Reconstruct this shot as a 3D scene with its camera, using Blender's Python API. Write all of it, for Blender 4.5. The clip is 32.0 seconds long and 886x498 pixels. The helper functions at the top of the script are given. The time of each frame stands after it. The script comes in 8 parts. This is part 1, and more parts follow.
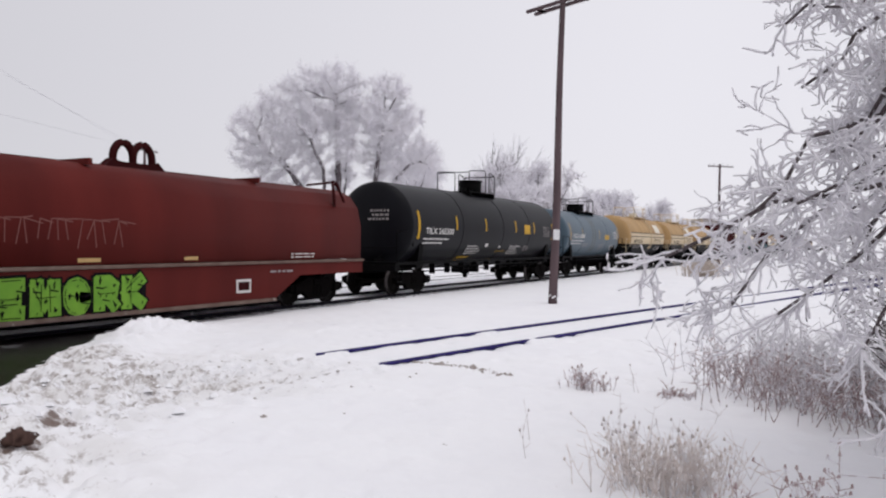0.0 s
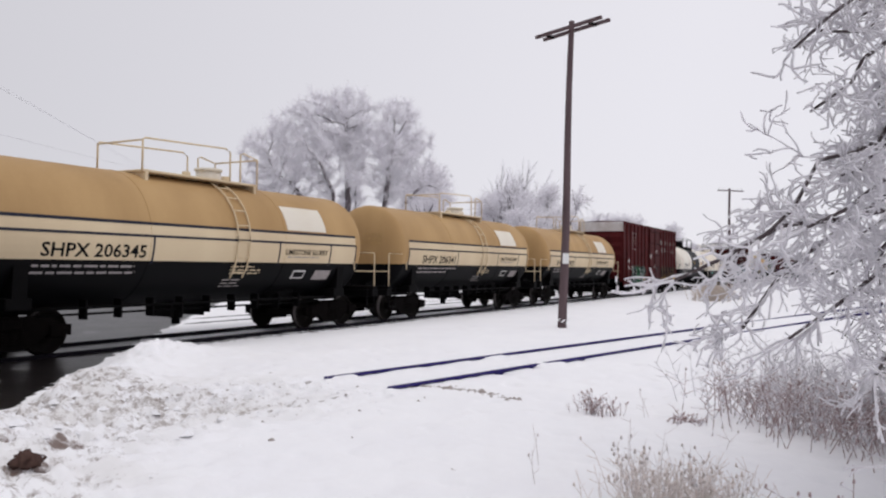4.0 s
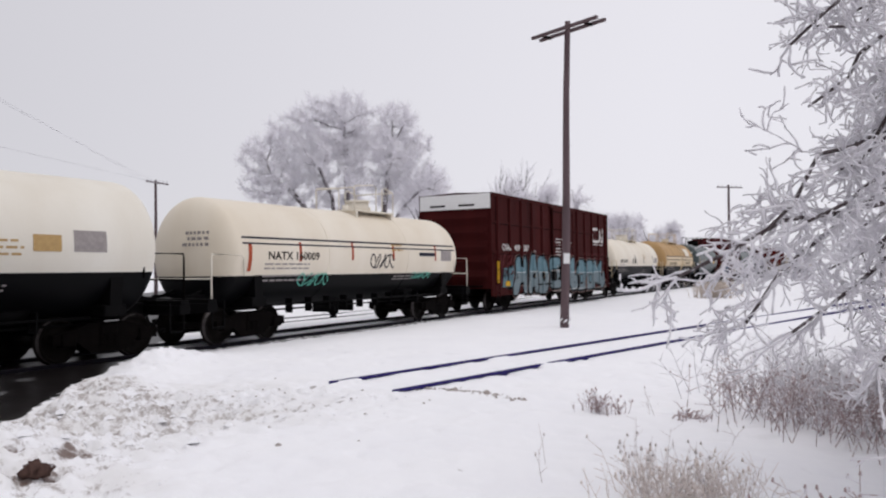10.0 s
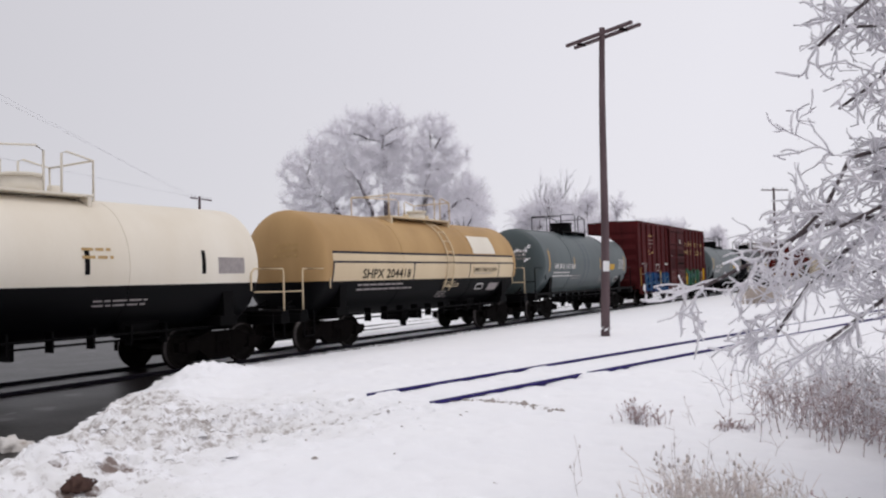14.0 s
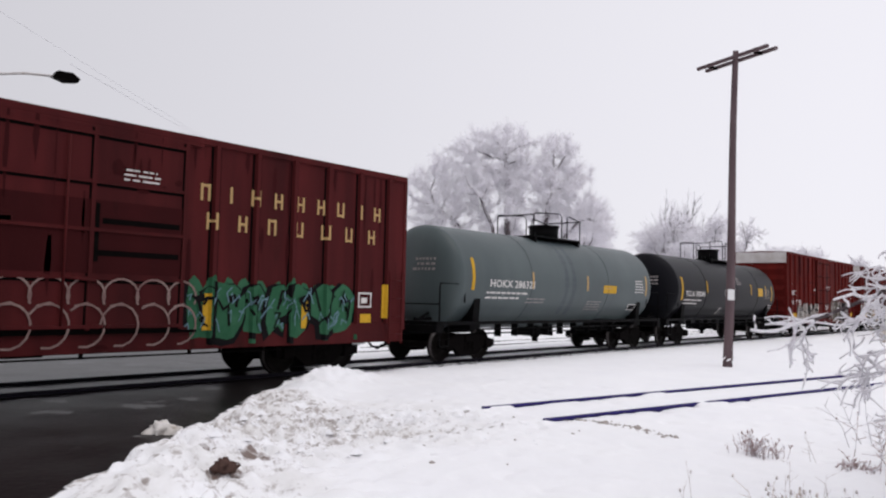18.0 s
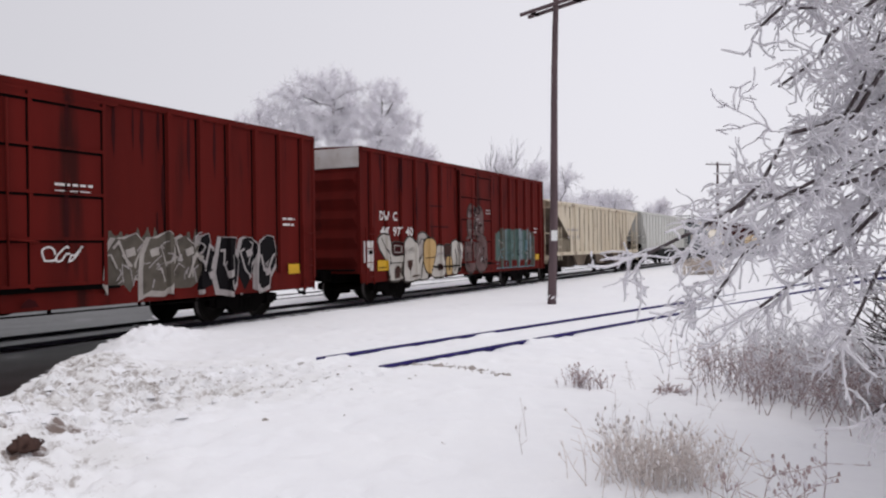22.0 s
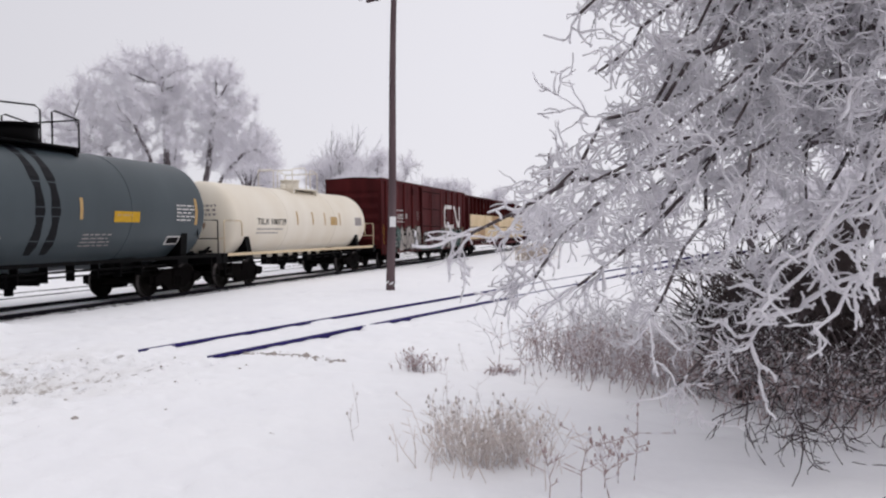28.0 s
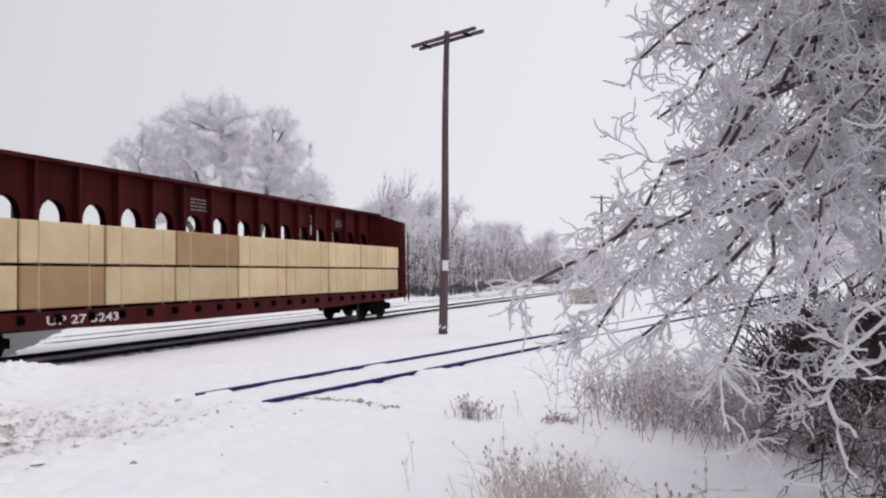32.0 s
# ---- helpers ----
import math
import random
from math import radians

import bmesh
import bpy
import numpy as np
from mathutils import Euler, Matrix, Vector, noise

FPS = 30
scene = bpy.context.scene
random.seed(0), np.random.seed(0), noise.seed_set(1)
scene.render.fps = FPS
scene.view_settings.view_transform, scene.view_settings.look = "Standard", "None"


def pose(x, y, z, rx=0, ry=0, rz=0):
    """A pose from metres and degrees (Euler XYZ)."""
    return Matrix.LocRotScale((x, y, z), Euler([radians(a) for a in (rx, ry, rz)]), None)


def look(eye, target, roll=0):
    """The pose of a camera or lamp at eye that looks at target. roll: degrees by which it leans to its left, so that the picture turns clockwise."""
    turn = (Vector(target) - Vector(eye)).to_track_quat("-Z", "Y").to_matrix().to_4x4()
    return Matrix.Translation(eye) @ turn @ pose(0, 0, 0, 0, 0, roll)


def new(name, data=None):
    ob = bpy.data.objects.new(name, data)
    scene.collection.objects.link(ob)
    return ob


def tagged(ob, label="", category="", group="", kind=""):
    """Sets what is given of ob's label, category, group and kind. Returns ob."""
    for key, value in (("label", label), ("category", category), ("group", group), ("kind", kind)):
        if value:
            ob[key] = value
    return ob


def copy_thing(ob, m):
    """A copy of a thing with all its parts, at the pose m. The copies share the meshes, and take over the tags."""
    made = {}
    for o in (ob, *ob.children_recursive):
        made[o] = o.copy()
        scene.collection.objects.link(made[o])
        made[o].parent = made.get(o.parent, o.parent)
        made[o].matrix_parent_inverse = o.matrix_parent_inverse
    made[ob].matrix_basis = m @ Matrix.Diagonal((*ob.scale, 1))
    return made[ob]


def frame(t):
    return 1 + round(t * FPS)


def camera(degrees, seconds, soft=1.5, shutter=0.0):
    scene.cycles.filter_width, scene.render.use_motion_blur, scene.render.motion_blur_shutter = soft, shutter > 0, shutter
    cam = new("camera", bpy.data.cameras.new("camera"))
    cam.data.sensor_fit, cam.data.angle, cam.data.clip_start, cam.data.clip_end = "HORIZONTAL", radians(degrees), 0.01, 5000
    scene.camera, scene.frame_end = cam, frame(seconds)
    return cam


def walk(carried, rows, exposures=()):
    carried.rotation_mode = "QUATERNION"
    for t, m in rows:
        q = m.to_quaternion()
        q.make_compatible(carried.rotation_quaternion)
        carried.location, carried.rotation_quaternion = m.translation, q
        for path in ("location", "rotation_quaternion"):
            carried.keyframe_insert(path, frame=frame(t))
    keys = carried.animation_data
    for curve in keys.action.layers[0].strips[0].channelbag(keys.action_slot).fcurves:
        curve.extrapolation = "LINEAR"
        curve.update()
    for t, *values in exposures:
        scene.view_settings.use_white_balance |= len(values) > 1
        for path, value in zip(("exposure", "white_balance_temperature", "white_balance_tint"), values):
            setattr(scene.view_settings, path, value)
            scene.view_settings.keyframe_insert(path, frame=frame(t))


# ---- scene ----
cam = camera(59.97, 32.0, soft=2.2)
PATH = [
    (0.0, 0.048, 0.080, 1.726, -62.40, -0.42, -0.42),
    (0.5, 0.041, 0.072, 1.721, -63.05, -0.35, -0.44),
    (1.0, 0.027, 0.072, 1.709, -63.06, -0.80, -1.44),
    (1.5, 0.032, 0.081, 1.718, -62.15, 0.88, -0.39),
    (2.0, 0.019, 0.084, 1.721, -60.50, 0.99, 0.36),
    (2.5, 0.006, 0.079, 1.723, -60.13, 1.84, -0.06),
    (3.0, 0.008, 0.065, 1.726, -59.17, 2.18, -0.17),
    (3.5, 0.031, 0.077, 1.722, -61.84, 1.22, -0.77),
    (5.5, 0.061, 0.076, 1.721, -60.65, 1.78, 0.07),
    (6.0, 0.045, 0.078, 1.719, -60.83, 2.00, -1.29),
    (6.5, 0.035, 0.087, 1.726, -60.06, 1.25, -0.20),
    (7.0, 0.024, 0.101, 1.724, -56.84, 3.32, 0.22),
    (7.5, 0.036, 0.087, 1.724, -58.70, 1.47, 0.53),
    (8.0, 0.055, 0.085, 1.730, -59.49, 1.63, 0.26),
    (8.5, 0.024, 0.044, 1.731, -60.20, 2.51, 1.30),
    (9.0, 0.012, 0.036, 1.720, -60.32, 2.52, 1.49),
    (9.5, 0.027, 0.083, 1.734, -61.02, 2.00, 1.04),
    (10.0, 0.011, 0.080, 1.716, -61.67, 1.54, 0.65),
    (10.5, 0.022, 0.075, 1.725, -62.36, 1.01, 0.74),
    (11.0, 0.025, 0.075, 1.719, -61.79, 1.20, -0.28),
    (11.5, 0.010, 0.070, 1.727, -60.55, 2.00, 1.09),
    (12.0, 0.038, 0.040, 1.734, -60.99, 1.96, 1.10),
    (12.5, 0.071, 0.026, 1.723, -63.07, 1.00, 2.10),
    (13.0, 0.056, 0.065, 1.725, -61.70, 1.96, -0.04),
    (13.5, 0.074, 0.038, 1.733, -59.71, 1.87, 0.83),
    (15.5, -0.022, -0.068, 1.729, -57.12, 4.10, 2.28),
    (16.0, 0.002, -0.064, 1.727, -59.15, 3.41, 2.50),
    (16.5, -0.027, -0.069, 1.729, -62.21, 2.55, 2.49),
    (17.0, -0.091, -0.112, 1.727, -54.81, 3.57, -3.37),
    (17.5, -0.221, -0.173, 1.734, -49.77, 4.36, -1.03),
    (18.0, -0.289, -0.206, 1.737, -49.88, 3.64, -1.28),
    (18.5, -0.200, -0.185, 1.733, -55.29, 4.24, 1.70),
    (19.0, -0.111, -0.139, 1.729, -61.17, 3.54, -0.64),
    (19.5, -0.033, -0.088, 1.728, -67.79, 4.22, 1.07),
    (20.0, -0.017, 0.021, 1.712, -68.68, 2.59, 0.75),
    (20.5, -0.037, -0.007, 1.701, -62.67, -1.31, -0.17),
    (21.0, -0.026, -0.034, 1.726, -60.94, -0.83, 1.36),
    (21.5, -0.034, -0.036, 1.719, -61.81, 0.12, 1.76),
    (22.0, -0.039, -0.027, 1.715, -62.36, -0.16, 0.74),
    (22.5, -0.052, -0.029, 1.715, -61.18, 0.74, 0.96),
    (23.0, -0.062, -0.041, 1.704, -60.72, -0.39, 0.71),
    (23.5, -0.049, -0.054, 1.707, -62.36, -1.40, 0.40),
    (24.0, -0.026, -0.036, 1.698, -63.48, -0.51, 0.42),
    (24.5, -0.037, -0.033, 1.703, -63.58, -0.63, -1.51),
    (26.5, -0.085, -0.038, 1.720, -66.69, -0.52, -0.38),
    (27.0, -0.065, -0.037, 1.713, -68.40, -1.44, 0.81),
    (27.5, 0.013, -0.030, 1.691, -71.33, -1.54, 0.56),
    (28.0, 0.097, -0.068, 1.677, -74.14, -1.25, 0.69),
    (28.5, 0.044, -0.018, 1.700, -73.54, -2.26, 0.58),
    (29.0, 0.057, -0.022, 1.699, -74.00, -0.95, 0.18),
    (29.5, 0.106, -0.002, 1.709, -73.79, 0.17, 0.66),
    (30.0, 0.104, -0.005, 1.709, -70.74, -0.96, 2.87),
    (30.5, 0.158, 0.003, 1.706, -68.95, 0.56, 1.08),
    (31.0, 0.135, -0.014, 1.702, -69.99, 1.44, 0.86),
    (31.5, 0.123, -0.018, 1.705, -70.89, 1.70, 1.22),
    (32.0, 0.136, -0.008, 1.707, -70.33, 1.98, 0.72),
]
walk(cam, [(t, pose(x, y, z, 90 + pitch, roll, yaw)) for t, x, y, z, yaw, pitch, roll in PATH],
     exposures=[(0.0, 0.0), (16.6, 0.0), (17.5, 0.12), (18.3, 0.12), (19.4, 0.0), (32.0, 0.0)])

# world: a bright overcast winter sky
world = bpy.data.worlds.new("overcast_sky")
scene.world = world
world.use_nodes = True
wn = world.node_tree
bg = wn.nodes["Background"]
sky = wn.nodes.new("ShaderNodeTexSky")
sky.sky_type = "NISHITA"
sky.sun_disc = False
sky.sun_elevation, sky.sun_rotation = radians(35), radians(200)
cloud = wn.nodes.new("ShaderNodeMix")
cloud.data_type = "RGBA"
cloud.inputs[0].default_value = 0.97
wn.links.new(sky.outputs[0], cloud.inputs[6])
cloud.inputs[7].default_value = (7.15, 7.03, 7.52, 1)
# sky dimmed towards the west, standing in for lens vignetting
wc, wd, wr, wm = [wn.nodes.new(q) for q in ("ShaderNodeTexCoord", "ShaderNodeVectorMath", "ShaderNodeMapRange", "ShaderNodeMix")]
wd.operation, wm.data_type, wm.blend_type = "DOT_PRODUCT", "RGBA", "MULTIPLY"
wd.inputs[1].default_value = (0.84, -0.54, 0)
wn.links.new(wc.outputs["Generated"], wd.inputs[0])
wn.links.new(wd.outputs["Value"], wr.inputs[0])
for k, q in enumerate((-0.35, 0.7, 0.73, 1.05)):
    wr.inputs[k + 1].default_value = q
wm.inputs[0].default_value = 1
wn.links.new(cloud.outputs[2], wm.inputs[6])
wn.links.new(wr.outputs[0], wm.inputs[7])
wn.links.new(wm.outputs[2], bg.inputs[0])
bg.inputs[1].default_value = 0.11
sun = new("sun", bpy.data.lights.new("sun", "SUN"))
sun.data.energy, sun.data.angle, sun.data.color = 0.85, radians(40), (1, 0.97, 0.95)
sun.matrix_world = look((0, 0, 30), (6, 9, 0))
# ---- materials ----
MATS = {}


def mat(name, a, b=None, rough=0.7, metal=0.0, scale=4.0, fine=60.0, bump=0.15, detail=6.0, rust=None, rust_at=0.6, streak=False, spec=0.07, vary=0.0, zones=()):
    """A surface with two scales of variation between colours a and b, optional rust or frost patches, and fine relief."""
    if name in MATS:
        return MATS[name]
    m = bpy.data.materials.new(name)
    m.use_nodes = True
    nt = m.node_tree
    n, l = nt.nodes, nt.links
    p = n["Principled BSDF"]
    p.inputs["Roughness"].default_value, p.inputs["Metallic"].default_value = rough, metal
    p.inputs["Specular IOR Level"].default_value = spec
    b = b or tuple(v * 0.75 for v in a)
    co = n.new("ShaderNodeTexCoord")
    mp = n.new("ShaderNodeMapping")
    l.new(co.outputs["Object"], mp.inputs[0])
    if streak:
        mp.inputs["Scale"].default_value = (1, 1, 0.12)
    big = n.new("ShaderNodeTexNoise")
    big.inputs["Scale"].default_value, big.inputs["Detail"].default_value = scale, detail
    l.new(mp.outputs[0], big.inputs["Vector"])
    sm = n.new("ShaderNodeTexNoise")
    sm.inputs["Scale"].default_value, sm.inputs["Detail"].default_value = fine, 3
    l.new(co.outputs["Object"], sm.inputs["Vector"])
    add = n.new("ShaderNodeMath")
    add.operation = "MULTIPLY_ADD"
    l.new(sm.outputs[0], add.inputs[0])
    add.inputs[1].default_value = 0.35
    l.new(big.outputs[0], add.inputs[2])
    ramp = n.new("ShaderNodeValToRGB")
    ramp.color_ramp.elements[0].position, ramp.color_ramp.elements[1].position = 0.42, 0.95
    ramp.color_ramp.elements[0].color, ramp.color_ramp.elements[1].color = (*a, 1), (*b, 1)
    l.new(add.outputs[0], ramp.inputs[0])
    col = ramp.outputs[0]
    if rust:
        rn = n.new("ShaderNodeTexNoise")
        rn.inputs["Scale"].default_value, rn.inputs["Detail"].default_value = scale * 1.7, 8
        l.new(mp.outputs[0], rn.inputs["Vector"])
        rr = n.new("ShaderNodeValToRGB")
        rr.color_ramp.elements[0].position, rr.color_ramp.elements[1].position = rust_at, rust_at + 0.1
        l.new(rn.outputs[0], rr.inputs[0])
        mx = n.new("ShaderNodeMix")
        mx.data_type = "RGBA"
        l.new(rr.outputs[0], mx.inputs[0])
        l.new(col, mx.inputs[6])
        mx.inputs[7].default_value = (*rust, 1)
        col = mx.outputs[2]
    if zones:   # paint in straight-edged fields: (axis, from, to, colour)
        sx = n.new("ShaderNodeSeparateXYZ")
        l.new(co.outputs["Object"], sx.inputs[0])
        for axis, lo, hi, colour in zones:
            g1, g2, mu, mz = n.new("ShaderNodeMath"), n.new("ShaderNodeMath"), n.new("ShaderNodeMath"), n.new("ShaderNodeMix")
            g1.operation, g2.operation, mu.operation, mz.data_type = "GREATER_THAN", "LESS_THAN", "MULTIPLY", "RGBA"
            l.new(sx.outputs[axis], g1.inputs[0])
            g1.inputs[1].default_value = lo
            l.new(sx.outputs[axis], g2.inputs[0])
            g2.inputs[1].default_value = hi
            l.new(g1.outputs[0], mu.inputs[0])
            l.new(g2.outputs[0], mu.inputs[1])
            l.new(mu.outputs[0], mz.inputs[0])
            wear = n.new("ShaderNodeMix")
            wear.data_type = "RGBA"
            l.new(add.outputs[0], wear.inputs[0])
            wear.inputs[6].default_value, wear.inputs[7].default_value = (*colour, 1), (*[q * 0.72 for q in colour], 1)
            l.new(col, mz.inputs[6])
            l.new(wear.outputs[2], mz.inputs[7])
            col = mz.outputs[2]
    if vary:
        oi = n.new("ShaderNodeObjectInfo")
        hv = n.new("ShaderNodeHueSaturation")
        mr = n.new("ShaderNodeMapRange")
        mr.inputs[3].default_value, mr.inputs[4].default_value = 1 - vary, 1 + vary
        l.new(oi.outputs["Random"], mr.inputs[0])
        l.new(mr.outputs[0], hv.inputs["Value"])
        l.new(col, hv.inputs["Color"])
        col = hv.outputs[0]
    l.new(col, p.inputs["Base Color"])
    if bump:
        bp = n.new("ShaderNodeBump")
        bp.inputs["Strength"].default_value, bp.inputs["Distance"].default_value = bump, 0.02
        l.new(add.outputs[0], bp.inputs["Height"])
        l.new(bp.outputs[0], p.inputs["Normal"])
    MATS[name] = m
    return m


SNOW = mat("snow", (0.91, 0.91, 0.93), (0.87, 0.87, 0.9), 0.85, scale=0.7, fine=14, bump=0.9, spec=0.2)
DIRTY = mat("dirty_snow", (0.72, 0.7, 0.69), (0.5, 0.46, 0.42), 0.9, scale=2.2, fine=25, bump=0.8, spec=0.2, rust=(0.27, 0.22, 0.18), rust_at=0.6)
CLOD = mat("earth_clod", (0.1, 0.06, 0.05), (0.055, 0.034, 0.03), 0.95, scale=8, rust=(0.7, 0.69, 0.71), rust_at=0.64)
CRUMB = mat("dirt_crumb", (0.42, 0.38, 0.36), (0.27, 0.235, 0.22), 0.95, scale=8, rust=(0.75, 0.74, 0.76), rust_at=0.6)
ASPHALT = mat("wet_asphalt", (0.012, 0.011, 0.012), (0.026, 0.024, 0.024), 0.75, scale=0.8, fine=90, bump=0.25, spec=0.12, rust=(0.07, 0.066, 0.068), rust_at=0.66)
BALLAST = mat("ballast", (0.03, 0.027, 0.028), (0.08, 0.07, 0.07), 0.95, scale=6, fine=40, bump=0.9, rust=(0.88, 0.88, 0.9), rust_at=0.42)
MAINRAIL = mat("main_rail_steel", (0.012, 0.01, 0.016), (0.008, 0.007, 0.01), 0.6, 0.0, scale=9)
RAIL = mat("rail_steel", (0.035, 0.026, 0.16), (0.02, 0.016, 0.075), 0.6, 0.0, scale=9)
TIE = mat("tie_wood", (0.06, 0.05, 0.045), (0.12, 0.1, 0.09), 0.9, scale=5)
BLACK = mat("black_steel", (0.002, 0.002, 0.0023), (0.004, 0.0036, 0.004), 0.6, scale=3, spec=0.05)
GRIME = mat("grimy_iron", (0.0018, 0.0015, 0.0015), (0.0045, 0.0034, 0.0032), 0.8, scale=6, spec=0.03)
WHEEL = mat("wheel_steel", (0.003, 0.0023, 0.0023), (0.008, 0.006, 0.005), 0.7, 0.0, scale=7, spec=0.08)
TREAD = mat("bright_tread", (0.09, 0.08, 0.08), (0.05, 0.045, 0.045), 0.45, 0.6, scale=9)
TANKBLACK = mat("tank_black_paint", (0.0035, 0.0035, 0.005), (0.008, 0.008, 0.011), 0.42, scale=0.9, streak=True, bump=0.04, spec=0.1)
TANKBLUE = mat("tank_blue_grey_paint", (0.075, 0.115, 0.15), (0.05, 0.082, 0.11), 0.42, scale=0.9, streak=True, bump=0.04, spec=0.32)
TANKGREY = mat("tank_grey_green_paint", (0.082, 0.104, 0.106), (0.05, 0.066, 0.07), 0.42, scale=0.9, streak=True, bump=0.04, spec=0.32)
TANKDARK = mat("tank_slate_paint", (0.055, 0.072, 0.082), (0.036, 0.049, 0.057), 0.42, scale=0.9, streak=True, bump=0.04, spec=0.32)
TAN = mat("tank_tan_paint", (0.5, 0.33, 0.16), (0.36, 0.225, 0.105), 0.55, scale=0.8, streak=True, bump=0.04, rust=(0.24, 0.13, 0.07), rust_at=0.7)
CREAM = mat("tank_cream_paint", (0.68, 0.56, 0.38), (0.58, 0.46, 0.31), 0.5, scale=0.8, streak=True, bump=0.05)
WHITE = mat("tank_white_paint", (0.78, 0.74, 0.66), (0.68, 0.62, 0.52), 0.45, scale=0.8, streak=True, bump=0.05, rust=(0.5, 0.4, 0.28), rust_at=0.7)
OXIDE = mat("boxcar_oxide_red", (0.092, 0.0138, 0.0148), (0.03, 0.0058, 0.0064), 0.65, scale=1.6, streak=True, bump=0.06, rust=(0.03, 0.007, 0.006), rust_at=0.63)
BRIGHTRED = mat("boxcar_bright_red", (0.122, 0.0105, 0.008), (0.06, 0.0062, 0.005), 0.75, scale=1.1, streak=True, bump=0.06, rust=(0.035, 0.006, 0.005), rust_at=0.6)
DARKRED = mat("boxcar_dark_red", (0.045, 0.0062, 0.0072), (0.026, 0.004, 0.0045), 0.75, scale=1.1, streak=True, bump=0.06, rust=(0.014, 0.004, 0.004), rust_at=0.7)
COILRED = mat("coil_hood_red", (0.125, 0.019, 0.016), (0.07, 0.011, 0.01), 0.6, scale=0.7, streak=True, bump=0.05, rust=(0.035, 0.008, 0.007), rust_at=0.68)
ROOFGREY = mat("galvanised_roof", (0.6, 0.58, 0.58), (0.42, 0.38, 0.36), 0.6, scale=2, rust=(0.28, 0.14, 0.09), rust_at=0.66)
HOPPER = mat("hopper_grey_cream", (0.64, 0.58, 0.46), (0.48, 0.39, 0.29), 0.6, scale=1.6, streak=True, rust=(0.15, 0.1, 0.075), rust_at=0.58)
HOPPERDARK = mat("hopper_dark_brown", (0.03, 0.021, 0.017), (0.075, 0.055, 0.042), 0.85, scale=2.5, streak=True)
LEDGE = mat("dull_ledge_paint", (0.2, 0.15, 0.125), (0.1, 0.06, 0.052), 0.7, scale=3, rust=(0.5, 0.48, 0.47), rust_at=0.66)
HOPPERGRIME = mat("hopper_grime", (0.1, 0.075, 0.06), (0.2, 0.16, 0.12), 0.85, scale=1.5, streak=True)
HOPPER2 = mat("hopper_pale_grey", (0.6, 0.6, 0.57), (0.47, 0.46, 0.43), 0.6, scale=1.2, streak=True, rust=(0.26, 0.2, 0.16), rust_at=0.72)
LUMBERWRAP = mat("lumber_wrap", (0.7, 0.56, 0.36), (0.55, 0.41, 0.24), 0.5, scale=1.5, bump=0.2, vary=0.12)
LUMBERSTRAP = mat("lumber_strap", (0.56, 0.43, 0.26), (0.44, 0.32, 0.18), 0.6, scale=6)
LUMBERDARK = mat("lumber_wrap_brown", (0.42, 0.28, 0.16), (0.33, 0.21, 0.12), 0.75, scale=1.5, bump=0.2)
PAINTWHITE = mat("stencil_white", (0.72, 0.7, 0.68), (0.55, 0.52, 0.5), 0.7, scale=12, bump=0)
PAINTDIM = mat("faded_stencil", (0.36, 0.33, 0.32), (0.26, 0.23, 0.23), 0.7, scale=12, bump=0)
PAINTBLACK = mat("stencil_black", (0.006, 0.005, 0.006), None, 0.6, scale=12, bump=0)
PAINTNAVY = mat("stripe_navy", (0.03, 0.032, 0.05), None, 0.6, scale=12, bump=0)
YELLOW = mat("reflective_yellow", (0.6, 0.36, 0.03), (0.46, 0.26, 0.02), 0.4, scale=12, bump=0)
OFFYELLOW = mat("faded_gold", (0.5, 0.34, 0.15), (0.4, 0.26, 0.12), 0.6, scale=12, bump=0)
ORANGERED = mat("reflective_red", (0.45, 0.09, 0.04), (0.3, 0.06, 0.03), 0.5, scale=12, bump=0)
G_LIME = mat("spray_lime", (0.2, 0.4, 0.05), (0.13, 0.3, 0.04), 0.6, scale=3)
G_BLUE = mat("spray_blue", (0.01, 0.06, 0.18), (0.012, 0.045, 0.11), 0.6, scale=3)
G_TEAL = mat("spray_teal", (0.085, 0.135, 0.122), (0.06, 0.09, 0.085), 0.6, scale=3)
G_GREEN = mat("spray_green", (0.02, 0.085, 0.042), (0.04, 0.13, 0.07), 0.6, scale=3)
G_SKY = mat("spray_pale_blue", (0.15, 0.25, 0.29), (0.095, 0.165, 0.2), 0.6, scale=3)
G_SILVER = mat("spray_silver", (0.4, 0.37, 0.34), (0.24, 0.21, 0.2), 0.5, scale=3)
G_PINK = mat("spray_pink", (0.26, 0.075, 0.085), (0.15, 0.04, 0.045), 0.6, scale=3)
POLEWOOD = mat("pole_wood", (0.15, 0.108, 0.115), (0.085, 0.06, 0.066), 0.85, scale=5, streak=True, fine=40, bump=0.4)
FROST = mat("hoarfrost", (0.8, 0.79, 0.83), (0.6, 0.58, 0.63), 0.85, scale=9, fine=120, bump=0.3, spec=0.2)
# white frost, made paler still to put distant haze into the colour
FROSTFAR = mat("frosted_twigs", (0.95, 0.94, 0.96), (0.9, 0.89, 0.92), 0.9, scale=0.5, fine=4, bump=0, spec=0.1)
BARK = mat("frosted_bark", (0.06, 0.045, 0.048), (0.12, 0.1, 0.105), 0.9, scale=7, bump=0.5, rust=(0.75, 0.74, 0.78), rust_at=0.54)
TWIG = mat("twig_bark_under_frost", (0.89, 0.88, 0.91), (0.8, 0.78, 0.81), 0.9, scale=14, fine=90, bump=0.3, rust=(0.3, 0.24, 0.25), rust_at=0.64)
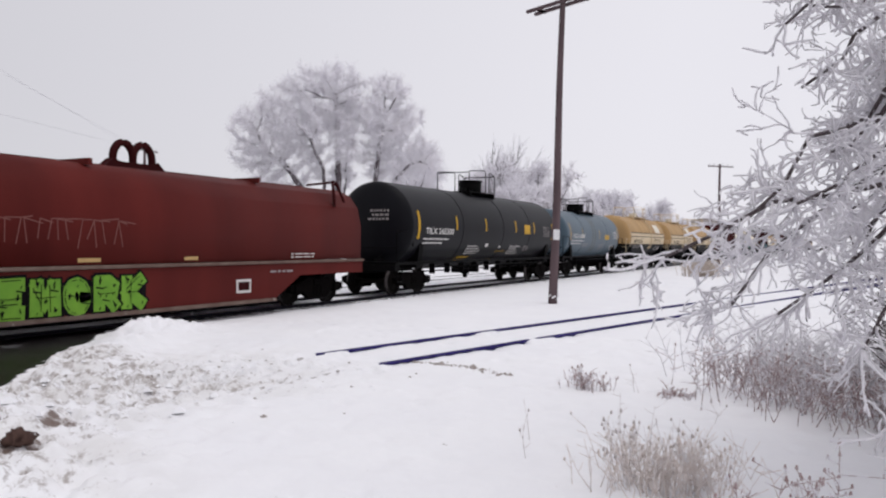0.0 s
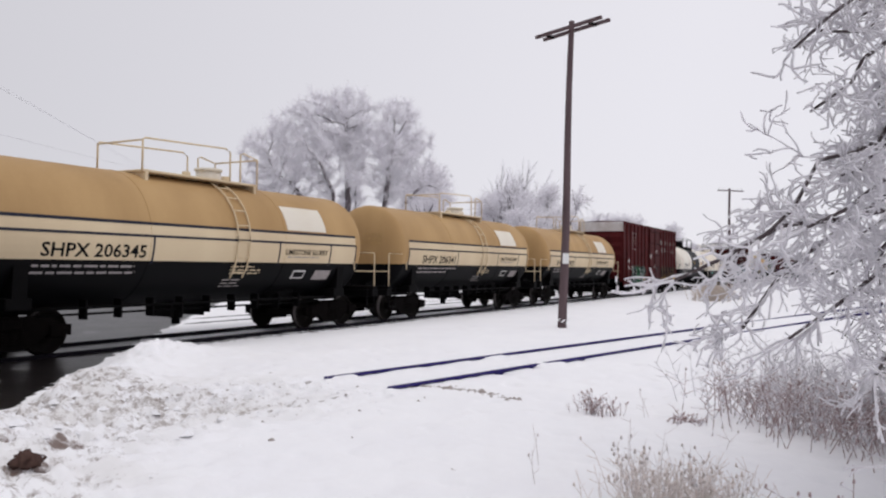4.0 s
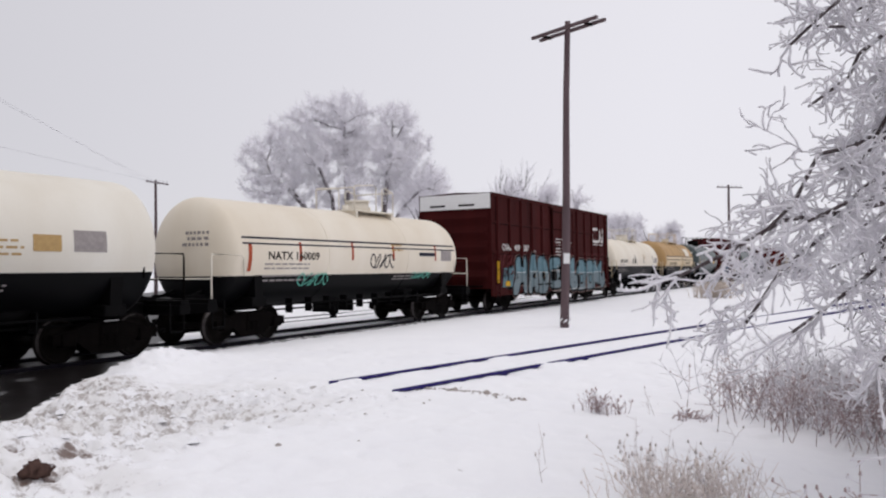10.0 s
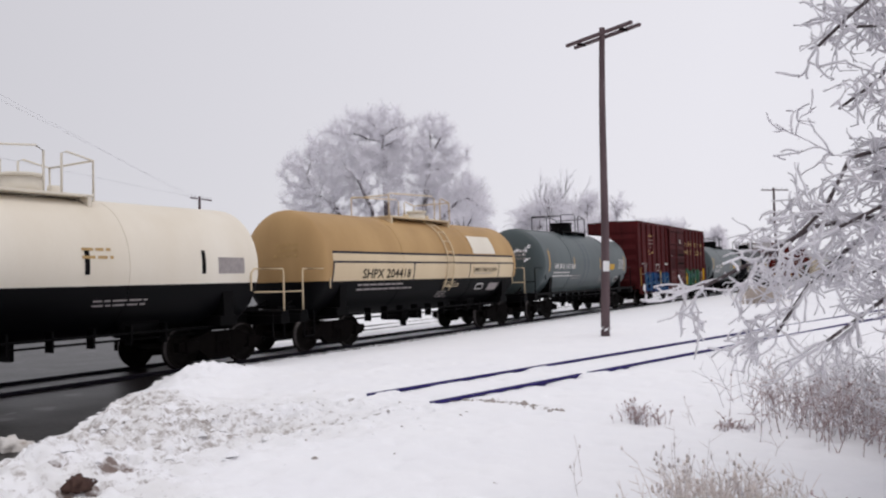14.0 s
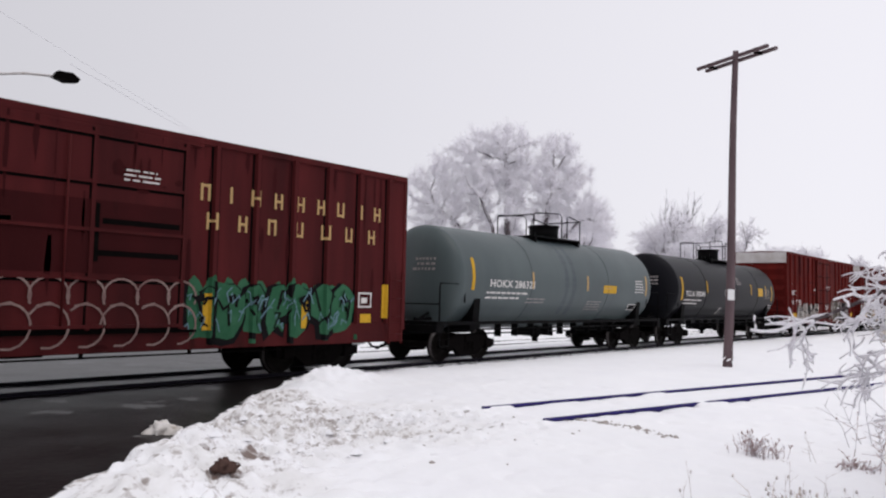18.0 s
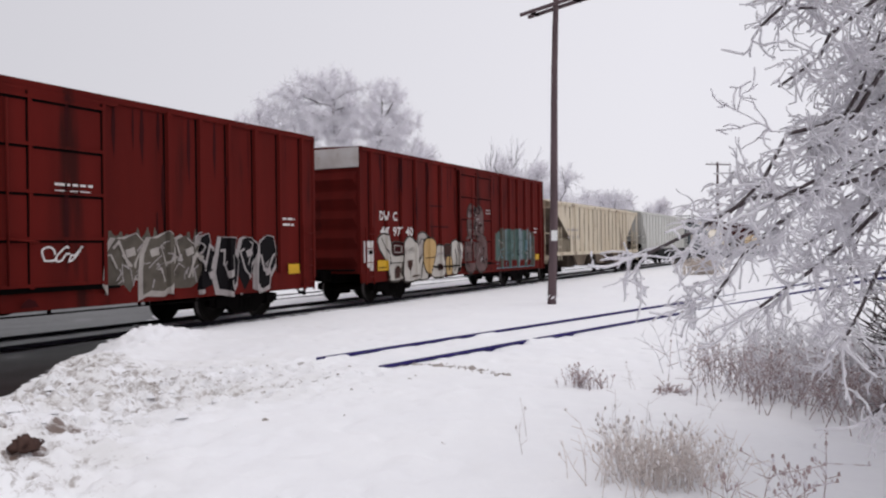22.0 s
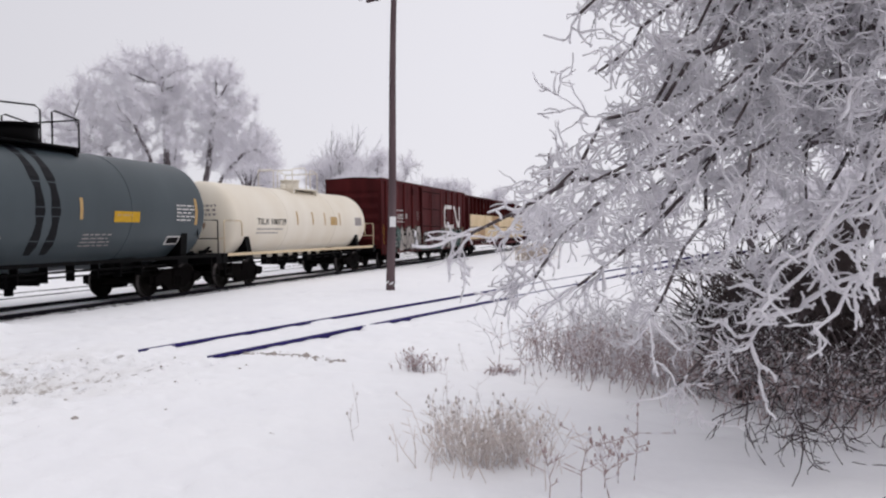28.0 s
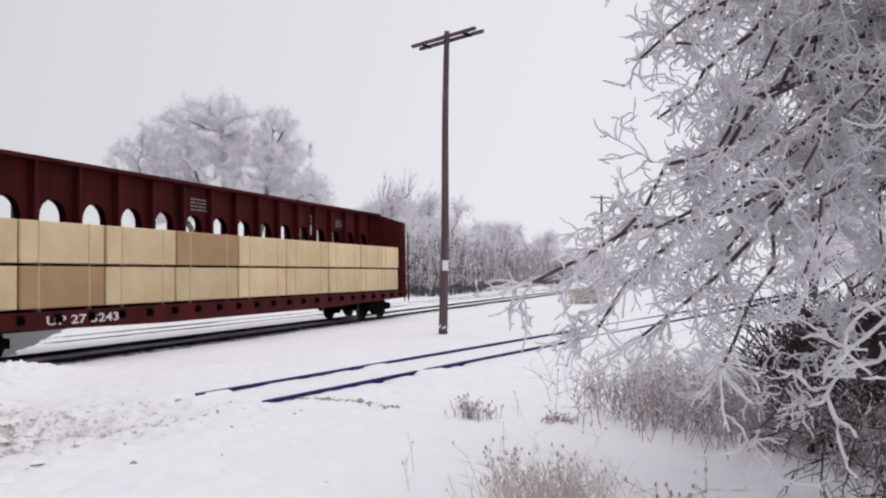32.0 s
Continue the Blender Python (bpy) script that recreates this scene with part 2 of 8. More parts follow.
WEEDPALE = mat("frosted_stalks", (0.55, 0.49, 0.48), (0.68, 0.64, 0.64), 0.9, scale=6, rust=(0.3, 0.22, 0.21), rust_at=0.66)
DRYBUSH = mat("dry_leaves_tan", (0.6, 0.5, 0.42), (0.7, 0.63, 0.58), 0.9, scale=6, rust=(0.74, 0.72, 0.74), rust_at=0.6)
TRUNKBARK = mat("wet_trunk_bark", (0.05, 0.038, 0.038), (0.1, 0.08, 0.08), 0.9, scale=7, bump=0.6, rust=(0.6, 0.59, 0.63), rust_at=0.64)
WEEDRED = mat("dry_weed_stems", (0.36, 0.25, 0.24), (0.5, 0.4, 0.4), 0.9, scale=9, rust=(0.8, 0.78, 0.82), rust_at=0.48)
STRAW = mat("dry_grass_straw", (0.72, 0.63, 0.58), (0.8, 0.75, 0.73), 0.9, scale=8, rust=(0.8, 0.78, 0.8), rust_at=0.58)
SIGNWHITE = mat("sign_white", (0.8, 0.8, 0.8), (0.7, 0.7, 0.7), 0.6, scale=20)
GLASSINS = mat("insulator_glass", (0.3, 0.32, 0.34), (0.5, 0.5, 0.53), 0.2, scale=20)


def node_kit(m):
    """Short hands for arithmetic nodes in a material."""
    n, l = m.node_tree.nodes, m.node_tree.links
    co = n.new("ShaderNodeTexCoord")

    def op(kind, a, b=None, c=None):
        q = n.new("ShaderNodeMath")
        q.operation = kind
        for k, v in enumerate((a, b, c)):
            if v is None:
                continue
            if isinstance(v, (int, float)):
                q.inputs[k].default_value = v
            else:
                l.new(v, q.inputs[k])
        return q.outputs[0]

    def grain(scale, detail, rough=0.5):
        q = n.new("ShaderNodeTexNoise")
        q.inputs["Scale"].default_value, q.inputs["Detail"].default_value, q.inputs["Roughness"].default_value = scale, detail, rough
        l.new(co.outputs["Object"], q.inputs["Vector"])
        return q.outputs[0]

    def ramp(socket, a, b, c, d):
        """0 below a, 1 from b to c, 0 past d."""
        r1, r2 = n.new("ShaderNodeMapRange"), n.new("ShaderNodeMapRange")
        for r, u, v, f, t in ((r1, a, b, 0, 1), (r2, c, d, 1, 0)):
            l.new(socket, r.inputs[0])
            r.inputs[1].default_value, r.inputs[2].default_value, r.inputs[3].default_value, r.inputs[4].default_value = u, v, f, t
        return op("MULTIPLY", r1.outputs[0], r2.outputs[0])

    def tint(col, mask, colour):
        mx = n.new("ShaderNodeMix")
        mx.data_type = "RGBA"
        l.new(mask, mx.inputs[0])
        l.new(col, mx.inputs[6])
        mx.inputs[7].default_value = (*colour, 1)
        return mx.outputs[2]

    sp = n.new("ShaderNodeSeparateXYZ")
    l.new(co.outputs["Object"], sp.inputs[0])
    return op, grain, ramp, tint, sp.outputs[0], sp.outputs[1]


def add_dirt_and_shade(m):
    """Trodden and ploughed dirt in the snow along the buried siding, towards the road, with the shade of small hollows
    painted in.
    """
    p = m.node_tree.nodes["Principled BSDF"]
    l = m.node_tree.links
    op, grain, ramp, tint, x, y = node_kit(m)
    col = p.inputs["Base Color"].links[0].from_socket
    dy = op("ADD", y, -8.73)
    across = op("MULTIPLY_ADD", x, 0.2221, op("MULTIPLY", dy, 0.975))
    along = op("MULTIPLY_ADD", x, 0.975, op("MULTIPLY", dy, -0.2221))
    band = op("MULTIPLY", ramp(across, -1.9, -0.7, 1.7, 3.0), ramp(along, -30, -20, 7.0, 10.6))
    edge = op("MULTIPLY_ADD", op("ADD", x, -8.85), -0.632, op("MULTIPLY", op("ADD", y, -11.53), 0.775))
    down = op("MULTIPLY_ADD", op("ADD", x, -8.85), 0.775, op("MULTIPLY", op("ADD", y, -11.53), 0.632))
    band = op("MAXIMUM", band, op("MULTIPLY", ramp(edge, -2.9, -1.7, -0.3, 0.2), op("MULTIPLY", ramp(down, -40, -30, -5.2, -3.4), 0.8)))
    old = op("MULTIPLY", op("MULTIPLY", band, ramp(grain(1.3, 5, 0.6), 0.4, 0.62, 2, 3)), 0.75)
    col = tint(col, old, (0.7, 0.685, 0.675))
    # dark flecks: dirt, and the shade of small hollows put into the colour
    clump = op("MULTIPLY_ADD", band, 0.24, grain(6.5, 9, 0.72))
    col = tint(col, op("MULTIPLY", ramp(clump, 0.72, 0.84, 5, 6), 0.85), (0.36, 0.32, 0.3))
    speck = op("MULTIPLY_ADD", band, 0.15, grain(8.5, 3, 0.5))
    col = tint(col, op("MULTIPLY", ramp(speck, 0.76, 0.84, 5, 6), 0.8), (0.25, 0.21, 0.19))
    # dark lines coloured in along the grooves over the buried rails
    for q in (0.69, -0.69):
        line = op("MULTIPLY", ramp(across, q - 0.045, q - 0.02, q + 0.02, q + 0.045), ramp(along, 3.5, 4.2, 9.6, 9.9))
        line = op("MULTIPLY", line, ramp(grain(2.2, 5), 0.4, 0.55, 2, 3))
        col = tint(col, op("MULTIPLY", line, 0.8), (0.3, 0.27, 0.26))
    # brown earth round the clod
    for cx, cy, r in ((4.4, 6.15, 0.36), (3.82, 5.76, 0.34), (4.0, 6.25, 0.25)):
        ux, uy = op("ADD", x, -cx), op("ADD", y, -cy)
        far = op("SQRT", op("ADD", op("MULTIPLY", ux, ux), op("MULTIPLY", op("MULTIPLY", uy, uy), 2.5)))
        spot = op("ADD", op("MULTIPLY_ADD", far, -0.55 / r, 0.5), grain(8, 6, 0.68))
        col = tint(col, op("MULTIPLY", ramp(spot, 0.66, 0.8, 5, 6), 0.9), (0.15, 0.1, 0.082))
    l.new(col, p.inputs["Base Color"])


def add_road(m):
    """The wet road with its ragged snow edge, and the ballast showing beside the near rail."""
    nt = m.node_tree
    n, l = nt.nodes, nt.links
    p = n["Principled BSDF"]
    op, grain, ramp, tint, x, y = node_kit(m)
    rag = op("MULTIPLY_ADD", grain(1.6, 6), 0.7, -0.48)
    across = op("ADD", op("MULTIPLY_ADD", op("ADD", x, -8.85), -0.632, op("MULTIPLY", op("ADD", y, -11.53), 0.775)), rag)
    road = op("MULTIPLY", op("MULTIPLY_ADD", across, 25, 0.5), 1.0)
    road = op("MINIMUM", op("MAXIMUM", road, 0), 1)
    road = op("MULTIPLY", road, op("LESS_THAN", across, 9.5))
    slush = op("GREATER_THAN", grain(1.1, 9), 0.63)
    road = op("MULTIPLY", road, op("MULTIPLY_ADD", slush, -0.12, 1))
    strip = op("ABSOLUTE", op("ADD", y, -13.36))
    stones = op("MULTIPLY", op("LESS_THAN", op("ADD", strip, rag), 0.2), op("GREATER_THAN", grain(9, 5), 0.5))
    tone = n.new("ShaderNodeMix")
    tone.data_type = "RGBA"
    l.new(grain(0.8, 8), tone.inputs[0])
    tone.inputs[6].default_value, tone.inputs[7].default_value = (0.005, 0.004, 0.0042, 1), (0.013, 0.011, 0.011, 1)
    col = p.inputs["Base Color"].links[0].from_socket
    for mask, colour in ((stones, None), (road, tone.outputs[2])):
        mx = n.new("ShaderNodeMix")
        mx.data_type = "RGBA"
        l.new(mask, mx.inputs[0])
        l.new(col, mx.inputs[6])
        if colour is None:
            mx.inputs[7].default_value = (0.06, 0.052, 0.055, 1)
        else:
            l.new(colour, mx.inputs[7])
        col = mx.outputs[2]
    l.new(col, p.inputs["Base Color"])
    l.new(op("MULTIPLY_ADD", road, -0.5, 0.85), p.inputs["Roughness"])
    l.new(op("MULTIPLY_ADD", road, -0.08, 0.2), p.inputs["Specular IOR Level"])


add_dirt_and_shade(SNOW)
add_road(SNOW)
CLEANSNOW = mat("clean_snow", (0.9, 0.9, 0.92), (0.84, 0.84, 0.87), 0.85, scale=3, fine=30, bump=0.4, spec=0.2)
G_FADED = mat("spray_faded_grey_green", (0.125, 0.11, 0.09), (0.06, 0.05, 0.042), 0.7, scale=3)
G_NAVY = mat("spray_navy", (0.012, 0.03, 0.1), (0.02, 0.06, 0.16), 0.7, scale=3)
G_MAUVE = mat("spray_mauve", (0.2, 0.13, 0.12), (0.12, 0.07, 0.07), 0.7, scale=3)
CNRED = mat("boxcar_brown_red", (0.052, 0.0068, 0.0065), (0.03, 0.0042, 0.0042), 0.75, scale=1.1, streak=True, bump=0.06, rust=(0.018, 0.005, 0.005), rust_at=0.61)
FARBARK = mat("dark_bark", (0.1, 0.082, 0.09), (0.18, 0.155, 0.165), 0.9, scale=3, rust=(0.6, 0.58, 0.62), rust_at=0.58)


def let_through(m, share, tint):
    """Frost is loose ice: part of the light passes through it."""
    nt = m.node_tree
    n, l = nt.nodes, nt.links
    tr, mx = n.new("ShaderNodeBsdfTranslucent"), n.new("ShaderNodeMixShader")
    tr.inputs[0].default_value = (*tint, 1)
    mx.inputs[0].default_value = share
    l.new(n["Principled BSDF"].outputs[0], mx.inputs[1])
    l.new(tr.outputs[0], mx.inputs[2])
    l.new(mx.outputs[0], n["Material Output"].inputs[0])


let_through(FROSTFAR, 0.5, (0.97, 0.96, 0.98))
let_through(TWIG, 0.42, (0.97, 0.96, 0.98))
# ---- mesh kit ----
class Geo:
    """Collects faces for one mesh."""

    def __init__(self):
        self.v, self.f, self.m, self.s = [], [], [], []

    def add(self, verts, faces, m=0, smooth=False):
        o = len(self.v)
        self.v.extend(tuple(map(float, p)) for p in verts)
        for f in faces:
            self.f.append(tuple(i + o for i in f))
            self.m.append(m)
            self.s.append(smooth)
        return self

    def box(self, x0, x1, y0, y1, z0, z1, m=0, bevel=0.0):
        if bevel <= 0:
            v = [(x, y, z) for z in (z0, z1) for y in (y0, y1) for x in (x0, x1)]
            return self.add(v, [(0, 2, 3, 1), (4, 5, 7, 6), (0, 1, 5, 4), (2, 6, 7, 3), (0, 4, 6, 2), (1, 3, 7, 5)], m)
        b = min(bevel, (x1 - x0) / 2.01, (y1 - y0) / 2.01, (z1 - z0) / 2.01)
        bm = bmesh.new()
        bmesh.ops.create_cube(bm, size=1)
        for q in bm.verts:
            q.co = Vector(((x0 + x1) / 2 + q.co.x * (x1 - x0), (y0 + y1) / 2 + q.co.y * (y1 - y0), (z0 + z1) / 2 + q.co.z * (z1 - z0)))
        bmesh.ops.bevel(bm, geom=bm.edges[:], offset=b, segments=1, affect="EDGES")
        bm.verts.index_update()
        self.add([q.co for q in bm.verts], [[q.index for q in f.verts] for f in bm.faces], m)
        bm.free()
        return self

    def tube(self, pts, r, sides=6, m=0, cap=True, smooth=True):
        pts = np.array(pts, float)
        n = len(pts)
        r = np.full(n, r) if np.isscalar(r) else np.array(r, float)
        d = np.gradient(pts, axis=0)
        d /= np.linalg.norm(d, axis=1)[:, None] + 1e-9
        up = np.array([0, 0, 1.0]) if abs(d[0][2]) < 0.9 else np.array([1.0, 0, 0])
        u = np.cross(d, up)
        u /= np.linalg.norm(u, axis=1)[:, None] + 1e-9
        w = np.cross(d, u)
        a = np.linspace(0, 2 * np.pi, sides, endpoint=False)
        ring = pts[:, None, :] + r[:, None, None] * (np.cos(a)[None, :, None] * u[:, None, :] + np.sin(a)[None, :, None] * w[:, None, :])
        f = [(i * sides + j, i * sides + (j + 1) % sides, (i + 1) * sides + (j + 1) % sides, (i + 1) * sides + j) for i in range(n - 1) for j in range(sides)]
        if cap:
            f += [tuple(range(sides))[::-1], tuple((n - 1) * sides + j for j in range(sides))]
        return self.add(ring.reshape(-1, 3), f, m, smooth)

    def cyl(self, a, b, r, sides=12, m=0, smooth=True, r2=None):
        return self.tube([a, b], [r, r if r2 is None else r2], sides, m, True, smooth)

    def prism(self, outline, y0, y1, m=0):
        """An outline in x and z, given a thickness from y0 to y1."""
        k = len(outline)
        v = [(x, y0, z) for x, z in outline] + [(x, y1, z) for x, z in outline]
        f = [tuple(range(k)), tuple(range(2 * k - 1, k - 1, -1))] + [(i, k + i, k + (i + 1) % k, (i + 1) % k) for i in range(k)]
        return self.add(v, f, m)

    def prism_x(self, outline, x0, x1, m=0, smooth=False):
        """An outline in y and z, given a length from x0 to x1."""
        k = len(outline)
        v = [(x0, y, z) for y, z in outline] + [(x1, y, z) for y, z in outline]
        f = [tuple(range(k)), tuple(range(2 * k - 1, k - 1, -1))]
        self.add(v, f, m)
        o = len(self.v) - 2 * k
        for i in range(k):
            self.f.append((o + i, o + k + i, o + k + (i + 1) % k, o + (i + 1) % k))
            self.m.append(m)
            self.s.append(smooth)
        return self

    def mesh(self, name, mats):
        me = bpy.data.meshes.new(name)
        me.from_pydata(self.v, [], self.f)
        for q in mats:
            me.materials.append(q)
        me.polygons.foreach_set("material_index", self.m)
        me.polygons.foreach_set("use_smooth", self.s)
        bm = bmesh.new()
        bm.from_mesh(me)
        bmesh.ops.recalc_face_normals(bm, faces=bm.faces[:])
        bm.to_mesh(me)
        bm.free()
        return me


def part(name, geo, mats, parent, label="", m=None):
    """One mesh object under a thing or a part. geo: a Geo, or a mesh that is shared."""
    mats = mats if isinstance(mats, (list, tuple)) else [mats]
    me = geo.mesh(name, mats) if isinstance(geo, Geo) else geo
    ob = new(name, me)
    ob.parent = parent
    if m is not None:
        ob.matrix_basis = m
    if label:
        tagged(ob, label)
    return ob


def thing(name, label, category, m=None, group="", kind="", geo=None, mats=None):
    me = geo.mesh(name, mats if isinstance(mats, (list, tuple)) else [mats]) if geo else None
    ob = new(name, me)
    if m is not None:
        ob.matrix_basis = m
    return tagged(ob, label, category, group, kind)


# ---- writing and painted marks ----
TEXTS = {}


def text_tris(s, size, fat=0.0):
    """The built-in font's letters as flat triangles, centred upon the left end of the base line."""
    if (s, size, fat) not in TEXTS:
        cu = bpy.data.curves.new("lettering", "FONT")
        cu.body, cu.size, cu.resolution_u, cu.offset = s, size, 2, fat
        ob = bpy.data.objects.new("lettering", cu)
        me = bpy.data.meshes.new_from_object(ob)
        TEXTS[(s, size, fat)] = ([tuple(v.co[:2]) for v in me.vertices], [tuple(f.vertices) for f in me.polygons])
        bpy.data.objects.remove(ob)
        bpy.data.meshes.remove(me)
        bpy.data.curves.remove(cu)
    return TEXTS[(s, size, fat)]


def soften(q, times=2):
    """Rounds the corners of an outline."""
    for _ in range(times):
        q = [p for a, b in zip(q, q[1:] + q[:1]) for p in ((a[0] * 0.8 + b[0] * 0.2, a[1] * 0.8 + b[1] * 0.2), (a[0] * 0.2 + b[0] * 0.8, a[1] * 0.2 + b[1] * 0.8))]
    return q


def grow(q, e):
    """Pushes an outline outwards by e."""
    area = sum(a[0] * b[1] - b[0] * a[1] for a, b in zip(q, q[1:] + q[:1]))
    k = e if area > 0 else -e
    out = []
    for a, p, b in zip(q[-1:] + q[:-1], q, q[1:] + q[:1]):
        d = (Vector(b) - Vector(a)).normalized()
        out.append((p[0] + d.y * k, p[1] - d.x * k))
    return out


class Marks:
    """Flat marks in a wall's own x and z, in layers, then laid upon the surface by wrap(x, z, lift); each mark is a part."""

    def __init__(self, dx=0.0):
        self.v, self.f, self.m, self.l, self.g, self.names, self.hold, self.n, self.dx = [], [], [], [], [], [], False, 0, dx

    def begin(self, name):
        if not self.hold:
            self.names.append(name)

    def group(self, name):
        self.begin(name)
        self.hold = True

    def done(self):
        self.hold = False
        return self

    def raw(self, pts, m, layer):
        o = len(self.v)
        self.v.extend((q[0] + self.dx, q[1]) for q in pts)
        self.l.extend([layer] * len(pts))
        self.f.append(tuple(range(o, o + len(pts))))
        self.m.append(m)
        self.g.append(len(self.names) - 1)

    def poly(self, pts, m=0, layer=0):
        self.begin("painted_patch")
        self.raw(pts, m, layer)
        return self

    def rect(self, x0, z0, x1, z1, m=0, layer=0, steps=0):
        self.begin("painted_patch" if abs(z1 - z0) < 3 * abs(x1 - x0) else "reflective_stripe")
        k = steps or max(1, int(abs(z1 - z0) / 0.12))
        for i in range(k):
            a, b = z0 + (z1 - z0) * i / k, z0 + (z1 - z0) * (i + 1) / k
            self.raw([(x0, a), (x1, a), (x1, b), (x0, b)], m, layer)
        return self

    def text(self, s, x, z, size, m=0, layer=0, width=None):
        self.begin("lettering")
        v, f = text_tris(s, size, size * 0.018)
        w = max(p[0] for p in v) or 1
        k = (width / w) if width else 1
        for q in f:
            self.raw([(x + v[i][0] * k, z + v[i][1]) for i in q], m, layer)
        return self

    def bars(self, x, z, w, h, rows, m=0, layer=0, rng=None):
        """Lines of small lettering, as broken bars."""
        self.begin("small_print")
        rng = rng or random.Random(int(x * 100) + rows)
        step = h / rows
        for i in range(rows):
            a, end = x, x + w * rng.uniform(0.7, 1)
            while a < end:
                b = min(end, a + rng.uniform(0.1, 0.32))
                z1, z0 = z - i * step, z - i * step - step * 0.36
                self.raw([(a, z0), (b, z0), (b, z1), (a, z1)], m, layer)
                a = b + 0.05
        return self

    def stroke(self, pts, w, m=0, layer=0):
        """A painted line of width w, as one mitred ribbon."""
        self.begin("painted_line")
        self.n += 1
        layer += 0.05 * (self.n % 18)
        q = [Vector(p) for p in pts]
        q = [p for i, p in enumerate(q) if not i or (p - q[i - 1]).length > 1e-4]
        if len(q) < 2:
            return self
        side = []
        for i, p in enumerate(q):
            a = (p - q[i - 1]).normalized() if i else None
            b = (q[i + 1] - p).normalized() if i < len(q) - 1 else None
            d = (a or b) + (b or a)
            d = d.normalized() if d.length > 0.2 else (b or a)
            k = max(0.6, abs(d.dot(b or a)))
            side.append(Vector((-d.y, d.x)) * w / 2 / k)
        q[0] = q[0] - (q[1] - q[0]).normalized() * w * 0.35
        q[-1] = q[-1] + (q[-1] - q[-2]).normalized() * w * 0.35
        for i in range(len(q) - 1):
            self.raw([tuple(q[i] + side[i]), tuple(q[i] - side[i]), tuple(q[i + 1] - side[i + 1]), tuple(q[i + 1] + side[i + 1])], m, layer)
        return self

    def word(self, letters, x, z, w, h, fill, edge, second=None, shine=None, seed=1, rim=0.22, fat=0.37, bed=True):
        """Fat painted letters: a dark ground, each letter's strokes outlined and filled, with dots and highlights."""
        self.group("graffiti")
        rng = random.Random(seed)
        step = w / len(letters)
        for k in range(30 if bed else 0):
            a, b = x - 0.1 + (w + 0.1) * k / 30, x - 0.1 + (w + 0.1) * (k + 1) / 30
            self.raw([(a, z + 0.02), (b, z + 0.02), (b, z + h * (0.86 + 0.05 * math.sin(k * 1.9 + 1.9))), (a, z + h * (0.86 + 0.05 * math.sin(k * 1.9)))], edge, 0)
        arc = lambda cx, cz, rx, rz, a, b: [(cx + rx * math.cos(t), cz + rz * math.sin(t)) for t in np.linspace(a, b, 13)]
        lines = {"M": [[(0.1, 0), (0.12, 1)], [(0.12, 0.95), (0.48, 0.35), (0.86, 0.95)], [(0.88, 1), (0.92, 0)]], "E": [[(0.9, 1), (0.12, 0.98), (0.12, 0.02), (0.9, 0)], [(0.12, 0.5), (0.75, 0.5)]],
                 "O": [arc(0.5, 0.5, 0.4, 0.48, 0, 6.29)], "K": [[(0.12, 0), (0.12, 1)], [(0.9, 1), (0.2, 0.5), (0.95, 0)]],
                 "R": [[(0.12, 0), (0.12, 1)], [(0.12, 0.98), (0.6, 0.98), (0.86, 0.8), (0.8, 0.55), (0.15, 0.48)], [(0.45, 0.48), (0.92, 0)]]}
        wide = min(step * fat, h * 0.46)
        fine = min(1.0, h / 1.4)
        for i, ch in enumerate(letters):
            self.names.append("graffiti_letter")
            ox, tilt = x + step * i, rng.uniform(-0.05, 0.05)
            at = lambda q: (ox + wide * 0.4 + (step - wide * 0.8) * q[0], z + wide * 0.5 + (h - wide) * q[1] + tilt * q[0])
            ls = [[at(q) for q in ln] for ln in lines[ch]]
            for ln in ls:
                self.stroke(ln, wide + rim, edge, 1 + 2 * (i % 2))
            for ln in ls:
                self.stroke(ln, wide, fill, 2 + 2 * (i % 2))
            for ln in ls:
                q = ln[len(ln) // 2]
                self.stroke([q, (q[0] + 0.05 * fine, q[1] + 0.04 * fine)], 0.09 * fine, edge, 5)
                q = ln[0]
                self.stroke([(q[0] - wide * 0.3, q[1] - 0.1), (q[0] + wide * 0.3, q[1] - 0.13)], 0.025, shine if shine is not None else edge, 6)
                for a, b in zip(ln, ln[1:]):   # a thin light line inside one edge, a dark one inside the other
                    u = (Vector(b) - Vector(a)).normalized() * wide * 0.42
                    if fine == 1.0:
                        self.stroke([(a[0] - u.y, a[1] + u.x), (b[0] - u.y, b[1] + u.x)], 0.028, 0, 5)
                    if rng.random() < 0.6:
                        self.stroke([(a[0] + u.y * 0.8, a[1] - u.x * 0.8), (b[0] + u.y * 0.8, b[1] - u.x * 0.8)], 0.03 * fine, edge, 5)
                for _ in range(2):
                    q = ln[rng.randrange(len(ln))]
                    self.stroke([(q[0], q[1] - 0.1 * fine), (q[0] + 0.04 * fine, q[1] - 0.02)], rng.uniform(0.05, 0.11) * fine * fine, edge, 5)
                q = ln[-1]
                self.stroke([q, (q[0] + rng.uniform(-0.1, 0.1) * fine, q[1] + rng.uniform(0.05, 0.2) * fine)], 0.05 * fine, edge, 5)
            if second is not None:
                self.stroke([at((0.5, 0.3)), at((0.52, 0.55))], 0.14, second, 5.5)
            self.stroke([at((0.05, 0.52)), at((0.4, 0.5)), at((0.95, 0.54))], 0.025 * fine, edge, 6)
        return self.done()

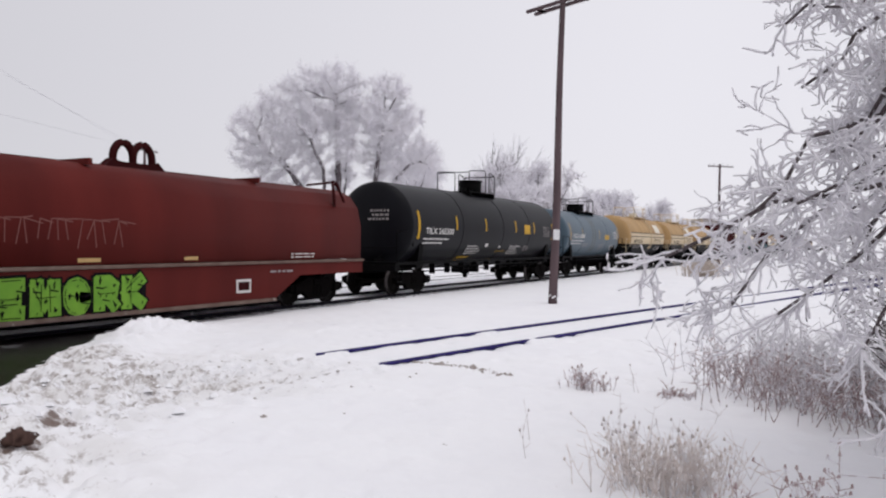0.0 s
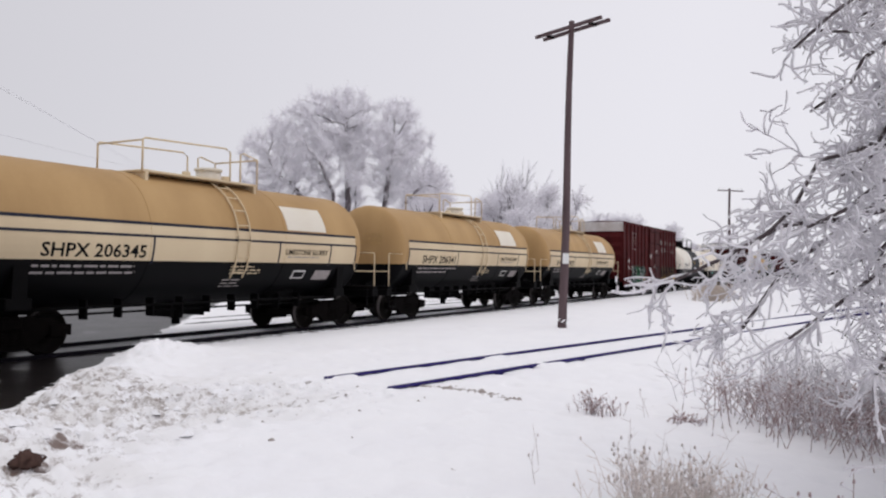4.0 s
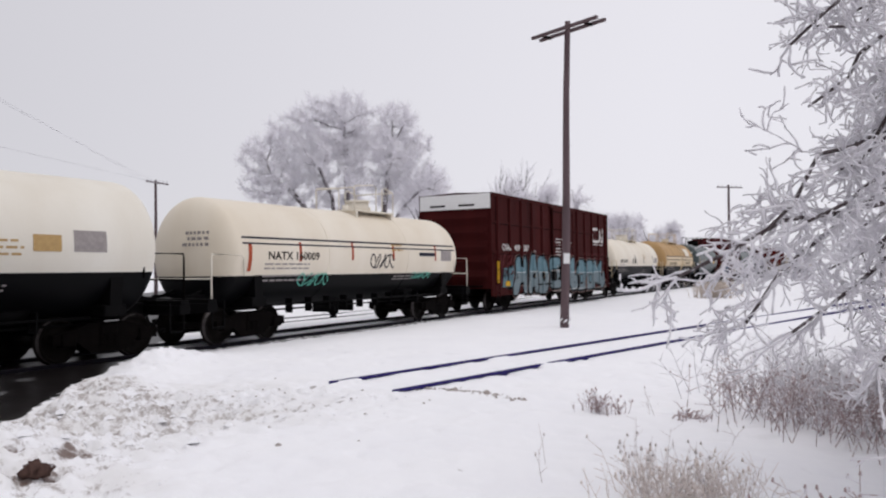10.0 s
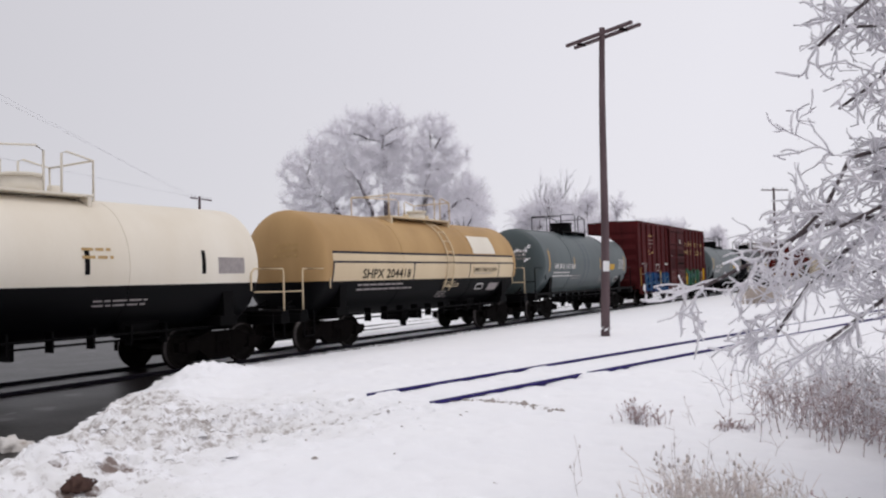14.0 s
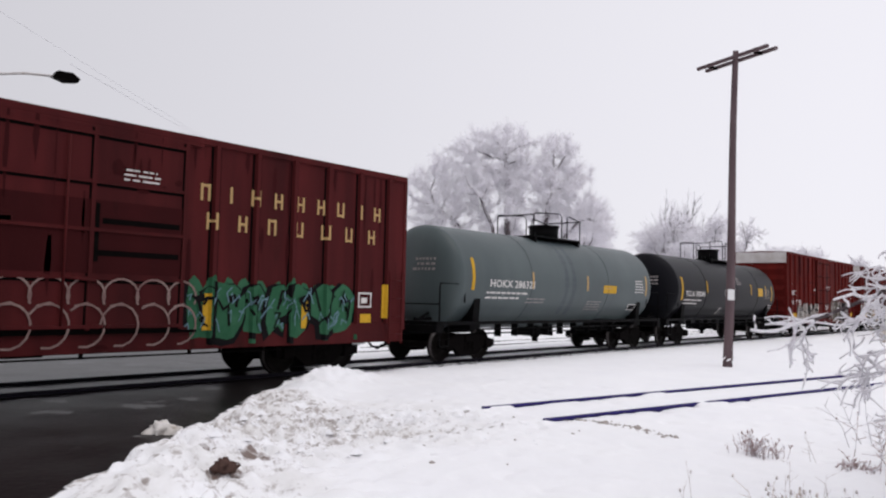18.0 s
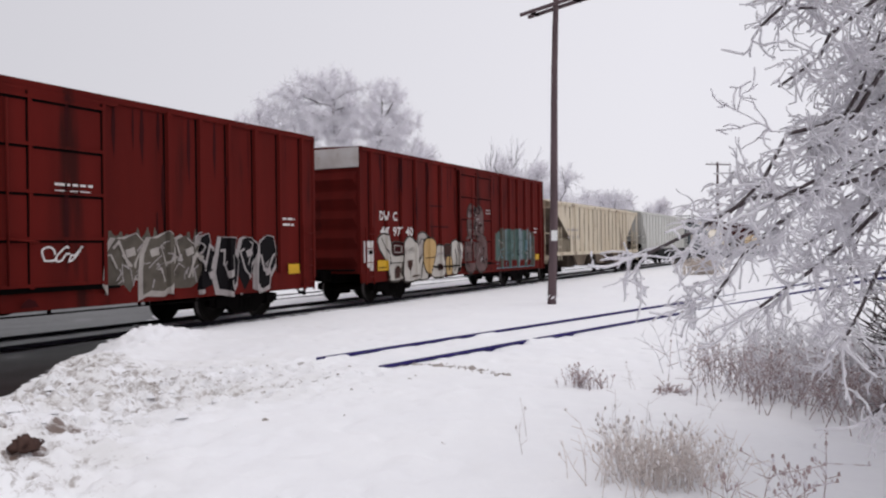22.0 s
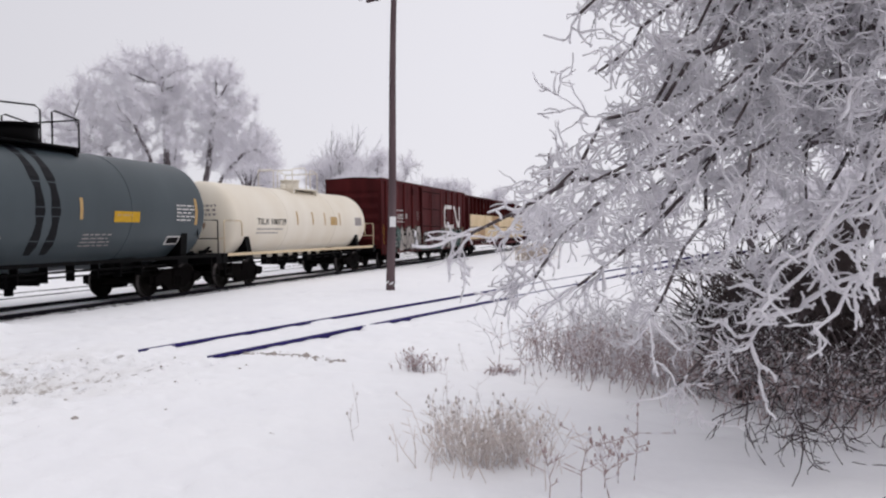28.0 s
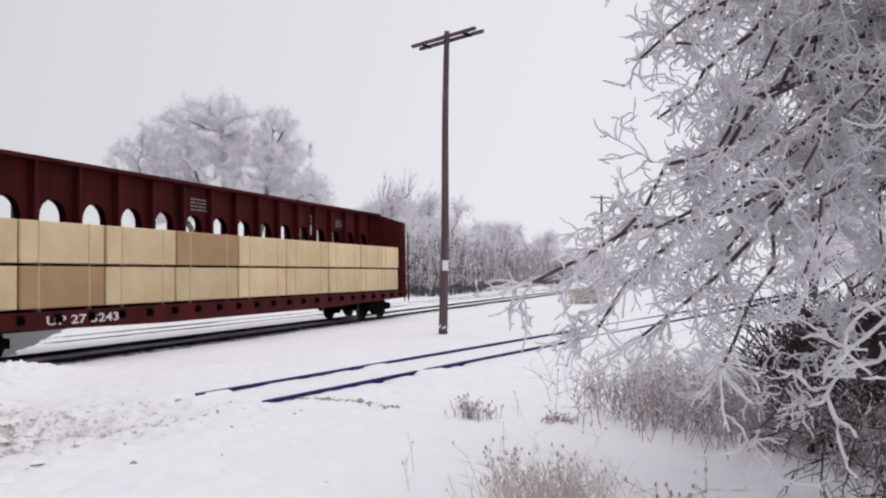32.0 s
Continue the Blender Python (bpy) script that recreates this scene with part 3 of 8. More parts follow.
    def blocks(self, letters, fill, low, edge, rim, inner):
        """Fat joined letters, each (sign, x0, x1, z0, z1): a pale rim, a black outline, a two-tone fill and dark counters."""
        forms = {"M": ([(-0.14, 0.0), (-0.12, 0.28), (0.06, 0.42), (0.08, 0.94), (0.38, 1.0), (0.46, 0.7), (0.55, 0.7), (0.6, 0.98), (0.94, 0.98), (0.98, 0.05), (0.74, 0.0), (0.64, 0.27), (0.5, 0.34), (0.37, 0.27), (0.18, 0.0)], []),
                 "A": ([(0.02, 0.06), (0.1, 0.5), (0.3, 1.0), (0.62, 1.0), (0.86, 0.5), (0.98, 0.05), (0.66, 0.02), (0.58, 0.2), (0.4, 0.2), (0.3, 0.0)], [[(0.38, 0.4), (0.63, 0.4), (0.5, 0.66)]]),
                 "D": ([(0.05, 0.02), (0.02, 0.9), (0.3, 1.02), (0.75, 0.92), (1.0, 0.55), (0.95, 0.15), (0.7, 0.0)], [[(0.44, 0.26), (0.4, 0.62), (0.62, 0.6), (0.7, 0.4)]]),
                 "E": ([(0.0, 0.02), (0.1, 0.4), (0.0, 0.6), (0.0, 0.98), (0.95, 1.0), (1.0, 0.74), (0.62, 0.68), (0.64, 0.6), (0.9, 0.56), (0.9, 0.36), (0.62, 0.34), (0.64, 0.28), (1.0, 0.25), (1.0, 0.0)], [[(0.14, 0.26), (0.56, 0.26), (0.56, 0.62), (0.14, 0.62)]]),
                 "U": ([(0.02, 0.55), (0.08, 0.92), (0.34, 1.0), (0.44, 0.8), (0.6, 0.82), (0.72, 1.04), (0.98, 0.92), (1.0, 0.1), (0.6, 0.0), (0.2, 0.1)], [[(0.38, 0.26), (0.42, 0.72), (0.6, 0.66), (0.7, 0.42), (0.57, 0.22)]]),
                 "L": ([(0.05, 0.9), (0.35, 1.05), (0.64, 0.92), (0.48, 0.46), (0.6, 0.36), (0.95, 0.56), (1.05, 0.02), (0.05, 0.0)], []),
                 "O": ([(0.0, 0.1), (0.08, 0.85), (0.25, 1.0), (0.85, 1.0), (0.98, 0.75), (1.0, 0.08), (0.85, 0.0), (0.1, 0.0)], [[(0.38, 0.2), (0.38, 0.54), (0.7, 0.54), (0.7, 0.2)]]),
                 "K": ([(0.0, 0.2), (0.05, 0.9), (0.22, 1.02), (0.36, 0.74), (0.46, 0.7), (0.55, 1.02), (0.78, 0.95), (0.74, 0.56), (0.6, 0.46), (0.76, 0.4), (0.98, 0.62), (1.04, 0.12), (0.8, -0.05), (0.6, 0.08), (0.36, 0.18)], [])}
        self.group("graffiti")
        rng = random.Random(19)

        def below(q, z):
            out = []
            for a, b in zip(q, q[1:] + q[:1]):
                if a[1] <= z:
                    out.append(a)
                if (a[1] <= z) != (b[1] <= z):
                    u = (z - a[1]) / (b[1] - a[1])
                    out.append((a[0] + (b[0] - a[0]) * u, z))
            return out

        for i, (ch, x0, x1, z0, z1) in enumerate(letters):
            self.names.append("graffiti_letter")
            b = 7 * (i % 2)
            at = lambda p: (x0 + (x1 - x0) * p[0], z0 + (z1 - z0) * p[1])
            ring = soften([at(p) for p in forms[ch][0]], 1)
            cut = z0 + (z1 - z0) * 0.55
            self.raw(grow(ring, 0.14), rim, 1 + b)
            self.raw(grow(ring, 0.115), edge, 2 + b)
            self.raw(ring, fill, 3 + b)
            self.raw(below(ring, cut), low, 4 + b)
            self.stroke([at((0.14, 0.57)), at((0.88, 0.58))], 0.02, 0, 5 + b)
            for hole in forms[ch][1]:
                q = soften([at(p) for p in hole])
                self.raw(grow(q, 0.03), edge, 5 + b)
                self.raw(grow(q, -0.07), inner[i], 6 + b)
            for _ in range(5):      # clusters of small dots
                p = at((rng.choice((0.12, 0.84)) + rng.uniform(-0.05, 0.05), rng.uniform(0.12, 0.9)))
                for _ in range(2):
                    u = (p[0] + rng.uniform(-0.06, 0.06), p[1] + rng.uniform(-0.06, 0.06))
                    r = rng.uniform(0.02, 0.045)
                    self.raw([(u[0] + r * math.cos(a), u[1] + r * math.sin(a)) for a in np.linspace(0, 6.28, 8)[:-1]], edge, 6 + b + 0.1 * rng.random())
            inside = grow(ring, -0.06)
            k = len(inside)
            o = rng.randrange(k)
            self.stroke([inside[(o + j) % k] for j in range(k // 4)], 0.022, 0, 5 + b)
            o = rng.randrange(k)
            self.stroke([inside[(o + j) % k] for j in range(k // 5)], 0.03, edge, 5 + b)
        return self.done()

    def tag(self, x0, z0, x1, z1, fill, edge, n, seed, shine=None, fat=0.3, slant=0.12, second=None, bed=None):
        """A row of overlapping spray-painted letter shapes in invented forms: thick strokes, each with its outline."""
        self.group("graffiti")
        rng = random.Random(seed)
        w, h = (x1 - x0) / n, z1 - z0
        thin = fat < 0.28
        if bed is not None:
            k = 40
            top = [(x0 + (x1 - x0) * i / k, z1 + 0.1 * math.sin(i * 1.7) + rng.uniform(-0.12, 0.06)) for i in range(k + 1)]
            low = [(x0 + (x1 - x0) * i / k, z0 + rng.uniform(-0.04, 0.1)) for i in range(k + 1)]
            for i in range(k):
                self.raw([low[i], low[i + 1], top[i + 1], top[i]], bed, 0)
        for i in range(n):
            self.names.append("graffiti_block")
            ox = x0 + w * i
            if thin:      # one loose looping scrawl
                q = [(ox + w * (0.5 + 0.55 * math.cos(t) + 0.25 * t / 6), z0 + h * (0.5 + 0.46 * math.sin(t * rng.uniform(0.9, 1.1) + i))) for t in np.linspace(0, 5.6, 11)]
                self.stroke(q, 0.03 + 0.1 * fat * min(1.0, h), edge, 1)
                continue
            col = second if second is not None and rng.random() < 0.4 else fill
            b = 3 * (i % 2)
            lean = slant * h
            k = 11
            ring = []
            for j in range(k):      # an uneven block: nearly square, with a notch or a spike
                t = 2 * math.pi * (j + rng.uniform(-0.25, 0.25)) / k
                u, v = math.cos(t), math.sin(t)
                q = max(abs(u), abs(v))
                d = rng.uniform(0.8, 1.1) * (rng.uniform(0.5, 0.75) if rng.random() < 0.16 else 1)
                u, v = (u / q * 0.7 + u * 0.3) * d, (v / q * 0.7 + v * 0.3) * d
                ring.append((ox + w * (0.5 + 0.56 * u) + lean * v * 0.5, z0 + h * (0.5 + 0.5 * v)))
            mid = (ox + w * 0.5, z0 + h * 0.5)
            grown = lambda e, dx=0.0, dz=0.0: [(p[0] + e * (1 if p[0] > mid[0] else -1) + dx, p[1] + e * (1 if p[1] > mid[1] else -1) + dz) for p in ring]
            for shape, colour, lay in ((grown(0.07, -0.05, -0.05), edge, 1 + b), (ring, col, 2 + b)):
                for p0, p1 in zip(shape, shape[1:] + shape[:1]):
                    self.raw([mid, p0, p1], colour, lay)
            for _ in range(3):      # dark slits and small counters inside
                p0 = (ox + w * rng.uniform(0.2, 0.8), z0 + h * rng.uniform(0.15, 0.6))
                p1 = (p0[0] + w * rng.uniform(-0.3, 0.3), p0[1] + h * rng.uniform(0.1, 0.42))
                p2 = (p1[0] + w * rng.uniform(-0.25, 0.25), p1[1] + h * rng.uniform(-0.1, 0.1))
                self.stroke([p0, p1, p2], rng.uniform(0.03, 0.07), edge, 7)
            p0 = (ox + w * rng.uniform(0.3, 0.7), z0 + h * rng.choice((0.3, 0.68)))
            self.stroke([p0, (p0[0] + w * 0.14, p0[1] + 0.03)], h * 0.13, edge, 7)
            p0 = ring[rng.randrange(k)]
            self.stroke([(mid[0] * 0.4 + p0[0] * 0.6, mid[1] * 0.4 + p0[1] * 0.6), (mid[0] * 0.12 + p0[0] * 0.88, mid[1] * 0.12 + p0[1] * 0.88)], 0.035, shine if shine is not None else edge, 7.5)
            if shine is not None:
                for _ in range(6):
                    a = (ox + w * rng.random(), z0 + h * rng.uniform(0.1, 0.75))
                    c = (a[0] + w * rng.uniform(-0.2, 0.25), a[1] + h * rng.uniform(0.05, 0.22))
                    self.stroke([a, c, (c[0] + w * rng.uniform(-0.2, 0.25), c[1] + h * rng.uniform(-0.12, 0.12))], rng.uniform(0.018, 0.034), shine, 8)
        return self.done()

    def make(self, name, mats, parent, wrap, cuts=(), label=""):
        for gi, gname in enumerate(self.names):
            ids = [i for i, q in enumerate(self.g) if q == gi]
            if not ids:
                continue
            bm = bmesh.new()
            lay = bm.verts.layers.float.new("lay")
            lo, hi = 1e9, -1e9
            for i in ids:
                vs = []
                for q in self.f[i]:
                    v = bm.verts.new((self.v[q][0], 0, self.v[q][1]))
                    v[lay] = self.l[q]
                    vs.append(v)
                    lo, hi = min(lo, self.v[q][0]), max(hi, self.v[q][0])
                face = bm.faces.new(vs)
                face.material_index = self.m[i]
            for c in cuts:
                if lo < c < hi:
                    bmesh.ops.bisect_plane(bm, geom=bm.verts[:] + bm.edges[:] + bm.faces[:], plane_co=(c, 0, 0), plane_no=(1, 0, 0), dist=1e-5)
            for f in bm.faces:
                k = max(v[lay] for v in f.verts)
                for v in f.verts:
                    v[lay] = k
            for v in bm.verts:
                v.co = Vector(wrap(v.co.x, v.co.z, 0.006 + 0.005 * v[lay]))
            me = bpy.data.meshes.new(gname)
            bm.to_mesh(me)
            bm.free()
            for q in mats:
                me.materials.append(q)
            ob = new(gname, me)
            ob.parent = parent
            if label and gname in ("graffiti", "lettering"):
                tagged(ob, label)
# ---- ground, tracks and road ----
YC, RAILZ = 14.18, 0.02          # main track's centre line and rail top
SIDE_A, SIDE_Y = -0.224, 8.73   # siding: its heading and where it crosses x = 0
ROAD_P, ROAD_D = Vector((8.85, 11.53)), Vector((0.775, 0.632)).normalized()
ROAD_N = Vector((-ROAD_D.y, ROAD_D.x))


def side_off(x, y):
    """Distance from the siding's centre line, and the way along it."""
    dx, dy = x, y - SIDE_Y
    c, s = math.cos(SIDE_A), math.sin(SIDE_A)
    return -dx * s + dy * c, dx * c + dy * s


def road_off(x, y):
    """Distance left of the road's edge, and the way along it."""
    p = Vector((x, y)) - ROAD_P
    return p.dot(ROAD_N), p.dot(ROAD_D)


def bank(x, y):
    """Ploughed snow bank beside the road."""
    o, s = road_off(x, y)
    h = 0.34 * math.exp(-((o + 0.75) / 0.62) ** 2) * (0.65 + 0.5 * noise.noise((s * 0.5, 3, 0)))
    top = max(0.0, 1 - abs(s - 3.0) / 3.5)
    h += 0.3 * top * math.exp(-((o + 1.0) / 0.8) ** 2)
    h *= 1 + 0.3 * noise.noise((x * 1.7, y * 1.7, 8)) + 0.28 * noise.noise((x * 4.1, y * 4.1, 2)) + 0.2 * noise.noise((x * 8.3, y * 8.3, 6)) + 0.1 * noise.noise((x * 15, y * 15, 4))
    if s > 4.2:
        h *= max(0.0, 1 - (s - 4.2) / 1.3)
    return max(0.0, h)


def ground_z(x, y):
    n1 = noise.noise((x * 0.23, y * 0.23, 1)) * 0.09 + noise.noise((x * 0.9, y * 0.9, 5)) * 0.035 + noise.noise((x * 3.1, y * 3.1, 9)) * 0.022 + noise.noise((x * 6.3, y * 6.3, 3)) * 0.01
    z = n1 - 0.02
    o, s = road_off(x, y)
    so, sx = side_off(x, y)
    near = math.exp(-(so / 2.2) ** 2) if sx > 7 else math.exp(-(so / 2.2) ** 2) * 0.5
    z = z * (1 - near) - 0.035 * near
    if sx > 8:     # snow lying over the rails here and there
        for q, bare in ((0.69, ((10.3, 13.6), (14.2, 24.0))), (-0.69, ((9.75, 13.3), (14.1, 20.0)))):
            if abs(so - q) < 0.16 and not any(a + 0.1 * noise.noise((sx * 3, q, 0)) < sx < b for a, b in bare):
                z = max(z, 0.008)
    if abs(x - 6.5) < 8 and abs(y - 5) < 9:      # soft trodden dimples
        z += 0.025 * noise.noise((x * 2.4, y * 2.4, 12)) + 0.014 * noise.noise((x * 4.6, y * 4.6, 14)) - 0.12 * max(0.0, noise.noise((x * 3.1, y * 3.1, 17)) - 0.3)
    # churned, ploughed strip where the siding meets the road
    ch = math.exp(-((so - 0.35) / 1.6) ** 2) * max(0.0, min(1.0, (10.2 - sx) / 2.5)) if o < 0 else 0
    if o < 0 and s < -3:
        ch = max(ch, 0.8 * math.exp(-((o + 1.3) / 1.0) ** 2) * min(1.0, (-3 - s) / 2))
    if ch > 0.02:
        lumps = 0.5 - abs(noise.noise((x * 4.2, y * 4.2, 4))) * 2
        z += ch * (0.02 + 0.08 * noise.noise((x * 2.1, y * 2.1, 2)) + 0.09 * lumps + 0.11 * noise.noise((x * 5.3, y * 5.3, 4)) + 0.035 * noise.noise((x * 9.5, y * 9.5, 6)) - 0.3 * max(0.0, noise.noise((x * 5.5, y * 5.5, 11)) - 0.12))
    if 3 < sx < 9.8:      # grooves over the buried rails
        for q in (0.69, -0.69):
            z -= 0.06 * math.exp(-((so - q) / 0.06) ** 2)
    if 5.0 < x < 9.0 and 7 < y < 9.4:      # old wheel rut in the snow
        z -= 0.05 * math.exp(-((y - (9.1 - 0.36 * (x - 5.2) - 0.03 * (x - 5.2) ** 2)) / 0.08) ** 2)
    z += bank(x, y)
    m = abs(y - YC - 2.2)
    if m < 5.0:
        k = max(0.0, min(1.0, (5.0 - m) / 1.2))
        z = z * (1 - k) + k * (-0.075 + n1 * 0.3)
    if o > -0.35:
        k = min(1.0, (o + 0.35) / 0.35)
        z = z * (1 - k) + k * (-0.05 + 0.012 * noise.noise((x, y, 0)))
    if x > 6 and y < 3:
        z -= 0.12 * min(1, (x - 6) / 6) * min(1, (3 - y) / 4)
    return z


def grid_axis(lo, hi, centre, fine, reach):
    a, out = centre, [centre]
    while a < hi:
        a += fine * (1 + max(0, (a - centre) - reach) * 0.45)
        out.append(a)
    a = centre
    while a > lo:
        a -= fine * (1 + max(0, (centre - a) - reach) * 0.45)
        out.insert(0, a)
    return out


gx, gy = grid_axis(-900, 1500, 7.0, 0.05, 6.5), grid_axis(-900, 1500, 6.5, 0.05, 6.0)
gv = [(x, y, ground_z(x, y) if -40 < x < 200 and -60 < y < 90 else -0.05) for y in gy for x in gx]
nx = len(gx)
gf = [(j * nx + i, j * nx + i + 1, (j + 1) * nx + i + 1, (j + 1) * nx + i) for j in range(len(gy) - 1) for i in range(nx - 1)]
gme = bpy.data.meshes.new("ground")
gme.from_pydata(gv, [], gf)
gme.materials.append(SNOW)
gme.polygons.foreach_set("use_smooth", [True] * len(gf))
ground = tagged(new("ground", gme), "snow-covered ground with a dark wet road across it", "ground", kind="structure")


def rail_profile(geo, x0, x1, y, top, m=0):
    geo.prism_x([(y - 0.07, top - 0.16), (y + 0.07, top - 0.16), (y + 0.07, top - 0.145), (y + 0.012, top - 0.125), (y + 0.012, top - 0.045),
                 (y + 0.036, top - 0.035), (y + 0.036, top), (y - 0.036, top), (y - 0.036, top - 0.035), (y - 0.012, top - 0.045), (y - 0.012, top - 0.125), (y - 0.07, top - 0.145)], x0, x1, m)


def track(name, label, x0, x1, m, ties=True, top=0.0, steel=MAINRAIL, half=0.753):
    t = thing(name, label, "railway track", m, kind="structure")
    for y in (-half, half):
        g = Geo()
        rail_profile(g, x0, x1, y, top)
        part("rail", g, steel, t)
    if ties:
        g = Geo()
        g.box(-0.11, 0.11, -1.3, 1.3, -0.17, 0, 0, 0.015)
        me = g.mesh("tie", [TIE])
        k = 0
        x = max(x0, -2)
        while x < min(x1, 110):
            part("tie", me, TIE, t, m=pose(x, 0, top - 0.155, 0, 0, 0.4 * math.sin(k * 7)))
            x += 0.55
            k += 1
    return t


main_track = track("main_track", "dark steel rails of the main line bedded in snow", -60, 900, pose(0, YC, RAILZ), ties=False)
second_track = track("second_track", "snow-covered second track behind the train", -60, 900, pose(0, YC + 4.4, RAILZ - 0.075), ties=False)
siding = track("siding_track", "buried siding with two dark rails showing in the snow", 9.7, 70, pose(0, SIDE_Y, 0.02, 0, 0, math.degrees(SIDE_A)), ties=False, steel=RAIL, half=0.69)
# ---- railway cars ----
def make_truck_meshes():
    out = {}
    g = Geo()   # one side frame, along x, centred on y = 0
    g.prism([(-1.18, 0.36), (-1.18, 0.56), (-0.75, 0.62), (-0.42, 0.74), (0.42, 0.74), (0.75, 0.62), (1.18, 0.56), (1.18, 0.36), (1.0, 0.36), (0.95, 0.46), (0.78, 0.46), (0.38, 0.16), (-0.38, 0.16), (-0.78, 0.46), (-0.95, 0.46), (-1.0, 0.36)], -0.08, 0.08)
    out["side_frame"] = g.mesh("side_frame", [GRIME])
    g = Geo()
    for dx in (-0.17, 0, 0.17):
        pts = [(dx + 0.065 * math.cos(a), -0.03 + 0.065 * math.sin(a), 0.25 + 0.3 * a / (10 * math.pi)) for a in np.linspace(0, 10 * math.pi, 50)]
        g.tube(pts, 0.018, 4)
    out["spring_nest"] = g.mesh("spring_nest", [GRIME])
    g = Geo()
    g.box(-0.2, 0.2, -1.12, 1.12, 0.5, 0.72, 0, 0.03).cyl((0, 0, 0.7), (0, 0, 0.84), 0.25)
    for s in (-1, 1):
        g.box(s * 0.33 - 0.03, s * 0.33 + 0.03, -0.9, 0.9, 0.38, 0.48)
        for y in (-0.753, 0.753):
            g.box(s * 0.4 - 0.05, s * 0.4 + 0.05, y - 0.05, y + 0.05, 0.25, 0.6)
    out["bolster"] = g.mesh("bolster", [GRIME])
    g = Geo()
    g.cyl((0, -1.02, 0), (0, 1.02, 0), 0.085, 12)
    for s in (-1, 1):
        prof = [(0.66, 0.09), (0.67, 0.2), (0.7, 0.25), (0.7, 0.39), (0.69, 0.46), (0.715, 0.46), (0.72, 0.425), (0.81, 0.415), (0.82, 0.39), (0.8, 0.36), (0.755, 0.34), (0.745, 0.22), (0.8, 0.17), (0.81, 0.09)]
        k = 28
        v, f, mi = [], [], []
        for y, r in prof:
            for j in range(k):
                a = 2 * math.pi * j / k
                v.append((r * math.cos(a), s * y, r * math.sin(a)))
        for i in range(len(prof) - 1):
            for j in range(k):
                g_m = 1 if i in (6,) else 0
                f.append((i * k + j, i * k + (j + 1) % k, (i + 1) * k + (j + 1) % k, (i + 1) * k + j))
                mi.append(g_m)
        o = len(g.v)
        g.v.extend(v)
        g.f.extend(tuple(i + o for i in q) for q in f)
        g.m.extend(mi)
        g.s.extend([True] * len(f))
        for j in range(3):   # cap bolts show the turning
            a = j * 2.094
            g.cyl((0.05 * math.cos(a), s * 1.0, 0.05 * math.sin(a)), (0.05 * math.cos(a), s * 1.08, 0.05 * math.sin(a)), 0.018, 6)
        g.cyl((0, s * 0.98, 0), (0, s * 1.06, 0), 0.095, 10)
    out["wheelset"] = g.mesh("wheelset", [WHEEL, TREAD])
    g = Geo()
    g.box(-0.15, 0.15, -0.1, 0.1, -0.13, 0.13, 0, 0.02)
    out["journal_box"] = g.mesh("journal_box", [GRIME])
    return out


TRUCK = make_truck_meshes()
WHEELSETS = []      # wheelset, its car, its place on the truck


def add_truck(car, x):
    tr = part("truck", TRUCK["bolster"], GRIME, car, m=pose(x, 0, 0))
    for s in (-1, 1):
        part("side_frame", TRUCK["side_frame"], GRIME, tr, m=pose(0, s * 1.0, 0))
        part("spring_nest", TRUCK["spring_nest"], GRIME, tr, m=pose(0, s * 1.0, 0))
        w = part("wheelset", TRUCK["wheelset"], WHEEL, tr, m=pose(s * 0.875, 0, 0.42))
        WHEELSETS.append((w, car, s * 0.875))
        for q in (-1, 1):
            part("journal_box", TRUCK["journal_box"], GRIME, tr, m=pose(s * 0.875, q * 1.03, 0.45))
    return tr


def coupler_mesh():
    g = Geo()
    g.box(-0.55, 0.05, -0.09, 0.09, 0.75, 0.95, 0, 0.02).box(0.0, 0.16, -0.16, 0.14, 0.74, 0.97, 0, 0.03).box(0.12, 0.3, 0.03, 0.16, 0.76, 0.95, 0, 0.03).box(0.14, 0.24, -0.2, -0.08, 0.76, 0.95, 0, 0.03)
    return g.mesh("coupler", [GRIME])


COUPLER = coupler_mesh()
g = Geo()
g.tube([(0, 0, 0.8), (0.12, 0.02, 0.6), (0.3, 0.03, 0.44), (0.5, 0.03, 0.4)], 0.03, 6)
g.cyl((0.46, 0.03, 0.4), (0.56, 0.03, 0.4), 0.045, 8)
HOSE = g.mesh("air_hose", [BLACK])


def ends(car, half, body):
    """Couplers and brake hoses at both ends. half: to the coupling; body: to the end of the frame."""
    for s in (-1, 1):
        part("coupler", COUPLER, GRIME, car, m=pose(s * (half - 0.2), 0, 0, 0, 0, 0 if s > 0 else 180))
        part("air_hose", HOSE, BLACK, car, m=pose(s * (half - 0.5), -0.25 * s if s > 0 else 0.25, 0, 0, 0, 0 if s > 0 else 180))


def ladder(car, name, x, y, z0, z1, w, material, along="x", rungs=None):
    g = Geo()
    k = rungs or max(2, int((z1 - z0) / 0.36))
    for s in (-w / 2, w / 2):
        p = (s, 0) if along == "x" else (0, s)
        g.box(p[0] - 0.02, p[0] + 0.02, p[1] - 0.02, p[1] + 0.02, z0, z1)
    for i in range(k):
        z = z0 + (z1 - z0) * (i + 0.5) / k
        a, b = ((-w / 2, 0, z), (w / 2, 0, z)) if along == "x" else ((0, -w / 2, z), (0, w / 2, z))
        g.cyl(a, b, 0.016, 6)
    return part(name, g, material, car, m=pose(x, y, 0))


def grab(car, pts, material, r=0.02, name="grab_iron"):
    g = Geo()
    g.tube(pts, r, 6)
    return part(name, g, material, car)


def new_car(name, label, category="railway car"):
    return thing(name, label, category, group="cars of the freight train")


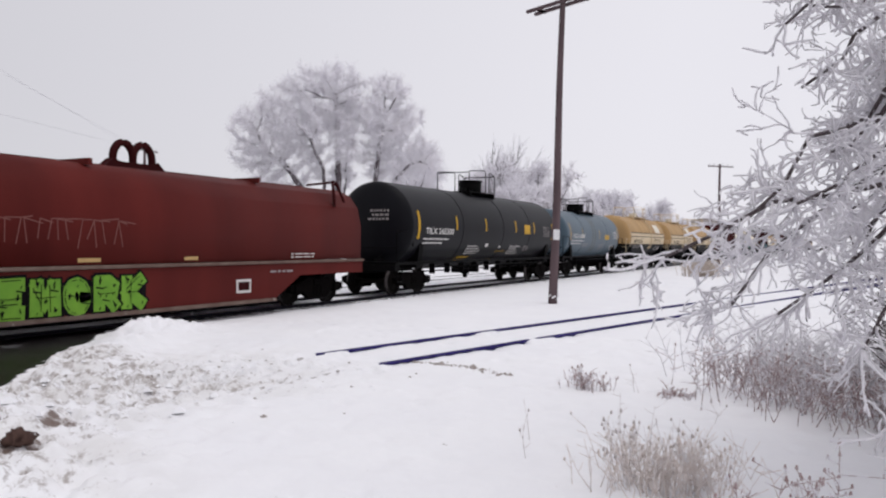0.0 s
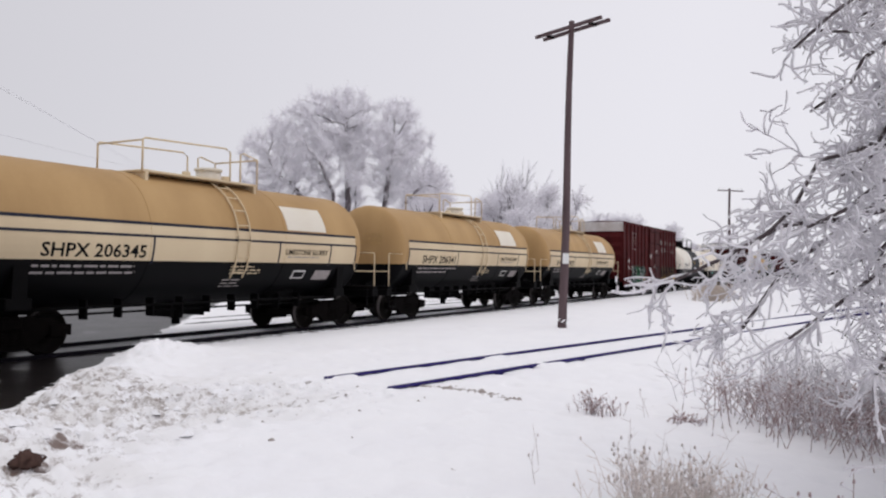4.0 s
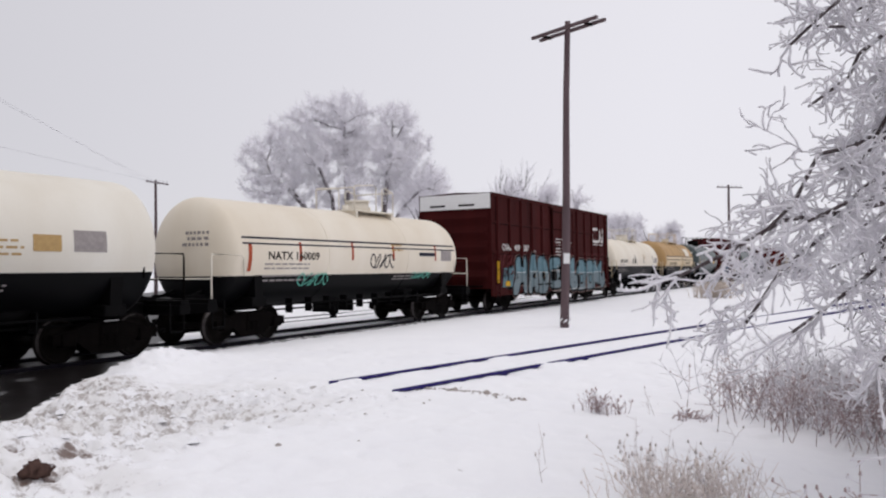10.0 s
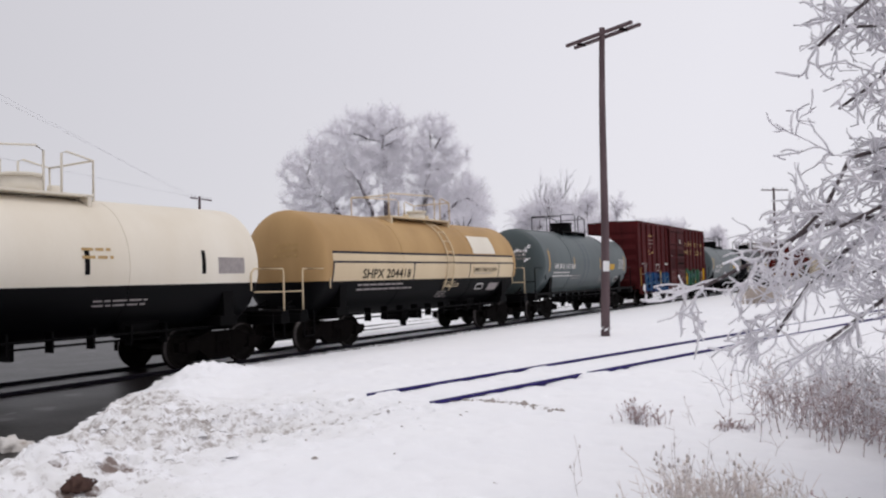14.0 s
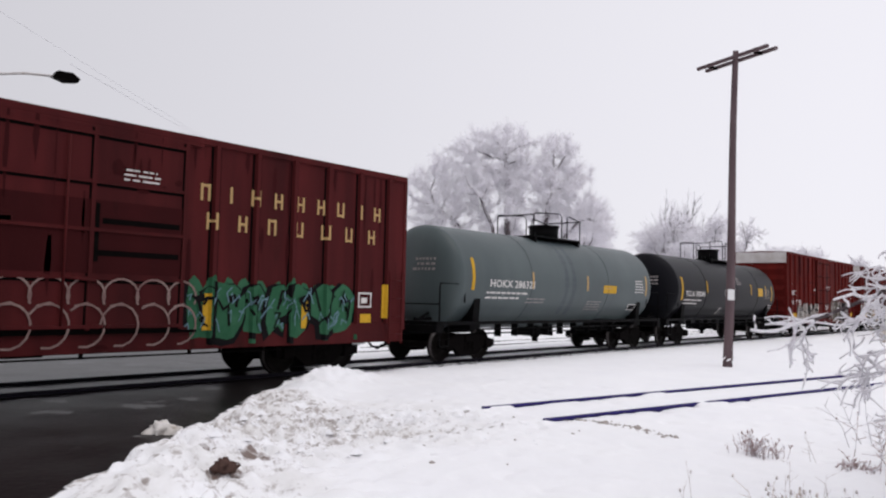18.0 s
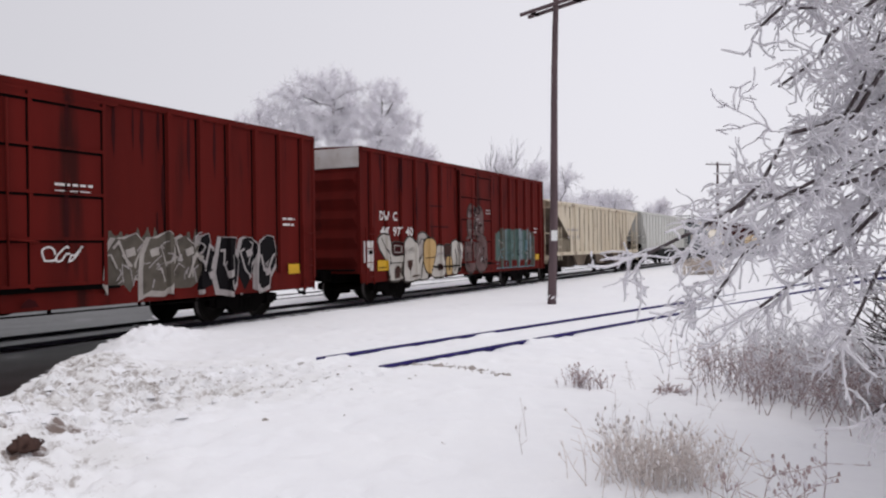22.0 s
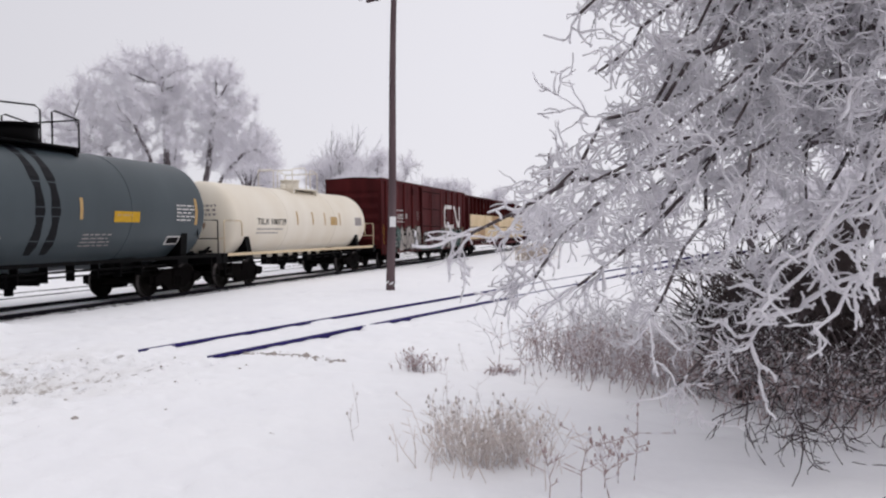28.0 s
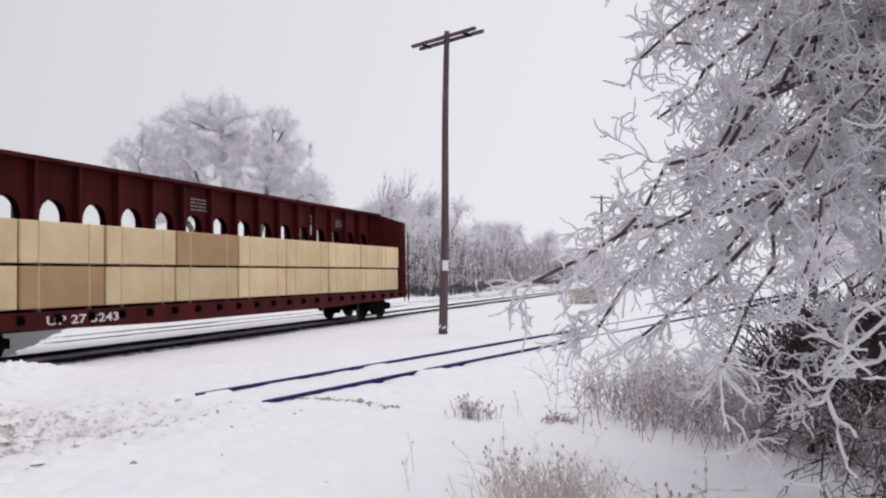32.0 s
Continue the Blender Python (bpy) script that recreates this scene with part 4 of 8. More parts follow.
def tank_car(label, gap, body_len, dia, zc, paint, style):
    """A tank car. gap: length over couplings; style: how it is painted and fitted."""
    car = new_car("tank_car", label, "tank car")
    R, half = dia / 2, gap / 2
    hb = body_len / 2
    st = style
    mats = [paint]
    # shell: rings along x, dished at the ends
    angs = list(np.linspace(0, 2 * math.pi, 49)[:-1])
    dish = st.get("dish", 0.5)
    xs = [(-hb + dish * (1 - math.cos(a)), max(0.02, 1 - math.cos(a) ** 2) ** 0.36) for a in np.linspace(0.02, math.pi / 2, 12)]
    mids = sorted(set([-hb + dish + 0.02, hb - dish - 0.02] + list(np.linspace(-hb + dish, hb - dish, 9))))
    prof = xs + [(x, 1.0) for x in mids[1:-1]] + [(-x, r) for x, r in reversed(xs)]
    k = len(angs)
    v = [(x, R * r * math.cos(a), zc + R * r * math.sin(a)) for x, r in prof for a in angs]
    f, mi = [], []
    for i in range(len(prof) - 1):
        for j in range(k):
            f.append((i * k + j, i * k + (j + 1) % k, (i + 1) * k + (j + 1) % k, (i + 1) * k + j))
            mi.append(0)
    f += [tuple(range(k)), tuple((len(prof) - 1) * k + j for j in range(k))]
    mi += [mi[0], mi[0]]
    g = Geo()
    g.v, g.f, g.m, g.s = v, f, mi, [True] * len(f)
    shell = part("shell", g, mats, car)
    for x in st.get("seams", []):
        g = Geo()
        g.tube([(x, R * 1.0 * math.cos(a), zc + R * math.sin(a)) for a in np.linspace(0, 2 * math.pi, 49)], 0.012, 4, cap=False)
        part("weld_band", g, mats[0], shell)
    trim = st.get("trim", BLACK)
    # jacket ring at the ends
    tc = half - 2.1
    for s in (-1, 1):
        g = Geo()
        e = s * (half - 0.45)
        g.box(min(e, s * (tc - 1.3)), max(e, s * (tc - 1.3)), -0.3, 0.3, 0.72, 1.05, 0, 0.02)
        part("stub_sill", g, trim, car)
        g = Geo()
        g.box(tc * s - 0.25, tc * s + 0.25, -1.3, 1.3, 0.86, 1.08, 0, 0.02)
        for y in (-1, 1):
            g.prism_x([(y * 0.25, 1.05), (y * 1.3, 1.05), (y * R * 0.92, zc - R * 0.38), (y * 0.2, zc - R * 0.97)], tc * s - 0.14, tc * s + 0.14)
        part("saddle", g, trim, car)
        g = Geo()
        g.box(e - 0.12, e + 0.12, -1.42, 1.42, 1.0, 1.1, 0, 0.01).box(e - 0.05 - 0.1, e + 0.05 + 0.1, -1.42, 1.42, 0.8, 1.0, 0, 0.01)
        part("end_platform", g, trim, car)
        rail = st.get("rail", trim)
        for y in (-1.38, 1.38):
            grab(car, [(e, y, 1.08), (e, y, 2.0), (e - s * 0.02, y, 2.1), (e - s * 0.95, y, 2.1), (e - s * 1.05, y, 2.0), (e - s * 1.05, y, 1.6)], rail, 0.022, "handrail")
            g = Geo()
            g.box(-0.2, 0.2, -0.02, 0.02, 0.42, 0.46).box(-0.2, -0.17, -0.02, 0.02, 0.42, 1.05).box(0.17, 0.2, -0.02, 0.02, 0.42, 1.05)
            part("step", g, trim, car, m=pose(e - s * 0.2, y, 0))
        grab(car, [(e, -1.38, 1.55), (e, 1.38, 1.55)], rail, 0.02, "end_rail")
        for y in (-0.5, 0.5):
            g = Geo()
            g.box(min(e, e - s * 1.2), max(e, e - s * 1.2), y - 0.03, y + 0.03, 1.1, 1.18)
            g.tube([(e - s * 0.1, y, 1.1), (e - s * 1.4, y * 0.8, zc - R * 0.45)], 0.035, 6)
            part("head_brace", g, trim, car)
    if st.get("walk", True):
        for y in (-1.36, 1.36):
            g = Geo()
            g.box(-half + 0.45, half - 0.45, y - 0.05, y + 0.05, 1.0, 1.09)
            part("side_sill", g, st.get("rail", trim), car)
    # underside: piping, brake tank, outlet
    g = Geo()
    g.tube([(-half + 2.5, -1.05, 0.85), (half - 2.5, -1.05, 0.85)], 0.03, 6)
    g.tube([(-half + 2.5, -0.9, 0.72), (half - 2.5, -0.9, 0.72)], 0.025, 6)
    for x in np.linspace(-half + 3.6, half - 3.6, 9):
        g.box(x - 0.02, x + 0.02, -1.08, -0.86, 0.62, 1.0)
    part("brake_pipe", g, BLACK, car)
    g = Geo()
    g.cyl((0, 0, zc - R - 0.35), (0, 0, zc - R + 0.05), 0.16, 12).cyl((0, 0, zc - R - 0.5), (0, 0, zc - R - 0.3), 0.1, 10)
    g.box(-0.5, -0.42, -0.4, 0.4, zc - R - 0.3, zc - R + 0.05).box(0.42, 0.5, -0.4, 0.4, zc - R - 0.3, zc - R + 0.05)
    part("bottom_outlet", g, BLACK, car)
    g = Geo()
    g.cyl((tc - 2.4, -0.7, 0.95), (tc - 1.5, -0.7, 0.95), 0.2, 12)
    part("air_reservoir", g, BLACK, car)
    add_truck(car, -tc)
    add_truck(car, tc)
    ends(car, half, hb)
    # top: manway, walkway and railing
    top = zc + R
    dx = st.get("dome_x", 0.0)
    tm = st.get("top", BLACK)
    g = Geo()
    g.cyl((dx, 0, top - 0.05), (dx, 0, top + st.get("dome_h", 0.45)), st.get("dome_r", 0.45), 20).cyl((dx, 0, top + st.get("dome_h", 0.45)), (dx, 0, top + st.get("dome_h", 0.45) + 0.06), st.get("dome_r", 0.45) + 0.04, 20)
    part("manway_dome", g, st.get("dome", tm), car)
    if st.get("platform", True):
        a, b = dx - st.get("rl", 1.5), dx + st.get("rr", 1.1)
        g = Geo()
        g.box(a, b, -0.75, 0.75, top - 0.02, top + 0.03, 0, 0.01)
        for x in (a + 0.1, b - 0.1):
            g.box(x - 0.04, x + 0.04, -0.75, 0.75, top - 0.22, top)
        part("top_walkway", g, tm, car)
        h = st.get("rail_h", 0.85)
        for y in (-0.72, 0.72):
            mid = dx + 0.05
            grab(car, [(a, y, top), (a, y, top + h * 0.82), (a + 0.06, y, top + h * 0.88), (mid - 0.2, y, top + h), (mid - 0.05, y, top + h * 0.9), (mid - 0.05, y, top)], tm, 0.022, "walkway_rail")
            grab(car, [(mid + 0.3, y, top), (mid + 0.3, y, top + h * 0.9), (mid + 0.4, y, top + h * 0.95), (b, y, top + h * 0.82), (b, y, top - 0.1)], tm, 0.022, "walkway_rail")
        for x in (a, b):
            grab(car, [(x, -0.72, top + h * 0.82), (x, 0.72, top + h * 0.82)], tm, 0.022, "walkway_rail")
        g = Geo()
        g.cyl((dx + 0.7, 0.1, top), (dx + 0.7, 0.1, top + 0.25), 0.12, 12).cyl((dx - 0.8, -0.1, top), (dx - 0.8, -0.1, top + 0.2), 0.1, 12)
        part("valve", g, tm, car)
        g = Geo()
        for y in (-1, 1):
            for q in (-0.2, 0.2):
                g.tube([(dx - 0.3 + q, y * (R + 0.06) * math.cos(t), zc + (R + 0.06) * math.sin(t)) for t in np.linspace(-0.6, 1.3, 12)], 0.02, 5)
            for t in np.linspace(-0.5, 1.25, 8):
                p = (y * (R + 0.06) * math.cos(t), zc + (R + 0.06) * math.sin(t))
                g.cyl((dx - 0.5, *p), (dx - 0.1, *p), 0.015, 5)
        if st.get("ladder", True):
            part("side_ladder", g, st.get("ladder_mat", tm), car)

    def wrap(x, z, lift):
        a = max(-1.45, min(1.45, (z - zc) / R))
        return (x, -(R + lift) * math.cos(a), zc + (R + lift) * math.sin(a))

    return car, wrap


def box_car(label, gap, L, top, paint, ribs, door, end_top=None, sill=0.75, roof=None, fish=False, wy=1.42):
    """A boxcar. ribs: their x places; door: its x from and to."""
    car = new_car("boxcar", label, "boxcar")
    h = L / 2
    z0, z1 = 1.02, top
    g = Geo()
    g.box(-h, h, -wy, wy, z0, z1 - 0.06, 0, 0.02)
    body = part("body", g, paint, car)
    rib = Geo()
    rd = 0.08
    rib.add([(-0.075, 0.01, z0 + 0.06), (0.075, 0.01, z0 + 0.06), (0.045, -rd, z0 + 0.06), (-0.045, -rd, z0 + 0.06), (-0.075, 0.01, z1 - 0.1), (0.075, 0.01, z1 - 0.1), (0.045, -rd, z1 - 0.1), (-0.045, -rd, z1 - 0.1)],
            [(0, 1, 2, 3), (4, 7, 6, 5), (0, 4, 5, 1), (1, 5, 6, 2), (2, 6, 7, 3), (3, 7, 4, 0)])
    for q, w in ((-0.1, 0.025), (0.093, 0.015)):      # dark strips along each post, painting in its shadow line
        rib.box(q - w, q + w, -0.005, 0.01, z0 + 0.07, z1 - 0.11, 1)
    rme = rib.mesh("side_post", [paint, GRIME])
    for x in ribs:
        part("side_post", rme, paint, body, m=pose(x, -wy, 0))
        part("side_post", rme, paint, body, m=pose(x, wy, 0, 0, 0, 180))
    for s in (-1, 1):
        g = Geo()
        g.box(-h, h, s * wy - 0.05, s * wy + 0.05, z1 - 0.14, z1, 0, 0.015)
        part("top_chord", g, paint, car)
        g = Geo()
        y = s * (wy - 0.02)
        if fish:
            g.prism([(-h, z0 + 0.06), (h, z0 + 0.06), (h, z0 - 0.1), (h - 2.6, z0 - 0.1), (2.2, sill), (-2.2, sill), (-h + 2.6, z0 - 0.1), (-h, z0 - 0.1)], y - 0.035, y + 0.035)
        else:
            g.box(-h, h, y - 0.035, y + 0.035, z0 - 0.38, z0 + 0.08, 0, 0.01)
        part("side_sill", g, paint, car)
        g = Geo()
        y = s * (wy - 0.12)
        g.tube([(-h + 3.6, y, 0.56), (h - 3.6, y, 0.56)], 0.018, 5)
        for x in np.linspace(-h + 3.7, h - 3.7, 5):
            g.box(x - 0.03, x + 0.03, y - 0.02, y + 0.02, 0.54, 0.8)
        part("brake_rod", g, GRIME, car)
        # corrugated ends
        cor = []
        zs = np.linspace(z0 + 0.1, z1 - 0.68, 6)
        for a, b in zip(zs, zs[1:]):
            m = (a + b) / 2
            u, w = s * (h + 0.0), s * (h + 0.12)
            g = Geo()
            g.add([(u, -wy + 0.1, a), (u, wy - 0.1, a), (w, wy - 0.2, m), (w, -wy + 0.2, m), (u, -wy + 0.1, b - 0.04), (u, wy - 0.1, b - 0.04)], [(0, 1, 2, 3), (3, 2, 5, 4), (0, 3, 4), (1, 5, 2), (0, 4, 5, 1)])
            cor.append(g)
        ce = part("corrugated_end", Geo().box(min(s * (h - 0.03), s * (h + 0.006)), max(s * (h - 0.03), s * (h + 0.006)), -wy + 0.1, wy - 0.1, z0 - 0.1, z1 - 0.1), paint, car)
        for y in (-wy + 0.04, wy - 0.04):
            part("corner_post", Geo().box(min(s * (h - 0.05), s * (h + 0.05)), max(s * (h - 0.05), s * (h + 0.05)), y - 0.06, y + 0.06, z0 - 0.1, z1), paint, car)
        for q in cor:
            part("corrugation", q, paint, ce)
        g = Geo()
        g.box(min(s * h, s * (h + 0.06)), max(s * h, s * (h + 0.06)), -wy + 0.02, wy - 0.02, z1 - 0.62, z1 - 0.03, 0, 0.01)
        part("end_panel", g, end_top or paint, car)
        ladder(car, "end_ladder", s * (h - 0.35), -wy - 0.09, 0.6, z0 + 1.3, 0.42, paint)
        ladder(car, "end_ladder", s * (h - 0.35), wy + 0.09, 0.6, z0 + 1.3, 0.42, paint)
        g = Geo()
        g.box(min(s * h, s * (gap / 2 - 0.35)), max(s * h, s * (gap / 2 - 0.35)), -0.32, 0.32, 0.7, 1.0, 0, 0.02)
        g.box(min(s * h, s * (h + 0.28)), max(s * h, s * (h + 0.28)), -1.2, 1.2, 1.0, 1.05)
        part("end_sill", g, GRIME, car)
    g = Geo()
    g.prism_x([(-wy, z1 - 0.055), (wy, z1 - 0.055), (wy, z1 - 0.02), (0, z1 + 0.04), (-wy, z1 - 0.02)], -h, h)
    top_sheet = part("roof", g, roof or paint, car)
    g = Geo()
    w = L / 12
    g.prism_x([(-wy - 0.02, z1 - 0.05), (wy + 0.02, z1 - 0.05), (wy + 0.02, z1 - 0.01), (0, z1 + 0.06), (-wy - 0.02, z1 - 0.01)], 0.02, w - 0.02)
    sheet = g.mesh("roof_panel", [roof or paint])
    for i in range(12):
        part("roof_panel", sheet, roof or paint, top_sheet, m=pose(-h + i * w, 0, 0))
    # door with its tracks
    d0, d1 = door
    for s in (-1, 1):
        y = s * (wy + 0.05)
        g = Geo()
        g.box(d0, d1, min(y, y + s * 0.045), max(y, y + s * 0.045), z0 + 0.02, z1 - 0.18, 0, 0.01)
        n = max(2, int((z1 - z0) / 0.85))
        rails = []
        for i in range(n + 1):
            z = z0 + 0.08 + (z1 - 0.3 - z0 - 0.08) * i / n
            rails.append((d0 + 0.03, d1 - 0.03, min(y, y + s * 0.08), max(y, y + s * 0.08), z - 0.03, z + 0.03))
        for x in (d0 + 0.05, (d0 + d1) / 2, d1 - 0.05):
            rails.append((x - 0.035, x + 0.035, min(y, y + s * 0.075), max(y, y + s * 0.075), z0 + 0.02, z1 - 0.2))
        dr = part("sliding_door", g, paint, car)
        # shade painted as dark strips under the rails and left of the uprights
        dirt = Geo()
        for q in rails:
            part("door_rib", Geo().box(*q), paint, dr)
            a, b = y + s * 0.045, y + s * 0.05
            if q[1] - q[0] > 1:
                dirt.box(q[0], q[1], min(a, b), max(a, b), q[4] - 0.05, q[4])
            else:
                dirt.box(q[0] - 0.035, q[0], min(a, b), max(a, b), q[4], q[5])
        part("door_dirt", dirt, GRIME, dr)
        g = Geo()
        y = s * (wy + 0.09)
        g.cyl(((d0 + d1) / 2 - 0.45, y + s * 0.06, z0 + 0.1), ((d0 + d1) / 2 - 0.45, y + s * 0.06, z1 - 0.4), 0.022, 6)
        g.cyl(((d0 + d1) / 2 - 0.45, y + s * 0.06, z0 + 0.9), ((d0 + d1) / 2 + 0.1, y + s * 0.08, z0 + 0.85), 0.025, 6)
        part("lock_bar", g, paint, dr)
        part("door_track", Geo().box(d0 - 1.9, d1 + 0.3, s * wy - 0.09, s * wy + 0.09, z0 - 0.05, z0 + 0.0), GRIME, car)
        part("door_track", Geo().box(d0 - 0.2, d1 + 0.3, s * wy - 0.1, s * wy + 0.1, z1 - 0.2, z1 - 0.14), paint, car)
    g = Geo()
    g.box(-h + 0.3, h - 0.3, -0.3, 0.3, 0.62, 1.0, 0, 0.02).cyl((-1.5, -0.7, 0.75), (-0.4, -0.7, 0.75), 0.2, 12)
    g.tube([(-h + 2, -0.9, 0.62), (h - 2, -0.9, 0.62)], 0.025, 6)
    part("underframe", g, GRIME, car)
    tc = h - 2.35
    add_truck(car, -tc)
    add_truck(car, tc)
    ends(car, gap / 2, h)
    cuts = [x + e for x in ribs for e in (-0.08, -0.046, 0.046, 0.08)] + [d0 - 0.002, d0 + 0.002, d1 - 0.002, d1 + 0.002]

    def wrap(x, z, lift):
        y = 0.0
        for r in ribs:
            if abs(x - r) < 0.047:
                y = rd
            elif abs(x - r) < 0.079:
                y = rd * (0.079 - abs(x - r)) / 0.032
        if d0 - 0.001 < x < d1 + 0.001:
            y = 0.096
        return (x, -wy - y - lift, z)

    return car, wrap, cuts
# ---- the train: (left coupling, right coupling) along the track at the start ----
TRAIN = []          # car, middle


def put(car, a, b):
    TRAIN.append((car, (a + b) / 2))
    car.matrix_basis = pose((a + b) / 2, YC, RAILZ)


W, B, Y, D = 0, 1, 2, 3
INK = [PAINTWHITE, PAINTBLACK, YELLOW, PAINTDIM, OFFYELLOW, ORANGERED, PAINTNAVY, CREAM, WHITE]


def ticks(mk, xs, z, h, m=Y):
    for x in xs:
        mk.rect(x - 0.05, z, x + 0.05, z + h, m)


def black_tank(a, b, code, seed, sash=False, dx=0.0, dome=0.0):
    gap = b - a
    hb = gap / 2 - 0.95
    e = gap / 2 - 1.35
    car, wrap = tank_car("long black tank car with white stencils and yellow stripes", gap, hb * 2, 3.0, 2.3, TANKBLACK, dict(dome_x=dome, dome_h=0.5, dome_r=0.48, rl=1.6, rr=0.9, seams=[-3.2, 0.6, 3.6], rail_h=0.95, dish=0.4, ladder=False))
    mk = Marks(dx)
    mk.text(code, -5.35, 2.03, 0.3, W, width=2.1).bars(-5.45, 1.88, 2.0, 0.3, 2, W)
    ticks(mk, (-3.0, -0.4, 2.7, 4.9), 2.2, 0.5)
    mk.rect(3.7, 2.15, 4.4, 2.55, Y)
    if sash:
        mk.poly([(-2.3, 0.75), (-1.4, 0.75), (-1.1, 1.1), (-2.0, 1.1)], Y).poly([(0.6, 0.8), (1.6, 0.8), (2.1, 1.35), (1.1, 1.35)], Y)
        mk.bars(-1.8, 1.6, 1.3, 0.45, 4, W).bars(2.4, 1.6, 1.2, 0.5, 4, W).bars(4.0, 1.6, 0.7, 0.3, 3, D).rect(-0.2, 1.55, 0.05, 1.7, W).rect(1.2, 1.5, 1.4, 1.6, W)
    else:
        mk.bars(-1.2, 1.5, 0.5, 0.4, 4, W).rect(-0.85, 2.1, -0.6, 2.4, W).rect(-0.8, 2.15, -0.65, 2.35, B, 1).bars(0.6, 3.0, 0.8, 0.4, 4, D).bars(5.5, 1.7, 0.8, 0.25, 2, W)
    mk.dx = 0
    mk.rect(-e + 0.3, 1.85, -e + 0.45, 2.8, Y).rect(e - 0.45, 1.9, e - 0.33, 2.7, Y).bars(e - 1.6, 2.5, 0.9, 0.5, 5, D)
    mk.make("stencil", INK, car, wrap, label="white stencilled reporting mark")
    end_print(car, hb, 2.3, 3.0, PAINTDIM)
    put(car, a, b)


def end_print(car, hb, zc, dia, material):
    """Small stencils on the tank's near head, set just off the dished plate."""
    g = Geo()
    rng = random.Random(4)
    for k in range(3):
        z = zc + 0.45 - 0.14 * k
        y = -0.75
        while y < -0.1:
            w = rng.uniform(0.06, 0.16)
            rr = math.hypot(y + w / 2, z - zc) / (dia / 2)
            x = -hb + 0.4 * (1 - math.sqrt(max(0, 1 - rr * rr))) - 0.03
            g.add([(x, y, z), (x, y + w, z), (x, y + w, z + 0.07), (x, y, z + 0.07)], [(0, 1, 2, 3)])
            y += w + 0.04
    part("head_stencil", g, material, car)


